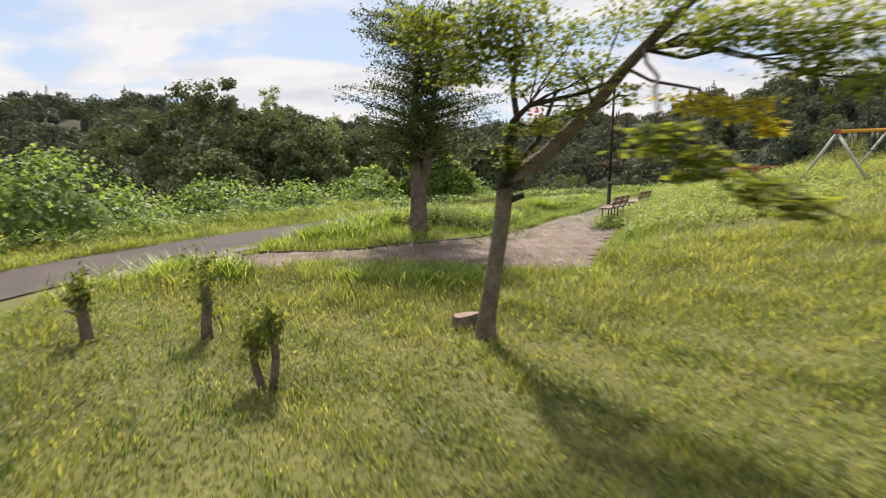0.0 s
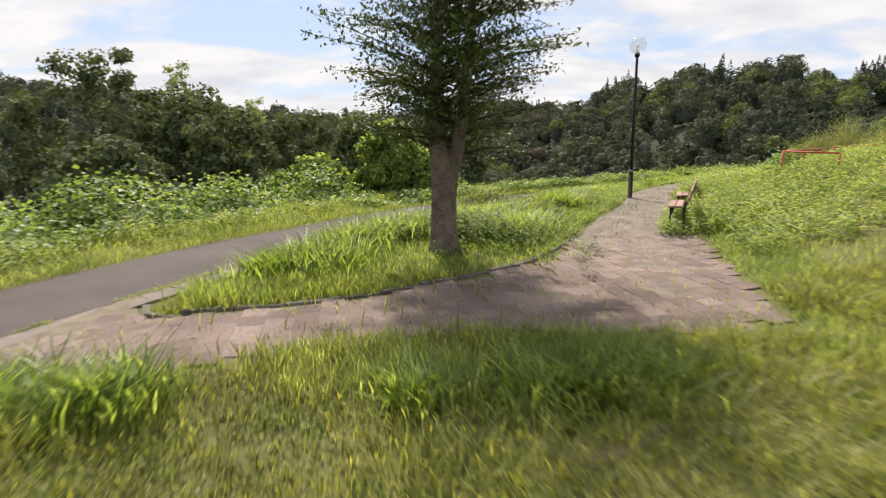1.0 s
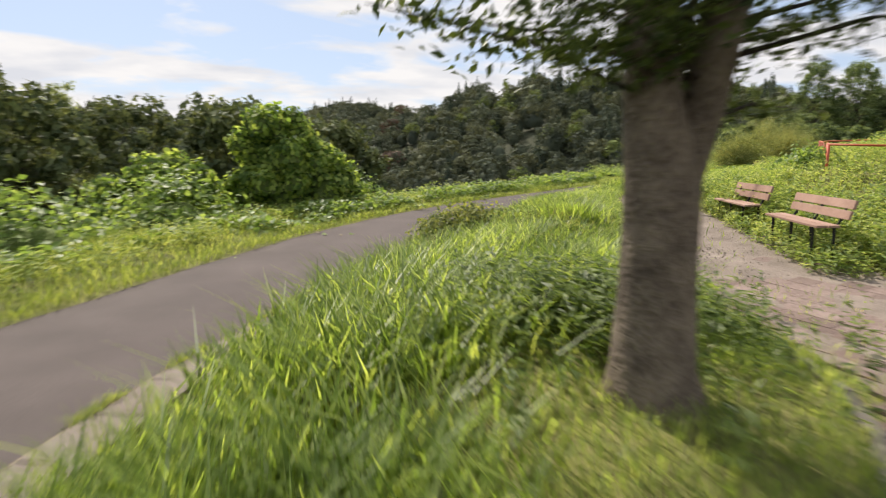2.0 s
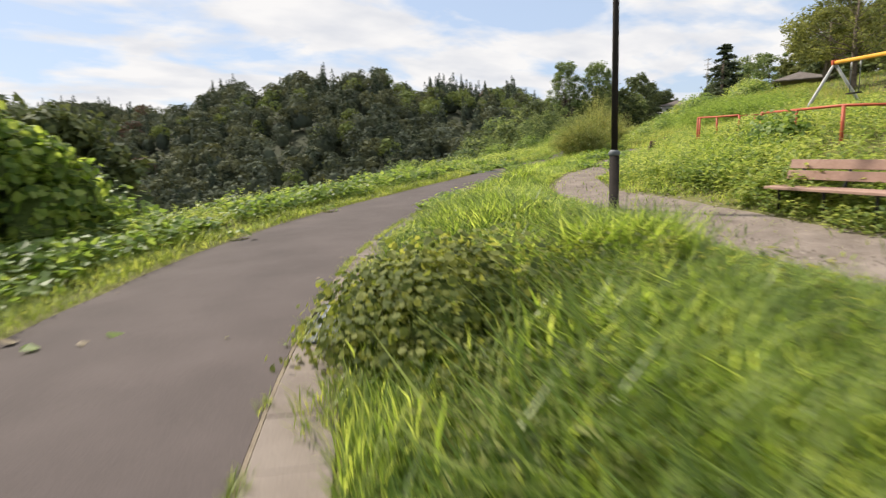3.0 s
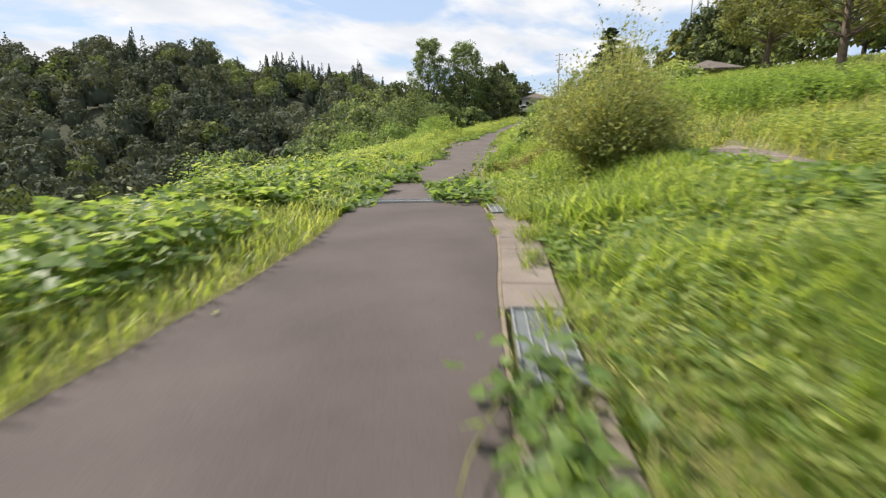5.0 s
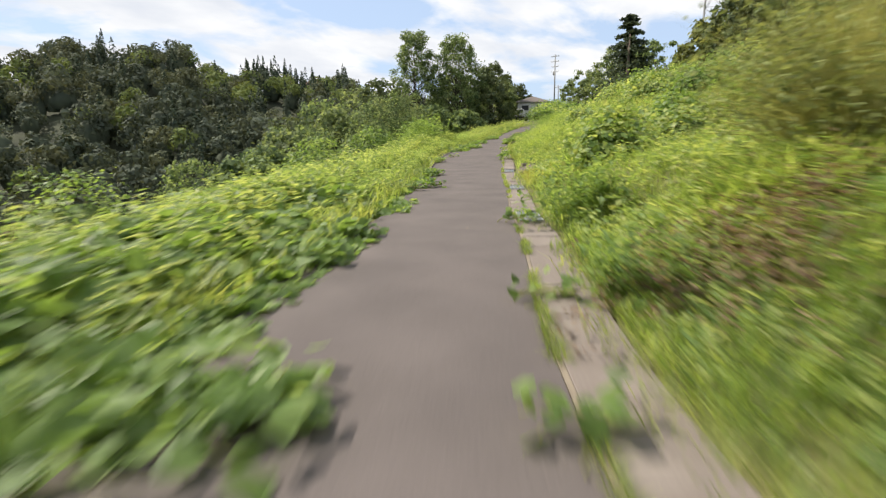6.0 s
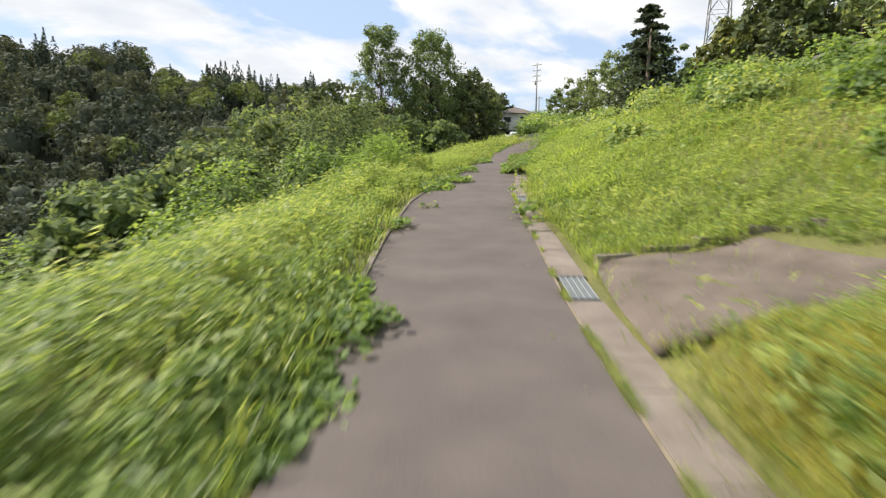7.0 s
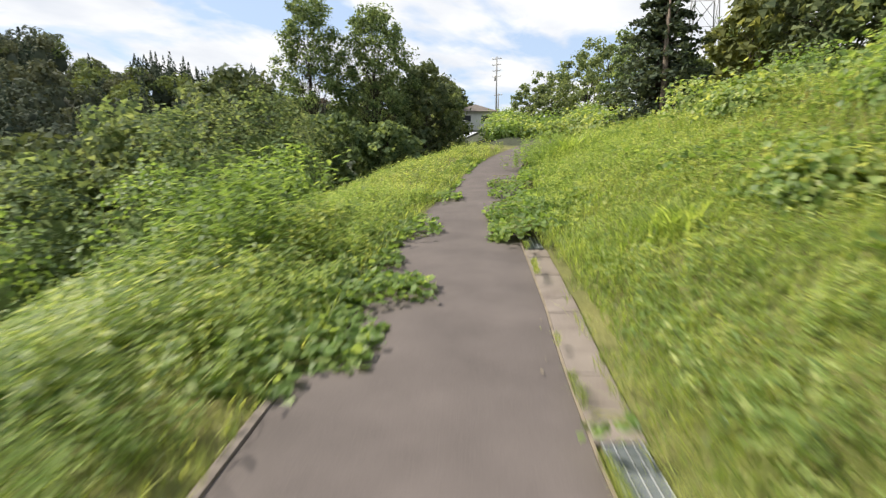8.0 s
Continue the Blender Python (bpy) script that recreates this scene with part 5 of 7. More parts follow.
for k, (x, y, h, sp, label) in enumerate(((-24.6, 42.7, 20.6, 1.5, "slim pale poplar standing above the valley trees"), (-21.2, 49.6, 19.3, 1.7, "short pale poplar standing above the valley trees"), (-23.3, 49.0, 18.6, 2.0, "bushy pale poplar beside the other poplars"))):
    broad_tree("slim_poplar", label, x, y, h, sp, h * 0.3, 0.16, 4200, 0.28, "leaf_airy", "bark", seed=61 + k, clumps=56, puff=0.42, shape=DIAMOND, group="poplars")

# ---- along the later walk, left ----
for k, (x, y, rx, ry, h, n) in enumerate(((60.8, 68.6, 2.6, 2.6, 7.2, 3600), (57.5, 67.5, 2.6, 2.6, 7.4, 3000), (54.5, 66.9, 2.8, 2.6, 7.0, 3000), (50.5, 64.5, 2.8, 2.4, 6.2, 3000), (47.3, 61.4, 2.2, 1.9, 3.4, 2400), (45.2, 64.8, 2.7, 2.5, 5.2, 2800), (41.0, 60.5, 2.6, 2.2, 3.6, 2600),
                                          (52.5, 61.0, 1.5, 1.3, 2.0, 1800), (37.0, 57.0, 2.4, 2.0, 1.7, 2200), (55.5, 63.0, 2.0, 1.8, 3.2, 2000), (64.5, 70.5, 2.6, 2.4, 6.5, 2400), (40.5, 68.0, 3.4, 3.0, 5.0, 2000), (33.0, 62.0, 3.2, 2.8, 3.2, 1800), (26.0, 55.0, 2.6, 2.2, 1.8, 1500), (36, 70, 3.5, 3, 5.0, 1600))):
    # tall heaps: same vines, distance greying put in by swapping the leaf material
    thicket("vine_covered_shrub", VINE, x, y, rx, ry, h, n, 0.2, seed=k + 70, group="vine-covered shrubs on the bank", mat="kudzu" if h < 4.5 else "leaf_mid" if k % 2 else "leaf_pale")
broad_tree("twin_crowned_tree", "tall leafy tree with airy grey-green crown above the path", 71.0, 75.6, 18.6, 3.1, 1.2, 0.22, 19000, 0.29, "leaf_mid", seed=90, clumps=190, puff=0.27, shape=DIAMOND)
broad_tree("twin_crowned_tree", "tall leafy tree with rounded grey-green crown above the path", 74.2, 71.4, 15.0, 3.5, 1.0, 0.22, 19000, 0.29, "leaf_mid", seed=91, clumps=190, puff=0.27, shape=DIAMOND)
for k, (x, y, h, s) in enumerate(((67.5, 70.5, 7.0, 2.6), (77.5, 68.5, 8.2, 3.0), (81, 69, 7.0, 2.8), (70, 67.5, 4.6, 2.2), (66.5, 76.5, 9.5, 3.0), (61.5, 76, 12.5, 3.8), (55, 75, 11.3, 3.8), (49.5, 74, 10.0, 3.8), (58, 84, 10.5, 4), (46, 86, 12, 4.5), (66, 88, 11, 4.5), (74, 82, 9, 3.5), (39.1, 63.6, 4.9, 2.8), (42, 66.6, 5.8, 3.0), (45.2, 69.4, 7.4, 3.2), (47.6, 71, 8.3, 3.2), (59.5, 71.4, 11.0, 3.4), (52.2, 70.5, 8.6, 3.2), (36, 61.5, 4.2, 2.6))):
    broad_tree("bank_tree", "dense grey-green tree on the wooded bank", x, y, h, s, h * 0.06, 0.14, 3100, 0.31, ("leaf_mid", "leaf_tree", "leaf_pale")[k % 3], seed=100 + k, shape=TRI, clumps=64, group="bank trees", puff=0.3)
for k, (x, y, z, h, s) in enumerate(((114, 90, 2, 15.0, 5.0), (120, 92, 3, 12.5, 4.0), (110, 96, 1, 14.0, 5.0), (125, 90, 5, 8.5, 3.5), (105, 92, 1, 11.5, 4.5))):
    broad_tree("roadside_tree", "dark round-headed tree behind the house", x, y, h, s, h * 0.08, 0.25, 3000, 0.5, "leaf_tree", seed=120 + k, shape=TRI, clumps=64, puff=0.3, base=z, group="roadside trees")

# ---- along the later walk, right ----
cone_tree("lone_conifer", "tall dark conifer with bare lower trunk on the slope", 71.1, 48.8, 8.9, 3.5, 7000, 0.24, 3, base=4.4, bare=0.12, mat="leaf_fir")
for k, (x, y, h, s, mat, b) in enumerate(((104, 62, 8.0, 4.0, "leaf_pale", 0.3), (109, 67, 6.4, 3.6, "leaf_pale", 0.3), (98, 57, 8.2, 4.0, "leaf_pale", 0.3), (117, 73, 6.0, 3.2, "leaf_pale", 0.35), (92, 53, 8.0, 3.6, "leaf_mid", 0.2))):
    broad_tree("cherry_tree", "spreading cherry tree with thin pale foliage and bare limbs", x, y, h, s, h * b * 0.45, 0.18, 4200, 0.24, mat, "bark_dark", seed=140 + k, clumps=48, group="cherry trees", puff=0.24, stems=2, squash=1.1)
for k, (x, y, h, s, mat) in enumerate(((80, 40, 9.5, 3.6, "leaf_tree"), (86, 38, 11, 4.4, "leaf_tree"), (92, 43, 9.5, 4.2, "leaf_mid"), (95, 49, 5.0, 3.0, "leaf_pale"), (78, 35, 10, 4.4, "leaf_pale"), (84, 32, 11.5, 4.6, "leaf_tree"), (72, 30, 10, 4.2, "leaf_pale"), (85, 44.2, 8.0, 3.2, "leaf_olive"), (91, 40.5, 12, 4.6, "leaf_tree"), (66, 25, 10, 4.4, "leaf_mid"), (75, 23, 12, 5, "leaf_tree"),
                                         (60, 19, 10, 4.4, "leaf_mid"), (68, 14, 12, 5, "leaf_tree"), (58, 10, 12, 5, "leaf_tree"), (52, 6, 11, 5, "leaf_mid"))):
    broad_tree("slope_tree", "leafy tree of the wood above the grass slope", x, y, h, s, h * 0.16, 0.22, 2600, 0.45, mat, seed=160 + k, shape=TRI, clumps=44, puff=0.32, group="trees above the slope")
for k, (x, y, h, s) in enumerate(((41.5, 25.6, 7.8, 3.9), (46.5, 22.8, 6.5, 3.4), (50, 30, 6.0, 3.0), (37, 16.5, 8.0, 4.2))):
    broad_tree("cherry_tree", "old cherry tree with pale trunk and layered foliage on grass", x, y, h, s, 2.0, 0.24, 8500, 0.135, "leaf_olive", "bark", seed=180 + k, clumps=40, group="cherry trees", puff=0.3, squash=1.15)


def bare_trunk():
    x, y = 69.6, 48.4
    ob = thing("bare_trunk", pose(x, y, on_land(x, y) - 0.1), "pale bare dead tree trunk before the conifer", "tree")
    bm = bmesh.new(); tube(bm, [(0, 0, -0.3), (0.05, 0.0, 2.0), (0.25, 0.05, 4.2), (0.35, 0.0, 6.6)], [0.2, 0.17, 0.13, 0.05], 9); part("trunk", bm, "bark", ob)
    for h, dx, dy, dz in ((3.9, 0.9, 0.2, 1.3), (4.6, -0.6, 0.1, 1.2), (5.2, 0.4, -0.5, 1.1)):
        bm = bmesh.new(); tube(bm, [(0.25, 0.05, h), (0.25 + dx * 0.5, dy * 0.5, h + dz * 0.4), (0.25 + dx, dy, h + dz)], [0.05, 0.035, 0.01], 6); part("limb", bm, "bark", ob)


bare_trunk()


# ---- far woods ----
def far_woods():
    """The wooded hills: every broadleaf crown a heap of rounded lobes, every conifer a spire, over solid hearts; too
    many to part.
    """
    rnd = np.random.default_rng(3)
    spots = []
    for lo, hi, r0, gap in ((0, 62, 95, 7.6), (-62, 0, 110, 13.0)):
        n = int(np.radians(hi - lo) * (520 ** 2 - r0 ** 2) / 2 / (gap * gap) * 1.35)
        az, r = rnd.uniform(lo, hi, n), np.sqrt(rnd.uniform(r0 ** 2, 520 ** 2, n))
        keep = r < np.interp(az, CREST[:, 0], CREST[:, 2]) + 14
        spots.append(np.stack([az[keep], r[keep]], 1))
    az, r = np.concatenate(spots).T
    x, y = r * np.sin(np.radians(az)), 10 + r * np.cos(np.radians(az))
    dm = np.concatenate([near(MID, x[k:k + 5000], y[k:k + 5000])[2] for k in range(0, len(x), 5000)])
    keep = dm < -55
    x, y, az, r = x[keep], y[keep], az[keep], r[keep]
    z, n = land(x, y), len(x)
    tall = rnd.uniform(7.0, 13.0, n) * np.where(az < 0, 1.1, 1.0)
    wide = rnd.uniform(3.0, 6.2, n) * np.where(az < 0, 1.3, 1.0)
    point = (rnd.uniform(0, 1, n) < 0.16) | ((az > 35) & (az < 41) & (r > 270)) | ((az > 14) & (az < 30) & (r > 280) & (rnd.uniform(0, 1, n) < 0.3))
    foot = np.stack([x, y, z], 1)
    # lobes of the broadleaf crowns
    lobes, cards = 9, 30
    b = np.flatnonzero(~point)
    m = len(b)
    u, c = rnd.uniform(0, 2 * np.pi, (m, lobes)), rnd.uniform(-0.25, 1, (m, lobes))
    s = np.sqrt(1 - c * c)
    w, h = wide[b][:, None], tall[b][:, None]
    mid = np.stack([0.62 * w * s * np.cos(u), 0.62 * w * s * np.sin(u), h * (0.50 + 0.30 * c)], -1) + foot[b][:, None]
    rad = w * rnd.uniform(0.30, 0.52, (m, lobes))
    d = unit(rnd.normal(size=(m, lobes, cards, 3)) + (0, 0, 0.45))
    p = mid[:, :, None] + d * (rad[..., None] * rnd.uniform(0.80, 1.08, (m, lobes, cards)))[..., None] * (1, 1, 0.82)
    nrm = d + rnd.normal(0, 0.30, d.shape)
    size = rad[..., None] * rnd.uniform(0.22, 0.46, (m, lobes, cards))
    pick = rnd.uniform(0, 1, m)
    bright = (az[b] > 30) & (az[b] < 48) & (r[b] > 235)
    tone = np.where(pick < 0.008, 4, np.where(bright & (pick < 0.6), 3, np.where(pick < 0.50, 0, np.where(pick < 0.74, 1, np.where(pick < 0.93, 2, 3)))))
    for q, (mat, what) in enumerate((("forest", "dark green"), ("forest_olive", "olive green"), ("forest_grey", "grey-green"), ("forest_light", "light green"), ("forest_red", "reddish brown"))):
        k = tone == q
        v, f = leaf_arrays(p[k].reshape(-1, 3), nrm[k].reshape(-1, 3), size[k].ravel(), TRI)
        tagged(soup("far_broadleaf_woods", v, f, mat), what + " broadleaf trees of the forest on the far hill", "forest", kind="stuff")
    # boughs of the conifers
    b = np.flatnonzero(point)
    m, cards = len(b), 190
    t, u = rnd.uniform(0.08, 1, (m, cards)), rnd.uniform(0, 2 * np.pi, (m, cards))
    tier = 0.72 + 0.28 * np.abs(((t * 9) % 1) - 0.5) * 2
    rr = (1 - t) ** 0.85 * wide[b][:, None] * 0.74 * tier * rnd.uniform(0.7, 1.1, (m, cards))
    p = np.stack([rr * np.cos(u), rr * np.sin(u), t * tall[b][:, None] * 1.2], -1) + foot[b][:, None]
    nrm = np.stack([np.cos(u), np.sin(u), 0 * u + 0.9], -1) + rnd.normal(0, 0.35, p.shape)
    v, f = leaf_arrays(p.reshape(-1, 3), nrm.reshape(-1, 3), (rnd.uniform(0.5, 1.0, (m, cards)) * (1.2 - 0.6 * t)).ravel(), TRI)
    tagged(soup("far_conifer_woods", v, f, "conifer"), "dark pointed conifers scattered in the far forest", "forest", kind="stuff")
    # hearts of the crowns: solid shells in leaf tone, standing in for inner shade
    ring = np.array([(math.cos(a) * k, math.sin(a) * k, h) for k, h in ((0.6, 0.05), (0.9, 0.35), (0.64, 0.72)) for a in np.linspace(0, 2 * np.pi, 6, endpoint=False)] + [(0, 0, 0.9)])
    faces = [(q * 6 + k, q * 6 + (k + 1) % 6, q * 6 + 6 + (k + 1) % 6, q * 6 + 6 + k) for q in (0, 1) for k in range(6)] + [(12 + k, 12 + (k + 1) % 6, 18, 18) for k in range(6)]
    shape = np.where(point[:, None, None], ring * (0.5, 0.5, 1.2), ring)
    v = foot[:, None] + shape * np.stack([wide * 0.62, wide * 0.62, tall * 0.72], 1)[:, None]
    tris = np.array([t3 for q in faces for t3 in ((q[0], q[1], q[2]), (q[0], q[2], q[3])) if len(set(t3)) == 3])
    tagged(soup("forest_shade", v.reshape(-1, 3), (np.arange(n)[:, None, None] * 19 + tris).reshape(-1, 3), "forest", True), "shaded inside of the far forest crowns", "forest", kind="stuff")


far_woods()


# ---- buildings and poles far off ----
def far_house():
    x, y, z = 121.5, 84.5, 6.8
    house = thing("house", pose(x, y, z, 0, 0, 28), "low white house with brown hipped roof beyond the path", "house")
    bm = bmesh.new(); box(bm, pose(0, 0, 1.0), 8.0, 6.0, 3.0); part("wall", bm, "wall_white", house)
    bm = bmesh.new()
    v = [bm.verts.new(p) for p in ((-4.7, -3.7, 2.45), (4.7, -3.7, 2.45), (4.7, 3.7, 2.45), (-4.7, 3.7, 2.45), (-1.8, 0, 3.75), (1.8, 0, 3.75))]
    for f in ((0, 1, 5, 4), (2, 3, 4, 5), (1, 2, 5), (3, 0, 4), (3, 2, 1, 0)):
        bm.faces.new([v[k] for k in f])
    part("roof", bm, "roof_brown", house)
    for k, (px, w) in enumerate(((-2.4, 1.3), (0.4, 1.7), (2.7, 0.9))):
        bm = bmesh.new(); box(bm, pose(px, -3.0, 1.35), w, 0.12, 1.0); win = part("window", bm, "pole_grey", house)
        bm = bmesh.new(); box(bm, pose(px, -3.05, 1.35), w - 0.12, 0.1, 0.88); part("pane", bm, "dark", win)
    for k in (-1.5, 1.5):
        bm = bmesh.new(); box(bm, pose(-4.0, k, 1.35), 0.12, 1.4, 1.0); win = part("window", bm, "pole_grey", house)
        bm = bmesh.new(); box(bm, pose(-4.05, k, 1.35), 0.1, 1.28, 0.88); part("pane", bm, "dark", win)
    van = thing("white_van", pose(112.2, 82.4, 5.9, 0, 0, 25), "small white van parked beside the house", "van")
    bm = bmesh.new(); box(bm, pose(0, 0, 0.95), 3.3, 1.5, 1.35, 0.15); part("body", bm, "wall_white", van)
    for px in (-1.1, 1.1):
        bm = bmesh.new(); tube(bm, [(px, -0.8, 0.3), (px, 0.8, 0.3)], 0.3, 12); part("wheel", bm, "dark", van)
    bm = bmesh.new(); box(bm, pose(-1.2, 0, 1.3), 0.95, 1.4, 0.5, 0.05); part("window_glass", bm, "dark", van)


far_house()


def utility_pole(x, y, z, h, arms, label):
    pole = thing("utility_pole", pose(x, y, z, 0, 0, 20), label, "pole", "utility poles")
    bm = bmesh.new(); tube(bm, [(0, 0, -1), (0, 0, h)], [0.22, 0.13], 10); part("shaft", bm, "pole_grey", pole)
    for k in range(arms):
        bm = bmesh.new(); box(bm, pose(0, 0, h - 0.5 - 1.3 * k, 0, 0, 60), 2.6 - 0.3 * k, 0.12, 0.12); arm = part("crossarm", bm, "pole_grey", pole)
        for px in (-1.05, -0.4, 0.4, 1.05):
            c, s = math.cos(radians(60)), math.sin(radians(60))
            bm = bmesh.new(); tube(bm, [(px * c, px * s, h - 0.45 - 1.3 * k), (px * c, px * s, h - 0.15 - 1.3 * k)], 0.07, 6); part("insulator", bm, "wall_white", arm)
    bm = bmesh.new(); tube(bm, [(0.3, 0.25, h - 5.2), (0.3, 0.25, h - 4.2)], 0.3, 10); part("transformer", bm, "pole_grey", pole)


utility_pole(155.2, 94.9, 8.8, 15.2, 4, "tall concrete utility pole with crossarms and transformer")
utility_pole(178, 104, 9.5, 9.0, 1, "short concrete utility pole far down the road")


def pylon():
    x, y, z = 117.0, 50.0, 7.0
    tower = thing("lattice_pylon", pose(x, y, z, 0, 0, 15), "grey steel lattice pylon behind the wood", "pylon")
    h, b, t = 34.0, 2.0, 0.6
    corner = lambda sx, sy, k: Vector((sx * (b + (t - b) * k), sy * (b + (t - b) * k), h * k))
    for sx in (-1, 1):
        for sy in (-1, 1):
            bm = bmesh.new(); tube(bm, [corner(sx, sy, 0), corner(sx, sy, 1)], 0.075, 5); part("leg", bm, "pole_grey", tower)
    for q in range(9):
        k0, k1 = q / 9, (q + 1) / 9
        bm = bmesh.new()
        for (ax, ay), (bx, by) in (((-1, -1), (1, -1)), ((1, -1), (1, 1)), ((1, 1), (-1, 1)), ((-1, 1), (-1, -1))):
            tube(bm, [corner(ax, ay, k0), corner(bx, by, k1)], 0.035, 4); tube(bm, [corner(bx, by, k0), corner(ax, ay, k1)], 0.035, 4); tube(bm, [corner(ax, ay, k1), corner(bx, by, k1)], 0.035, 4)
        part("brace", bm, "pole_grey", tower)


pylon()


def pavilion():
    x, y = 60.8, 36.1
    z = 4.6
    hut = thing("pavilion", pose(x, y, z, 0, 0, 25), "open park pavilion with grey-brown hipped roof behind weeds", "pavilion")
    bm = bmesh.new()
    v = [bm.verts.new(p) for p in ((-2.5, -2.5, 1.95), (2.5, -2.5, 1.95), (2.5, 2.5, 1.95), (-2.5, 2.5, 1.95), (-0.3, 0, 2.85), (0.3, 0, 2.85), (-2.5, -2.5, 1.85), (2.5, -2.5, 1.85), (2.5, 2.5, 1.85), (-2.5, 2.5, 1.85))]
    for f in ((0, 1, 5, 4), (2, 3, 4, 5), (1, 2, 5), (3, 0, 4), (9, 8, 7, 6), (0, 6, 7, 1), (1, 7, 8, 2), (2, 8, 9, 3), (3, 9, 6, 0)):
        bm.faces.new([v[k] for k in f])
    part("roof", bm, "roof_brown", hut)
    for px in (-1.9, 1.9):
        for py in (-1.9, 1.9):
            bm = bmesh.new(); tube(bm, [(px, py, -1.2), (px, py, 1.9)], 0.09, 8); part("post", bm, "bark_dark", hut)


pavilion()


# ---- ground plants ----
def lawn_height(x, y):
    return (1 + 0.9 * smooth01((y - 0.2) / 1.4)) * (0.05 + 0.07 * patches(x, y, 0.6)) * RNG.uniform(0.6, 1.4, len(x)) + 0.16 * (patches(x, y, 0.45, 3) > 0.78) * RNG.uniform(0.3, 1, len(x))


def thinning(n, x0, x1, y0, y1, fade=3.0):
    """Places strewn over an area that thin out towards its uneven rim."""
    x, y = strewn(int(n * 1.25), x0 - 1.5, x1 + 1.5, y0 - 1.5, y1 + 1.5)
    d = np.minimum(np.minimum(x - x0, x1 - x), np.minimum(y - y0, y1 - y)) + 3.0 * (patches(x, y, 1.6, 4) - 0.5)
    k = (RNG.uniform(0, 1, len(x)) < np.clip((d + 1.2) / fade, 0, 1)) | (y > y1 - 1)
    return x[k], y[k]


# mown lawn where the walk begins
grass("lawn_grass", "short mixed lawn grass with bare tufts", *thinning(165000, -11, 9, -8.5, 5.0), lawn_height, 0.015, "lawn", lean=0.75)
grass("lawn_tufts", "darker green tufts in the lawn", *[q[patches(*xy, 0.35, 7) > 0.62] for xy in [thinning(84000, -10.5, 8.5, -8.0, 4.6)] for q in xy], lambda x, y: RNG.uniform(0.06, 0.17, len(x)), 0.014, "grass_deep", 0.7)
grass("lawn_grass_dry", "yellowish lawn grass on dry spots", *[q[patches(*xy, 1.1, 5) > 0.66] for xy in [thinning(30000, -10, 8.5, -8.0, 4.5)] for q in xy], lambda x, y: RNG.uniform(0.03, 0.09, len(x)), 0.012, "grass_dry", 0.9, fine=False)


def lawn_weeds():
    x, y = thinning(46000, -10.5, 8.5, -8.0, 5)
    keep = free_of_paving(x, y) & (patches(x, y, 0.8, 1) > 0.42)
    x, y = x[keep], y[keep]
    p = np.stack([x, y, grid(GZ, x, y) + RNG.uniform(0.01, 0.07, len(x))], 1)
    v, f = leaf_arrays(p, RNG.normal(0, 0.35, p.shape) + (0, 0, 1), RNG.uniform(0.025, 0.06, len(x)), BROAD)
    tagged(soup("clover_and_plantain", v, f, "lawn"), "low clover and plantain leaves in the lawn", "weeds", kind="stuff")


lawn_weeds()
# long fringe between lawn and court
x, y = strewn(26000, -8.6, 1.8, 0.6, 4.8)
fringe = np.interp(x, *np.array([(-8, 1.0), (-6.6, 2.9), (-5.0, 3.2), (-3.6, 4.0), (-2.0, 4.6), (1.4, 4.7)]).T) - y
keep = (fringe > -0.05) & (fringe < 1.15) & (patches(x, y, 0.5, 2) > 0.3)
grass("court_fringe_grass", "long lush grass fringe along the paved court", x[keep], y[keep], lambda a, b: RNG.uniform(0.12, 0.34, len(a)), 0.011, lean=0.5)

rim = steps(np.array([p for p in WALK_W if 8 < p[1] < 24], float), 0.05)
q = rim[RNG.integers(0, len(rim) - 1, 15000)]
grass("walk_edge_grass", "short bright grass along the gravel walk", q[:, 0] - RNG.uniform(0, 1.5, len(q)) ** 1.3, q[:, 1] + RNG.uniform(0, 1.0, len(q)), lambda a, b: RNG.uniform(0.08, 0.22, len(a)), 0.014, "weed_fine", lean=0.7)
x, y = 28.5 + RNG.normal(0, 0.95, 13000), 37.1 + RNG.normal(0, 0.65, 13000)
grass("mound_grass", "short dense yellow-green grass beside the dirt pad", x, y, lambda a, b: RNG.uniform(0.08, 0.2, len(a)), 0.014, "yellow_short", lean=0.6)

rim = steps(np.array([p for p in WALK_E if p[1] < 14], float), 0.05)
q = rim[RNG.integers(0, len(rim) - 1, 6000)]
grass("walk_edge_grass", "short bright grass along the edge of the paving", q[:, 0] + RNG.uniform(-0.12, 1.0, len(q)), q[:, 1] - RNG.uniform(-0.1, 0.6, len(q)), lambda a, b: RNG.uniform(0.06, 0.18, len(a)), 0.013, "weed_fine", lean=0.7, spare=0.6)

# right-hand lawn and bank behind the benches
x, y = strewn(120000, 1.4, 22, -5, 24)
d = grid(GB, x, y)
keep = (d > 0.0) & (RNG.uniform(0, 1, len(x)) < np.where(y < 6, 1.0, 0.75) * np.clip(1.35 - d / 13, 0.15, 1))
grass("bank_grass", "bright uneven grass on the bank behind the benches", x[keep], y[keep], lambda a, b: (0.10 + 0.16 * patches(a, b, 1.0, 1) * (b > 5)) * RNG.uniform(0.6, 1.4, len(a)), 0.016, lean=0.6, fine=False)


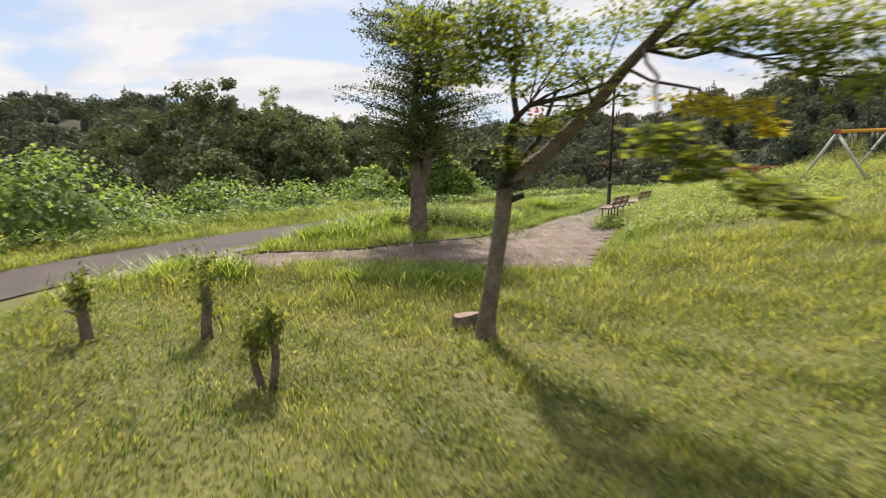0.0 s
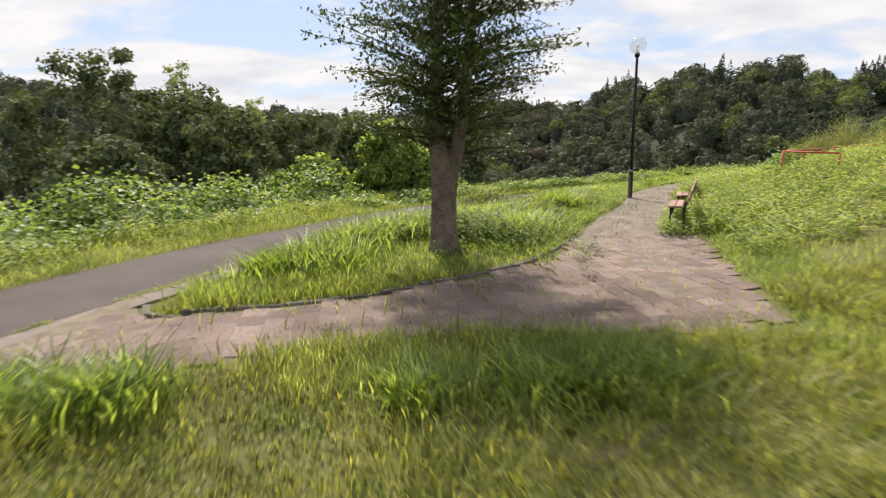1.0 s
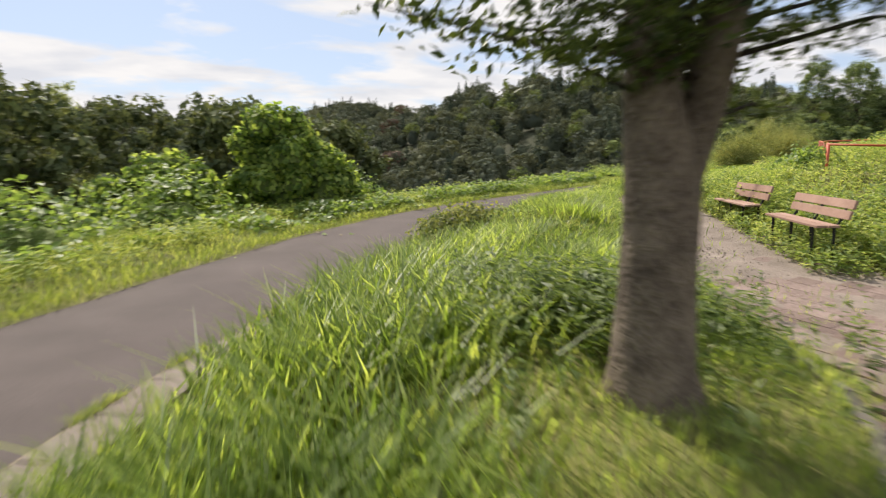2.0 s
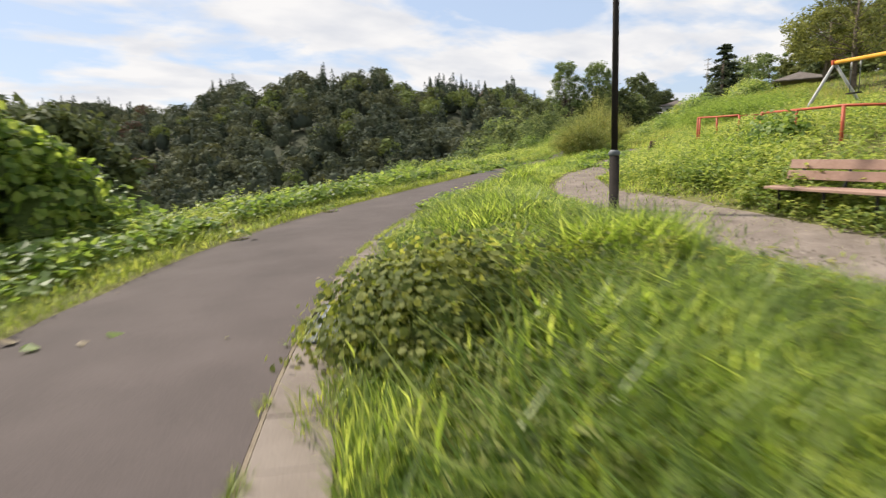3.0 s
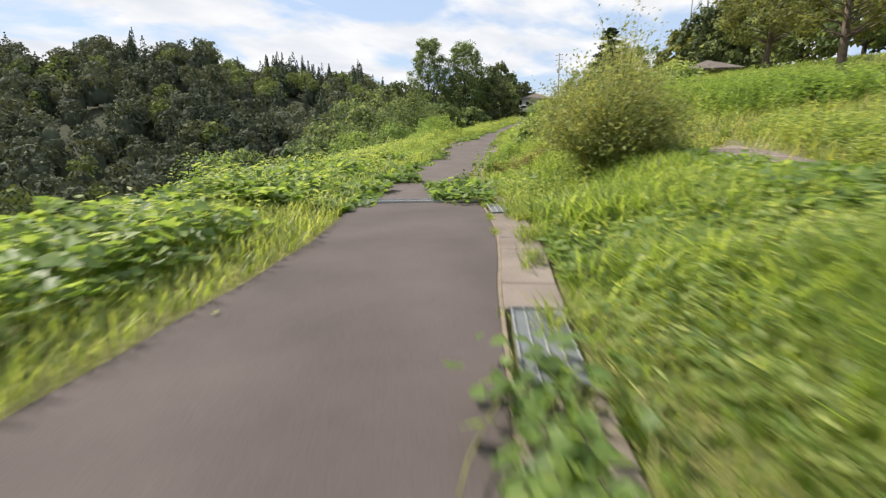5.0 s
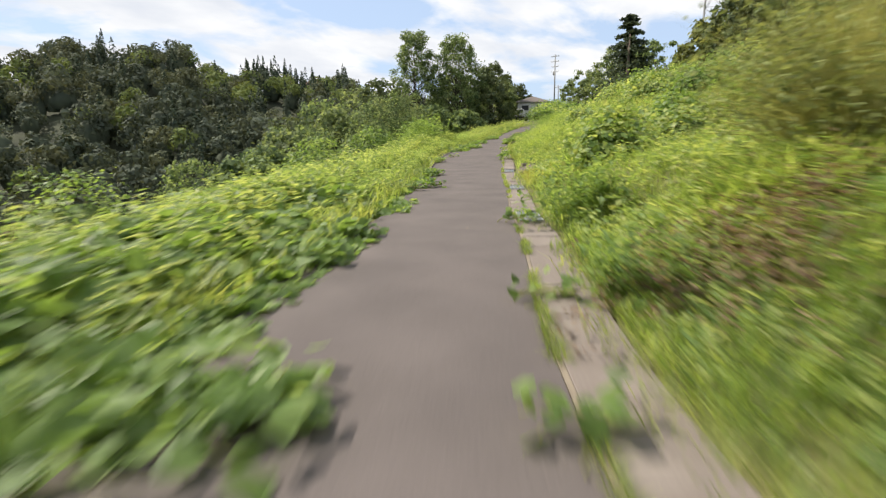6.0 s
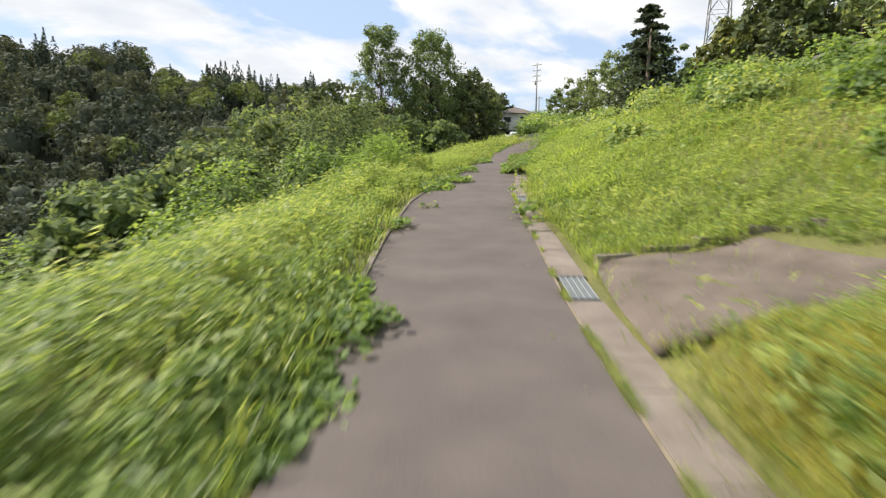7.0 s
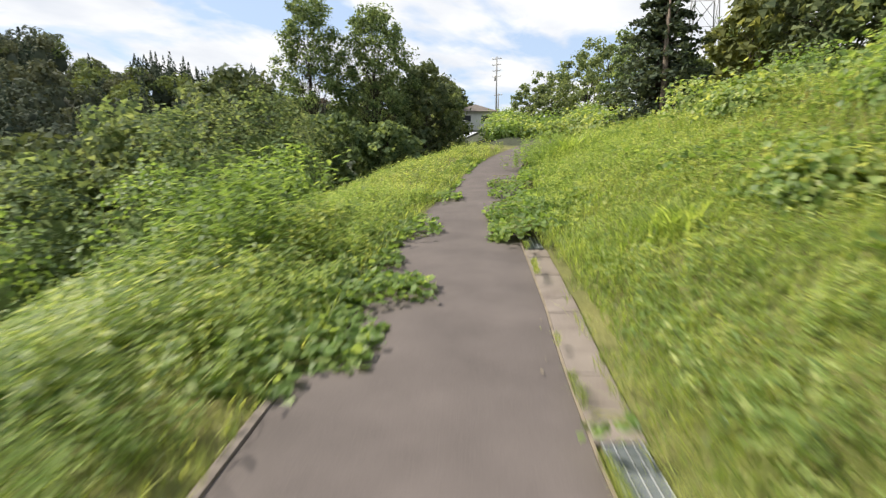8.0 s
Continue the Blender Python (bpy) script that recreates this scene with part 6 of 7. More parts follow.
def bank_weeds():
    x, y = strewn(12500, 2.5, 20, 8, 25)
    d = grid(GB, x, y)
    k = (d > 0.35) & (d < 8) & (RNG.uniform(0, 1, len(x)) < np.clip(1.3 - d / 6, 0.1, 1)) & (patches(x, y, 0.9, 4) > 0.2) & free_of_paving(x, y, 0.0)
    x, y = x[k], y[k]
    h = RNG.uniform(0.22, 0.5, len(x)) * (0.6 + 0.6 * patches(x, y, 1.5, 2))
    v, f = weed_arrays(x, y, grid(GZ, x, y) - 0.02, h, 12, 0.12)
    tagged(soup("bank_weeds", v, f, "weed"), "yellow-green leafy weeds covering the bank", "weeds", kind="stuff")


bank_weeds()

# island
x, y = strewn(60000, -7.0, 1.3, 4.9, 15.5)
dm = grid(GM, x, y)
tallness = lambda a, b: (0.10 + 0.10 * patches(a, b, 0.8, 1) + 0.24 * (patches(a, b, 0.75, 6) > 0.55) * smooth01((4.6 - grid(GM, a, b)) / 2.0)) * RNG.uniform(0.6, 1.3, len(a))
keep = dm > 1.9
grass("island_grass", "lush green grass covering the island bed", x[keep], y[keep], tallness, 0.011, "grass_lush", lean=0.55)

# verge between asphalt and gravel walk
def verge_height(a, b):
    d = grid(GM, a, b)
    return (0.14 + 0.30 * patches(a, b, 1.3, 2) * smooth01((d - 1.9) / 0.8)) * RNG.uniform(0.5, 1.3, len(a)) * np.where(a > 24, 0.75, 1.0) * low_by_gravel(a, b)


grass("verge_grass", "long lush grass on the verge beside the drain", *along(52000, (-7.0, 10.5), (20, 35), 0.42, 3.2, 1.15), verge_height, 0.014, "grass_lush", lean=0.7)
grass("deep_verge_grass", "darker broad grass blades arching in the verge", *[q[patches(*xy, 0.8, 9) > 0.3] for xy in [along(34000, (-7.0, 10.5), (0.5, 22), 0.5, 5.0, 1.1)] for q in xy], lambda a, b: 1.05 * verge_height(a, b), 0.02, "grass_deep", lean=1.0)
grass("verge_grass", "long lush grass on the wide verge beside the walk", *along(26000, (-6.0, 13), (14, 31), 2.6, 7.0), verge_height, 0.017, "grass_lush", lean=0.65)
grass("slope_grass", "bright grass on the slope above the drain", *along(60000, (16, 32.5), (64, 55), 0.42, 5.5, 1.2), lambda a, b: (0.13 + 0.2 * patches(a, b, 1.4, 3)) * RNG.uniform(0.5, 1.3, len(a)) * (1 - 0.65 * np.exp(-((a - 28.9) ** 2 + (b - 37.4) ** 2) / 3.5)), 0.014, "grass_lush", lean=0.65)
grass("upper_slope_grass", "pale yellowish grass high on the slope", *along(11000, (12, 30), (78, 57.5), 4.5, 17), lambda a, b: (0.22 + 0.25 * patches(a, b, 2.2, 3)) * RNG.uniform(0.5, 1.3, len(a)), 0.034, "grass_dry", 0.6, fine=False)
grass("upper_slope_grass", "green grass high on the slope", *along(56000, (12, 30), (78, 57.5), 4.5, 17), lambda a, b: (0.22 + 0.25 * patches(a, b, 2.2, 8)) * RNG.uniform(0.5, 1.3, len(a)), 0.034, "grass", 0.6, fine=False)

grass("slope_grass", "soft long grass at the foot of the slope", *along(15000, (31, 42), (49, 51), 0.44, 4.0, 1.3), lambda a, b: (0.14 + 0.16 * patches(a, b, 1.1, 3)) * RNG.uniform(0.5, 1.3, len(a)), 0.016, lean=0.7)
# left verge
grass("left_verge_grass", "bright grass edging the asphalt path", *along(46000, (-9.3, -6), (14, 31), -0.02, -2.6, 1.2), lambda a, b: (0.12 + 0.16 * patches(a, b, 1.2, 1)) * RNG.uniform(0.5, 1.35, len(a)), 0.014, lean=0.6)
grass("left_verge_tall_grass", "tall grass behind the verge", *along(26000, (-9.3, -4), (2, 23), -1.5, -6.0), lambda a, b: (0.22 + 0.25 * patches(a, b, 1.2, 4)) * RNG.uniform(0.6, 1.3, len(a)), 0.024, lean=0.6, fine=False)
grass("left_bank_grass", "yellow-green grass on the falling bank", *along(34000, (13, 30.5), (66, 55.4), -0.02, -8, 1.3), lambda a, b: (0.16 + 0.28 * patches(a, b, 1.6, 2)) * RNG.uniform(0.5, 1.3, len(a)), 0.018, lean=0.6)
# weeds in the crack between asphalt and drain
x, y = along(30000, (-8.6, 4), (46, 49.6), -0.02, 0.06)
keep = patches(x, y, 0.6, 2) > np.where(x < 9, 0.45, 0.58)
v, f = blade_arrays(x[keep], y[keep], grid(GZ, x[keep], y[keep]) - 0.02, RNG.uniform(0.03, 0.10, keep.sum()), 0.008, 0.9)
tagged(soup("crack_grass", v, f, "grass"), "yellowing grass in the crack beside the drain", "grass", kind="stuff")


# grass hanging over the drain's covers from the verge
for first, last, n in (((-6.5, 12), (2, 23), 4200), ((2, 23), (14, 31), 6500), ((15, 32), (29, 41), 1300), ((34, 43.6), (47, 50), 2600)):
    x, y = along(n, first, last, 0.2, 0.52, 0.6)
    keep = patches(x, y, 0.6, 3) > 0.45
    tagged(soup("seam_grass", *blade_arrays(x[keep], y[keep], grid(GZ, x[keep], y[keep]) - 0.01, RNG.uniform(0.06, 0.22, keep.sum()), 0.012, 0.9), "grass"), "grass hanging over the drain covers", "grass", kind="stuff")


def leafy_weeds(name, label, n, first, last, d0, d1, h0, h1, size, mat="weed", power=1.2, leaves=11, thresh=0.35, seed=1):
    x, y = along(n, first, last, d0, d1, power)
    k = free_of_paving(x, y, 0.0) & (patches(x, y, 1.0, seed) > thresh)
    x, y = x[k], y[k]
    h = RNG.uniform(h0, h1, len(x)) * (0.5 + 0.8 * patches(x, y, 1.4, seed + 1)) * low_by_gravel(x, y)
    tagged(soup(name, *weed_arrays(x, y, grid(GZ, x, y) - 0.02, h, leaves, size), mat), label, "weeds", kind="stuff")


leafy_weeds("verge_weeds", "dense leafy weeds in the verge", 5200, (-3.0, 17.5), (22, 36), 0.6, 5.0, 0.18, 0.45, 0.1, "weed", seed=3)
leafy_weeds("verge_weeds", "low broad-leaved weeds among the verge grass", 3000, (-6.6, 12), (-1.5, 20), 0.9, 5.0, 0.22, 0.46, 0.095, "shrub_leaf", seed=21, leaves=9, thresh=0.45)
leafy_weeds("slope_weeds", "dense leafy weeds on the slope", 7000, (17, 33), (70, 56), 0.7, 13, 0.25, 0.6, 0.145, "weed", seed=5, leaves=9)
leafy_weeds("left_bank_weeds", "yellow-green leafy weeds on the left bank", 7500, (12, 29.5), (68, 56), -0.3, -8, 0.25, 0.6, 0.145, "weed", seed=7, leaves=9)
leafy_weeds("left_bank_weeds", "fine bright yellow-green weeds behind the vines", 6500, (22, 36), (52, 52), -0.5, -4.5, 0.3, 0.6, 0.1, "weed_fine", seed=15, leaves=12, thresh=0.15)
leafy_weeds("slope_weeds", "fine bright weeds on the slope above the drain", 5500, (27, 39), (58, 53.5), 0.9, 6.5, 0.2, 0.42, 0.09, "weed_fine", seed=25, leaves=11, thresh=0.3)
leafy_weeds("left_verge_weeds", "leafy weeds behind the grass verge", 4200, (-9.2, -3), (12, 29), -1.0, -6, 0.2, 0.55, 0.13, "weed", seed=9)


def vine_carpet(name, label, n, first, last, d0, d1, lift, size, power=1.0, thresh=0.3, seed=1, shape=ROUND):
    x, y = along(n, first, last, d0, d1, power)
    f = patches(x, y, 1.5, seed)
    k = f > thresh
    x, y, f = x[k], y[k], f[k]
    dm = np.abs(grid(GM, x, y))
    z = grid(GZ, x, y) + RNG.uniform(0.02, 1, len(x)) * lift * (0.35 + 0.9 * (f - thresh)) * np.clip((dm - 1.0) / 0.9, 0.15, 1)
    p = np.stack([x, y, z], 1)
    v, q = leaf_arrays(p, RNG.normal(0, 0.36, p.shape) + (0, 0, 1), size * RNG.uniform(0.55, 1.25, len(x)), shape)
    tagged(soup(name, v, q, "kudzu"), label, "vines", kind="stuff")


vine_carpet("vine_carpet", "broad vine leaves carpeting the left bank", 26000, (-4, 16.5), (16, 32), -0.6, -6, 0.58, 0.155, 1.1, 0.40, 2, BROAD)
vine_carpet("vine_carpet", "broad vine leaves creeping to the asphalt edge", 13000, (12, 29.5), (25, 38), -0.0, -3.0, 0.45, 0.17, 1.2, 0.33, 5)
vine_carpet("vine_carpet", "broad vine leaves lining the asphalt edge", 4000, (25, 38), (31.5, 42), 0.12, -0.9, 0.34, 0.135, 1.0, 0.36, 5)
vine_carpet("vine_carpet", "broad vine leaves lining the asphalt edge", 1300, (31.5, 42), (38.5, 45.9), -0.1, -0.9, 0.3, 0.12, 1.0, 0.5, 5)
vine_carpet("vine_carpet", "broad vine leaves lining the asphalt edge", 4800, (39.5, 46.4), (62, 54.6), 0.12, -0.9, 0.34, 0.135, 1.0, 0.36, 5)
vine_carpet("vine_carpet", "broad vine leaves over the falling bank", 20000, (14, 31), (70, 56), -4.2, -14, 0.6, 0.18, 0.8, 0.42, 8, BROAD)
vine_carpet("vine_carpet", "vine leaves rambling over the far verge", 15000, (-9.2, 2), (-2, 19), -1.6, -9, 0.6, 0.16, 0.9, 0.36, 11, BROAD)
vine_carpet("vine_carpet", "vine leaves rambling over the right verge", 11000, (7, 26), (20, 35), 0.5, 4.5, 0.35, 0.125, 1.0, 0.5, 4)
vine_carpet("vine_carpet", "vine leaves on the upper slope", 14000, (38, 46), (70, 56), 3.0, 14, 0.55, 0.19, 1.0, 0.55, 6, BROAD)
vine_carpet("vine_carpet", "vine leaves beside the narrowing path", 5600, (45.6, 49.3), (62, 55), 0.0, 1.6, 0.3, 0.13, 1.0, 0.38, 9)


def runner(x, y, length, width, yaw, count, seed, size=0.12):
    """A vine that has crept out over the paving: stems with separate leaves."""
    rnd = random.Random(seed)
    z0 = on_land(x, y)
    ob = thing("creeping_vine", pose(x, y, z0), "creeping vine with broad leaves lying across the asphalt", "vine", "vines creeping over the path")
    c, s = math.cos(radians(yaw)), math.sin(radians(yaw))
    for k in range(4):
        bm = bmesh.new()
        off = rnd.uniform(-0.5, 0.5) * width
        pts = [(c * t * length - s * (off + 0.1 * math.sin(5 * t + k)), s * t * length + c * (off + 0.1 * math.sin(5 * t + k)), 0.05 + 0.05 * math.sin(3 * t + k)) for t in np.linspace(0, rnd.uniform(0.7, 1.0), 7)]
        tube(bm, pts, 0.006, 4)
        part("stem", bm, "straw", ob)
    t, o = RNG.uniform(0, 1, count), RNG.normal(0, 0.32, count) * width
    o *= 1 - 0.55 * t
    px, py = x + c * t * length - s * o, y + s * t * length + c * o
    p = np.stack([px, py, grid(GZ, px, py) + RNG.uniform(0.04, 0.2, count)], 1)
    tagged(child(soup("leaves", *leaf_arrays(p, RNG.normal(0, 0.38, p.shape) + (0, 0, 1), size * RNG.uniform(0.6, 1.2, count), ROUND), "kudzu"), ob), kind="stuff")


runner(5.5, 23.75, 3.2, 0.65, 216, 460, 1, 0.095)
runner(8.5, 25.6, 1.7, 0.6, 211, 190, 2, 0.095)
runner(52.6, 50.3, 1.2, 3.0, 116, 320, 3)
runner(18.6, 36.4, 1.3, 1.0, -55, 190, 4)
runner(24.8, 40.0, 1.5, 0.7, -60, 150, 5)
runner(28.6, 42.0, 0.9, 1.2, -58, 120, 6)
runner(39.6, 49.2, 1.7, 1.5, -62, 330, 7)
runner(33.6, 45.4, 0.8, 1.2, -60, 110, 8)
runner(36.8, 42.6, 0.9, 0.9, 120, 110, 9)
runner(46.9, 47.5, 1.35, 2.2, 118, 420, 10)
runner(49.0, 48.8, 1.25, 3.2, 118, 400, 11)
runner(43.2, 50.2, 0.9, 1.6, -62, 160, 12)


runner(15.0, 33.9, 1.7, 1.1, -54, 300, 13, 0.15)
runner(13.5, 32.3, 0.8, 1.3, -52, 200, 14, 0.14)
runner(17.6, 35.6, 1.1, 1.6, -55, 240, 15, 0.13)
runner(15.3, 30.2, 1.25, 1.5, 138, 330, 16, 0.13)
runner(13.9, 29.3, 1.0, 1.2, 130, 220, 17, 0.13)
runner(41.4, 49.4, 1.7, 1.5, -50, 300, 18)
runner(46.0, 51.4, 1.3, 2.6, -60, 320, 40)
runner(50.6, 53.0, 1.2, 2.4, -66, 260, 41)
runner(47.3, 47.8, 1.35, 2.6, 116, 380, 42)
runner(54.5, 51.2, 1.2, 2.4, 112, 260, 43)
vine_carpet("vine_carpet", "leafy vines pressing in on the path from the slope", 2300, (45.6, 49.3), (51, 51.4), -0.62, 0.9, 0.28, 0.125, 0.8, 0.36, 9)
vine_carpet("vine_carpet", "leafy vines pressing in on the path from the bank", 1700, (40.2, 46.9), (43.6, 48.6), 0.72, -0.95, 0.3, 0.14, 1.0, 0.2, 3)
runner(28.4, 42.2, 1.0, 2.0, -58, 170, 19)
vine_carpet("vine_carpet", "vine leaves creeping over the asphalt edge", 5200, (12.5, 30), (30, 41.2), 0.35, -0.5, 0.22, 0.13, 1.0, 0.5, 5)
# single sprigs that have rooted along the asphalt's edges
for k, (x, y, yaw) in enumerate(((18.3, 32.4, 140), (16.7, 31.45, 150), (21.5, 34.3, 150), (24.4, 39.0, -50), (33.9, 45.3, -60), (36.4, 46.2, -55), (37.1, 43.3, 130), (35.2, 42.2, 120), (39.6, 44.7, 120), (44.6, 50.5, -60), (1.6, 24.3, -60), (-1.3, 22.0, -50))):
    runner(x, y, 0.45, 0.3, yaw, 16, 20 + k, 0.11)


def withered_weeds():
    """A patch of dead brown stems on the slope above the drain."""
    n = 420
    x, y = 19.4 + RNG.normal(0, 0.75, n), 31.3 + RNG.normal(0, 0.45, n)
    tagged(soup("withered_weeds", *weed_arrays(x, y, grid(GZ, x, y) - 0.02, RNG.uniform(0.15, 0.42, n), 11, 0.09), "withered"), "withered reddish brown weeds on the slope", "weeds", kind="stuff")


M["withered"] = material("withered_brown_leaves", (0.10, 0.062, 0.04), (0.27, 0.19, 0.12), 1.5, 0.8, 0.0, 9.0, leafy=0.3, by_piece=0.4)
withered_weeds()


def grass_clump(x, y, n, h, spread, seed, mat="grass_lush", label="tall arching clump of broad grass"):
    px, py = x + RNG.normal(0, spread, n), y + RNG.normal(0, spread, n)
    keep = free_of_paving(px, py, 0.0)
    px, py = px[keep], py[keep]
    n, z = len(px), grid(GZ, px, py)
    ob = thing("grass_clump", pose(x, y, float(z.mean())), label, "grass", "tall grass clumps")
    tall, wide, which = h * RNG.uniform(0.55, 1.15, n), 0.017 * RNG.uniform(0.8, 1.7, n), ((np.arctan2(py - y, px - x) + np.pi) / 1.571).astype(int)
    for k in range(4):
        q = which == k
        if q.sum() > 3:
            tagged(child(soup("blade_tuft", *blade_arrays(px[q], py[q], z[q] - 0.03, tall[q], wide[q], 0.85), mat), ob), kind="stuff")


for k, (x, y, n, h, s) in enumerate(((0.6, 15.0, 900, 0.62, 0.28), (-3.2, 11.6, 1600, 0.62, 0.5), (-3.9, 10.3, 1500, 0.6, 0.5), (-2.0, 12.8, 1300, 0.6, 0.45), (-4.4, 8.6, 1300, 0.55, 0.45), (-5.2, 7.3, 900, 0.5, 0.35), (-4.3, 7.1, 700, 0.45, 0.35), (-3.5, 9.2, 900, 0.5, 0.4),
                                     (-2.7, 2.95, 420, 0.36, 0.16), (-1.65, 3.2, 700, 0.36, 0.3), (-0.9, 3.4, 600, 0.36, 0.3), (-5.9, 2.4, 600, 0.5, 0.3), (-5.0, 2.6, 420, 0.5, 0.18), (-7.3, 1.6, 700, 0.5, 0.4), (-1.2, 13.6, 1000, 0.55, 0.4), (-0.4, 15.9, 800, 0.45, 0.35),
                                     (1.2, 17.6, 900, 0.45, 0.3), (2.0, 18.6, 700, 0.4, 0.3), (5.6, 21.8, 700, 0.4, 0.3), (10.2, 25.4, 700, 0.42, 0.3), (12.3, 26.8, 900, 0.5, 0.35), (20.5, 31.4, 800, 0.5, 0.4), (26.6, 35.0, 900, 0.5, 0.45), (38.0, 42.4, 900, 0.5, 0.4), (58.5, 50.6, 700, 0.9, 0.5), (44.5, 45.2, 500, 0.5, 0.3), (28.5, 36.6, 1400, 0.3, 0.5), (-1.35, 10.2, 900, 0.6, 0.35), (-0.95, 11.2, 800, 0.55, 0.32), (-0.5, 12.3, 600, 0.45, 0.3))):
    grass_clump(x, y, n, h, s, k)

def island_weeds():
    """Dark broad-leaved weeds in the middle of the island."""
    n = 1000
    x, y = -2.2 + RNG.normal(0, 0.75, n), 9.6 + RNG.normal(0, 0.8, n)
    tagged(soup("island_weeds", *weed_arrays(x, y, grid(GZ, x, y) - 0.02, RNG.uniform(0.25, 0.55, n), 13, 0.11), "deep_weed"), "dark green broad-leaved weeds in the island grass", "weeds", kind="stuff")


M["deep_weed"] = material("deep_green_weed_leaves", (0.055, 0.100, 0.024), (0.190, 0.260, 0.070), 0.9, 0.5, 0.0, 8.0, leafy=0.5, by_piece=0.4)
island_weeds()


def bench_weeds():
    pairs = []
    for x, y, yaw in ((4.15, 14.33, 67), (2.98, 11.72, 67), (14.2, 22.9, 28), (11.1, 21.45, 28)):
        n, up = (700, 1.45) if x > 6 else (420, 1.0)
        u, w = RNG.uniform(-1.4, 1.4, n), RNG.uniform(-0.55, 0.6, n)
        c, s = math.cos(radians(yaw)), math.sin(radians(yaw))
        px, py = x + c * u + s * w, y + s * u - c * w
        pairs.append(weed_arrays(px, py, grid(GZ, px, py) - 0.02, RNG.uniform(0.2, 0.4, n) * up * np.where(w > 0.2, 1.3, 1.0), 10, 0.1))
    rim = steps(np.array([p for p in WALK_E if p[1] > 9.5], float), 0.05)
    n = 2600
    q = rim[RNG.integers(0, len(rim) - 1, n)]
    px, py = q[:, 0] + RNG.uniform(0.12, 1.3, n), q[:, 1] - RNG.uniform(0.1, 1.0, n)
    pairs.append(weed_arrays(px, py, grid(GZ, px, py) - 0.02, RNG.uniform(0.22, 0.5, n), 9, 0.11))
    tagged(soup("bench_weeds", *joined(pairs), "weed"), "leafy weeds grown up round the benches", "weeds", kind="stuff")


bench_weeds()
# more tall tufts in the near verge
for k in range(26):
    r = random.Random(700 + k)
    i = r.randrange(index_near(-6.2, 12.5), index_near(9, 27.3))
    px, py = beside(WALK, EDGE_R + r.uniform(1.3, 4.4))[i]
    if math.hypot(px + 1.55, py - 15.1) > 1.4 and low_by_gravel(np.array([px]), np.array([py]))[0] > 0.8 and not (inside(np.array([px]), np.array([py]), GRAVEL)[0] or inside(np.array([px]), np.array([py]), COURT)[0]):
        grass_clump(float(px), float(py), 420, r.uniform(0.38, 0.62), r.uniform(0.14, 0.3), 60 + k)


thicket("vine_covered_shrub", VINE, 22.9, 53.2, 2.2, 1.8, 3.4, 2200, 0.17, seed=99, group="vine-covered shrubs on the bank", base=-3.4)
thicket("low_shrub", "low dark-leaved shrub spreading in the verge grass", -1.55, 15.1, 1.0, 0.85, 0.74, 5200, 0.06, "shrub_leaf", seed=201, lumps=5)
thicket("low_shrub", "dark green leafy weed bush on the bank", 7.9, 16.7, 0.6, 0.6, 0.6, 700, 0.09, "kudzu", seed=202, lumps=3)
thicket("low_shrub", "leafy bright green bush above the drain", 25.8, 34.6, 0.9, 0.8, 1.0, 1500, 0.13, "weed", seed=203, lumps=4)
thicket("low_shrub", "leafy bright green bush on the grass slope", 31.5, 34.5, 1.1, 1.0, 0.9, 1300, 0.13, "weed", seed=204, lumps=4)
for k, (x, y, r, h) in enumerate(((46.0, 39.5, 1.6, 1.1), (50.5, 41.0, 1.8, 1.2), (54.0, 44.0, 1.5, 1.0), (42.0, 36.0, 1.6, 1.0), (57.0, 40.0, 2.0, 1.3), (53.0, 37.0, 2.0, 1.4), (60.5, 46.0, 1.6, 1.2), (36.5, 36.0, 1.2, 0.9), (48, 35, 2.2, 1.5), (63, 42, 2.2, 1.6), (45.5, 43.2, 0.9, 0.6))):
    thicket("slope_bush", "bushy green shrub overgrown with vines on the slope", x, y, r, r * 0.8, h, 1500, 0.17, "kudzu" if k % 2 else "weed", seed=210 + k, lumps=4, group="bushes on the slope")


def tall_weed_clump(x, y, n, h, spread, size, label):
    """Upright leafy stems standing close together."""
    px, py = x + RNG.normal(0, spread, n), y + RNG.normal(0, spread, n)
    z = grid(GZ, px, py)
    ob = thing("tall_weed_clump", pose(x, y, on_land(x, y)), label, "weeds", "tall weed clumps")
    for k in range(3):
        q = np.arange(n) % 3 == k
        tagged(child(soup("shoot", *weed_arrays(px[q], py[q], z[q] - 0.03, h * RNG.uniform(0.6, 1.1, q.sum()), 20, size), "kudzu"), ob), kind="stuff")


tall_weed_clump(43.7, 53.7, 150, 2.0, 0.75, 0.24, "tall bright green leafy weeds rising from the bank")
tall_weed_clump(41.9, 52.2, 120, 1.3, 0.8, 0.2, "bright green leafy weeds on the bank")
tall_weed_clump(18.3, 32.0, 22, 0.55, 0.16, 0.11, "pale leafy weed beside the drain")
tall_weed_clump(21.6, 33.6, 60, 0.8, 0.3, 0.13, "bushy bright green weed above the drain")

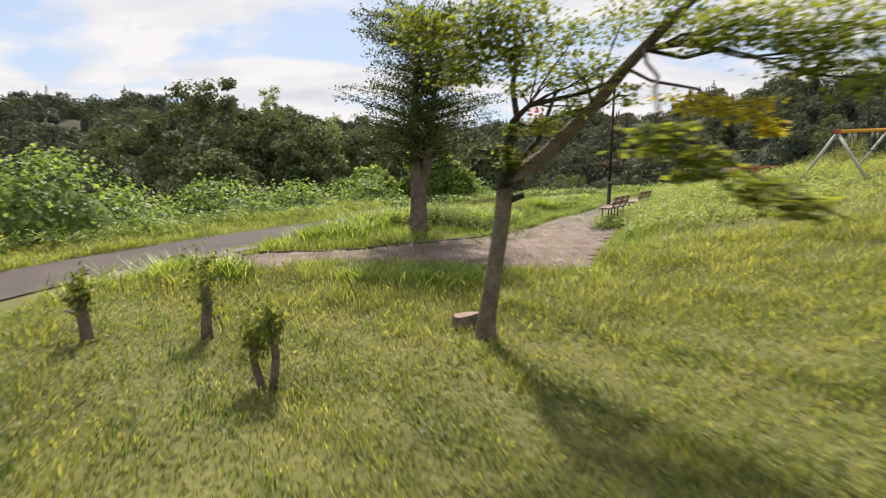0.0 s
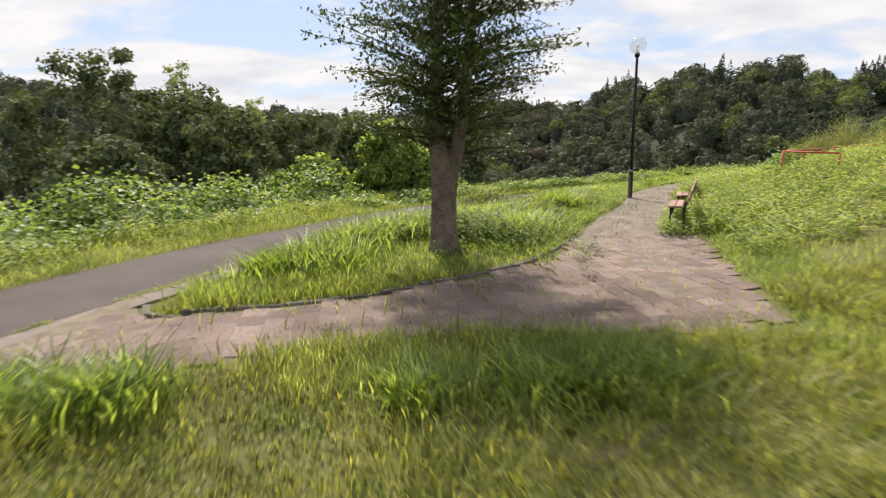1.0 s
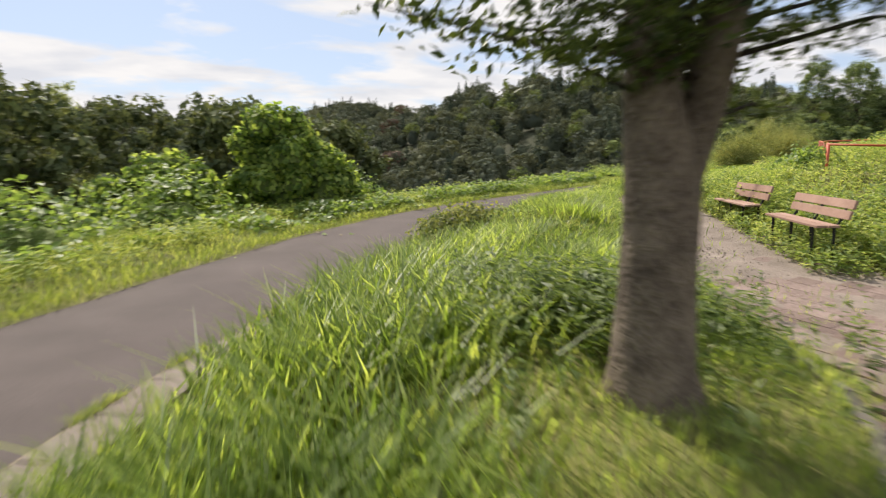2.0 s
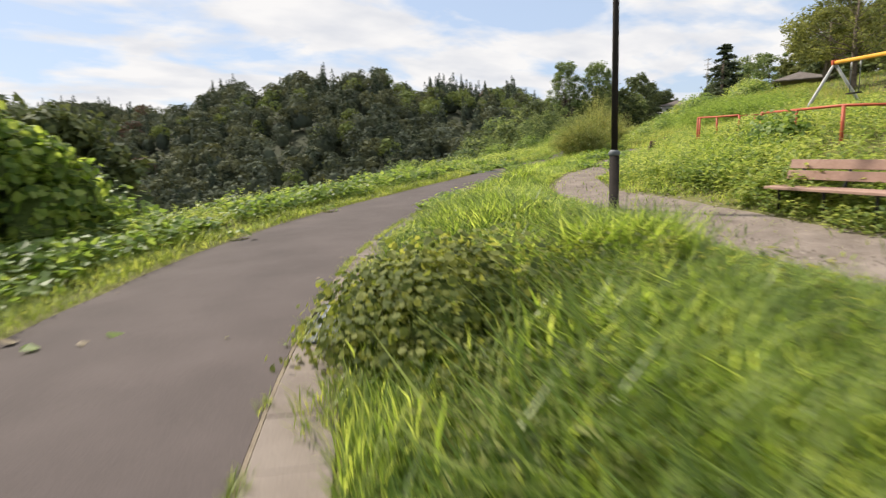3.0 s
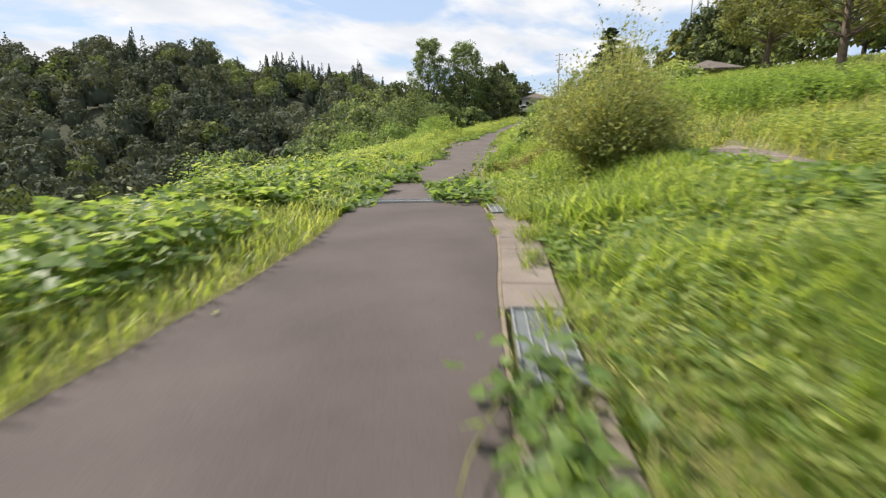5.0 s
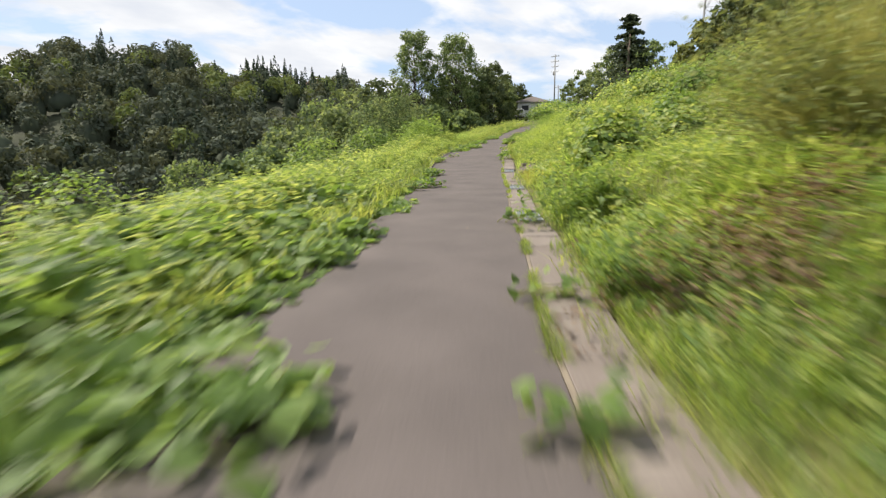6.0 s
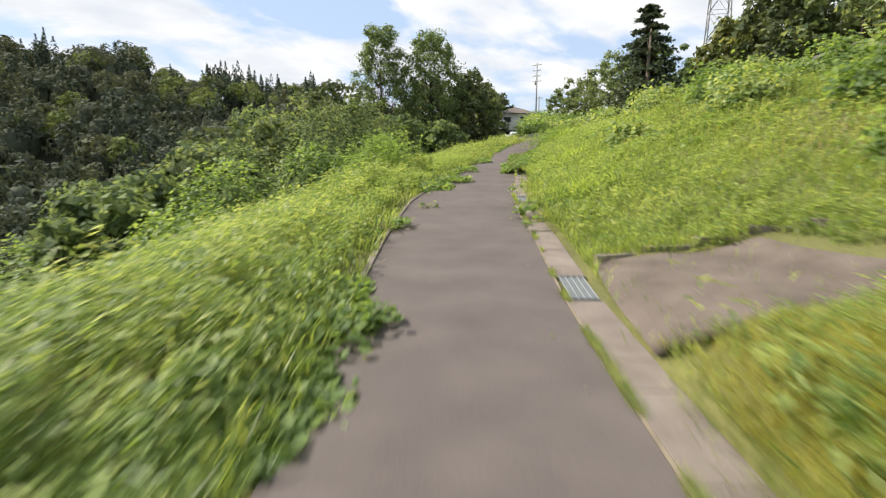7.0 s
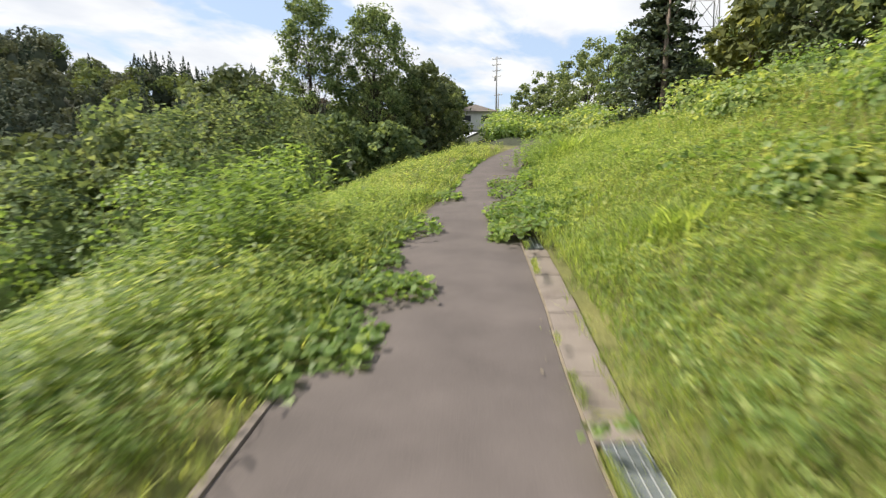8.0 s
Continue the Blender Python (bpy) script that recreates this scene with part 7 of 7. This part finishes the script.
tall_weed_clump(58.5, 51.7, 60, 0.9, 0.6, 0.16, "leafy weeds closing in on the far path")
tall_weed_clump(61.2, 52.6, 60, 1.0, 0.6, 0.16, "leafy weeds closing in on the far path")
tall_weed_clump(64.0, 53.3, 60, 1.0, 0.6, 0.16, "leafy weeds closing in on the far path")
for x, y, r, h in ((24.8, 25.2, 1.0, 0.9), (27.3, 27.2, 1.1, 1.05), (29.3, 26.6, 1.1, 1.05), (31, 29.6, 1.2, 1.15), (33.2, 31.0, 1.2, 1.2), (35.3, 32.8, 1.2, 1.2), (33.6, 28.6, 1.1, 1.1)):
    tall_weed_clump(x, y, 230, h, r, 0.17, "tall upright green weeds standing before the pavilion")


def straw_bush(x, y, tall, reach, n, m, label):
    """A wispy yellow-green bush: a fountain of thin stems with tiny leaves."""
    z = on_land(x, y)
    ob = thing("wispy_bush", pose(x, y, z), label, "shrub", "wispy bushes")
    a, r = RNG.uniform(0, 6.28, n), RNG.uniform(0, 1, n) ** 0.6
    foot = np.stack([x + 0.3 * r * np.cos(a), y + 0.3 * r * np.sin(a), np.full(n, z - 0.05)], 1)
    h = tall * (1.0 - 0.42 * r) * RNG.uniform(0.45, 1.12, n)
    tip = foot + np.stack([np.cos(a) * r * reach, np.sin(a) * r * reach, h], 1) + RNG.normal(0, 0.12, (n, 3))
    mid = foot * 0.5 + tip * 0.5 + np.stack([0 * a, 0 * a, 0.28 * h], 1)
    side = unit(np.cross(tip - foot, RNG.normal(size=(n, 3)))) * 0.006
    v = np.stack([foot - side, foot + side, mid - side, mid + side, tip], 1)
    tagged(child(soup("stem_mass", v.reshape(-1, 3), (np.arange(n)[:, None, None] * 5 + np.array([(0, 1, 2), (1, 3, 2), (2, 3, 4)])).reshape(-1, 3), "straw"), ob), kind="stuff")
    i, t = RNG.integers(0, n, m), RNG.uniform(0.3, 1.05, m)[:, None]
    p = (1 - t) ** 2 * foot[i] + 2 * t * (1 - t) * mid[i] + t * t * tip[i] + RNG.normal(0, 0.06, (m, 3))
    tagged(child(soup("leaves", *leaf_arrays(p, RNG.normal(0, 1, p.shape) + (0, 0, 0.4), 0.085 * RNG.uniform(0.5, 1.2, m), DIAMOND), "straw_leaf"), ob), kind="stuff")


M["straw_leaf"] = material("dull_yellow_green_leaves", (0.12, 0.155, 0.05), (0.33, 0.37, 0.14), 1.0, 0.7, 0.0, 9.0, leafy=0.4, by_piece=0.4)
straw_bush(15.9, 28.0, 1.95, 1.15, 1500, 15000, "bushy yellow-green shrub of thin arching stems")
straw_bush(21.5, 30.8, 2.3, 1.4, 1000, 6500, "large wispy shrub of yellow-green arching stems on the slope")
straw_bush(17.6, 28.4, 3.0, 0.9, 300, 3400, "tall sparse wispy shrub with thin bare stems")


def flowers():
    x, y = along(90, (-5, 14), (14, 31), 0.9, 3.5)
    p = np.stack([x, y, grid(GZ, x, y) + RNG.uniform(0.15, 0.4, len(x))], 1)
    v, f = leaf_arrays(p, RNG.normal(0, 0.4, p.shape) + (0, 0, 1), np.full(len(x), 0.017), ROUND)
    tagged(soup("yellow_flowers", v, f, "yellow"), "small yellow flower heads in the verge", "flowers", kind="stuff")


M["yellow"] = material("yellow_petals", (0.6, 0.42, 0.03), (0.8, 0.6, 0.06), 9.0, 0.7, 0.0)
flowers()


def litter():
    """Dead leaves and twigs on the asphalt."""
    for k in range(70):
        i = random.Random(300 + k).randrange(index_near(-6, 12.5), index_near(56, 53))
        rnd = random.Random(500 + k)
        t = rnd.choice((-1, 1)) * (1 - abs(rnd.gauss(0, 0.22)))
        t = max(-0.98, min(0.98, t))
        off = t * (EDGE_R[i] if t > 0 else EDGE_L[i])
        p = beside(WALK, np.full(len(WALK), off))[i]
        ob = tagged(soup("fallen_leaf", *leaf_arrays(np.array([(p[0], p[1], WALK[i, 2] + 0.026)]), np.array([(rnd.uniform(-0.3, 0.3), rnd.uniform(-0.3, 0.3), 1)]), np.array([rnd.uniform(0.028, 0.05)]), ROUND), "dead_leaf" if k % 3 else "weed"), "curled dead leaf lying on the asphalt", "leaf", "fallen leaves")
    # a few broad green leaves torn from the vines
    for k, (x, y) in enumerate(((-4.17, 17.32), (-3.92, 17.15), (-3.63, 17.27), (-4.4, 17.6))):
        z = WALK[index_near(x, y), 2] + 0.035
        tagged(soup("fallen_leaf", *leaf_arrays(np.array([(x, y, z)]), np.array([(0.25, -0.15, 1.0)]), np.array([0.13]), ROUND), "dead_leaf" if k % 2 else "weed"), "broad wilted vine leaf lying on the asphalt", "leaf", "fallen leaves")
    x, y = 34.5, 45.2
    ob = thing("fallen_twig", pose(x, y, 0.36, 0, 0, 58), "thin dry twig lying on the asphalt edge", "twig")
    bm = bmesh.new(); tube(bm, [(-0.5, 0, 0.0), (0, 0.05, 0.02), (0.5, 0.0, 0.01)], [0.006, 0.008, 0.004], 5); part("twig", bm, "bark_dark", ob)


M["dead_leaf"] = material("dead_leaf", (0.143, 0.111, 0.065), (0.273, 0.234, 0.169), 9.0, 0.8, 0.0)
litter()


def bare_patch():
    sheet("bare_patch", [(-1.75, 2.2), (-1.4, 2.75), (-0.9, 2.8)], [(-1.6, 2.0), (-1.2, 2.1), (-0.75, 2.55)], "joint", 0.012, "bare dark soil patch in the lawn", "ground", 4)


bare_patch()


# rough grass on the plateau behind the swings
x, y = strewn(52000, 8, 62, 2, 40)
d = grid(GB, x, y)
keep = (d > 7) & (RNG.uniform(0, 1, len(x)) < 0.8)
pale = (np.hypot(x - 13, y - 18) < 7) | (RNG.uniform(0, 1, len(x)) < 0.2)
for q, mat, label in ((keep & pale, "grass_dry", "rough pale grass on the plateau behind the swings"), (keep & ~pale, "weed_fine", "rough green grass on the plateau under the cherry trees")):
    grass("plateau_grass", label, x[q], y[q], lambda a, b: (0.18 + 0.2 * patches(a, b, 2.5, 3)) * RNG.uniform(0.6, 1.3, len(a)), 0.05, mat, 0.6, fine=False)
# tall weeds beside the later path, and hedges far down it
leafy_weeds("tall_bank_weeds", "tall bright leafy weeds leaning towards the path", 1500, (36.5, 45), (47, 50), -1.2, -6, 0.5, 0.85, 0.16, "weed", seed=13, leaves=15, thresh=0.25)
leafy_weeds("tall_bank_weeds", "tall yellow-green weeds on the left bank", 2000, (20, 35), (36, 44.6), -1.2, -6, 0.4, 0.75, 0.15, "weed", seed=17, leaves=13, thresh=0.3)
for k, (x, y, rx, ry, h) in enumerate(((84, 56.0, 4, 1.6, 1.0), (92, 57.5, 4, 2, 1.3), (101, 60, 5, 2, 1.5), (110, 66, 5, 2.2, 1.6), (84, 63, 4, 1.6, 0.9), (95, 67.5, 5, 2, 1.2), (106, 72, 5, 2, 1.4), (118, 77, 5, 2, 1.4), (76, 51.5, 3.5, 2, 1.0), (128, 80, 6, 2.5, 2.2), (80.5, 58.6, 2.6, 2.2, 0.8), (79.5, 61.5, 2.6, 1.8, 0.7), (83, 55.5, 3, 1.8, 0.9), (86.5, 60.5, 3.5, 2.5, 1.2))):
    thicket("roadside_hedge", "overgrown green hedge along the far path", x, y, rx, ry, h, 1500, 0.3, "kudzu" if k % 2 else "weed", seed=260 + k, lumps=5, group="hedges along the far path")


def gravel_stones():
    """Loose stones lying on the gravel walk, thicker in streaks."""
    x, y = strewn(60000, -1.5, 21, 7.5, 28.5)
    k = inside(x, y, GRAVEL) & (patches(x, y, 0.5, 3) > 0.36) & (y > 8.5)
    x, y = x[k][:12000], y[k][:12000]
    n = len(x)
    r = RNG.uniform(0.007, 0.024, n)
    a = RNG.uniform(0, 6.28, n)[:, None] + np.arange(4) * 1.57 + RNG.uniform(-0.4, 0.4, (n, 4))
    z = grid(GZ, x, y) + 0.016
    ring = np.stack([x[:, None] + r[:, None] * np.cos(a), y[:, None] + r[:, None] * np.sin(a), np.repeat(z[:, None], 4, 1)], -1)
    top = np.stack([x + r * 0.3 * RNG.normal(size=n), y + r * 0.3 * RNG.normal(size=n), z + r * RNG.uniform(0.5, 0.9, n) + 0.008], -1)[:, None]
    v = np.concatenate([ring, top], 1).reshape(-1, 3)
    f = (np.arange(n)[:, None, None] * 5 + np.array([(0, 1, 4), (1, 2, 4), (2, 3, 4), (3, 0, 4)])).reshape(-1, 3)
    tagged(soup("gravel_stones", v, f, "stone"), "loose grey-brown stones on the gravel walk", "gravel", kind="stuff")


M["stone"] = material("loose_stone", (0.15, 0.125, 0.10), (0.36, 0.31, 0.26), 3.0, 0.95, 0.3, 30.0, by_piece=0.5)
gravel_stones()
# weeds that have crept into the walk and the court
for name, ring, n in (("walk_weeds", GRAVEL, 9000), ("court_weeds", COURT, 2600)):
    x, y = strewn(n * 3, *((-1.5, 21, 7.5, 28.5) if n > 5000 else (-7.4, 1.5, 1.0, 8.0)))
    rim = np.sqrt(((np.stack([x, y], 1)[:, None] - GRAVEL_RIM[::3]) ** 2).sum(-1).min(1))
    k = inside(x, y, ring) & (grid(GM, x, y) > 2.0) & (((rim < 0.35) & (patches(x, y, 0.3, 2) > 0.4)) | (patches(x, y, 0.22, 5) > 0.82))
    x, y = x[k], y[k]
    tagged(soup(name, *blade_arrays(x, y, grid(GZ, x, y) + 0.01, RNG.uniform(0.02, 0.09, len(x)), 0.012, 0.9), "grass"), "short grass creeping into the paving", "grass", kind="stuff")


# ---- paving stones of the court ----
def pavers():
    """Worn slabs in rows with grown-over long joints and tight cross joints."""
    court = bpy.data.objects["court_bed"]
    bm = bmesh.new()
    box(bm, pose(0, 0, 0), 0.290, 0.298, 0.05, 0.002)
    me = bpy.data.meshes.new("paving_stone"); bm.to_mesh(me); bm.free(); me.materials.append(M["paver"])
    rnd = random.Random(12)
    yaw = 13.0
    c, s = math.cos(radians(yaw)), math.sin(radians(yaw))

    def slope(x, y):
        q = grid(GZ, np.array([x - 0.15, x + 0.15, x, x]), np.array([y, y, y - 0.15, y + 0.15]))
        return float(q[1] - q[0]) / 0.3, float(q[3] - q[2]) / 0.3

    spots = np.array([(c * i * 0.3 - s * (j + 0.5 * (i % 2)) * 0.3, 3.0 + s * i * 0.3 + c * (j + 0.5 * (i % 2)) * 0.3) for i in range(-40, 22) for j in range(-8, 42)])
    paved = lambda dx, dy: inside(spots[:, 0] + dx, spots[:, 1] + dy, COURT) | inside(spots[:, 0] + dx, spots[:, 1] + dy, GRAVEL)
    whole = paved(0.17, 0) & paved(-0.17, 0) & paved(0, 0.17) & paved(0, -0.17)
    keep = inside(spots[:, 0], spots[:, 1], COURT) & whole | (whole & (spots[:, 1] < 9.0 + 3.0 * patches(spots[:, 0], spots[:, 1], 0.6, 2)))
    spots = spots[keep & (grid(GM, spots[:, 0], spots[:, 1]) > 1.75)]
    spots = spots[np.argsort(np.hypot(spots[:, 0] + 2.5, spots[:, 1] - 4.5))]
    z = grid(GZ, spots[:, 0], spots[:, 1])
    for (x, y), h in list(zip(spots, z))[:300]:
        ob = new("paving_stone", me)
        ob.parent = court
        gx, gy = slope(x, y)
        lie = Vector((0, 0, 1)).rotation_difference(Vector((-gx, -gy, 1))).to_matrix().to_4x4()
        ob.matrix_world = pose(x, y, h + rnd.uniform(-0.002, 0.002)) @ lie @ pose(0, 0, 0, rnd.uniform(-0.4, 0.4), rnd.uniform(-0.4, 0.4), yaw + rnd.uniform(-0.7, 0.7))
    # grass rooted in the long joints
    n = 9000
    i, t = RNG.integers(-40, 22, n) + 0.5, RNG.uniform(-3, 12, n)
    x, y = c * i * 0.3 - s * t + RNG.normal(0, 0.012, n), 3.0 + s * i * 0.3 + c * t
    k = (inside(x, y, COURT) | (inside(x, y, GRAVEL) & (y < 12))) & (patches(x, y, 0.28, 3) > 0.6) & (grid(GM, x, y) > 1.9)
    x, y = x[k], y[k]
    tagged(soup("joint_grass", *blade_arrays(x, y, grid(GZ, x, y) + 0.015, RNG.uniform(0.015, 0.06, len(x)), 0.009, 0.9), "grass_dry"), "short dry grass in the paving joints", "grass", kind="stuff")


pavers()
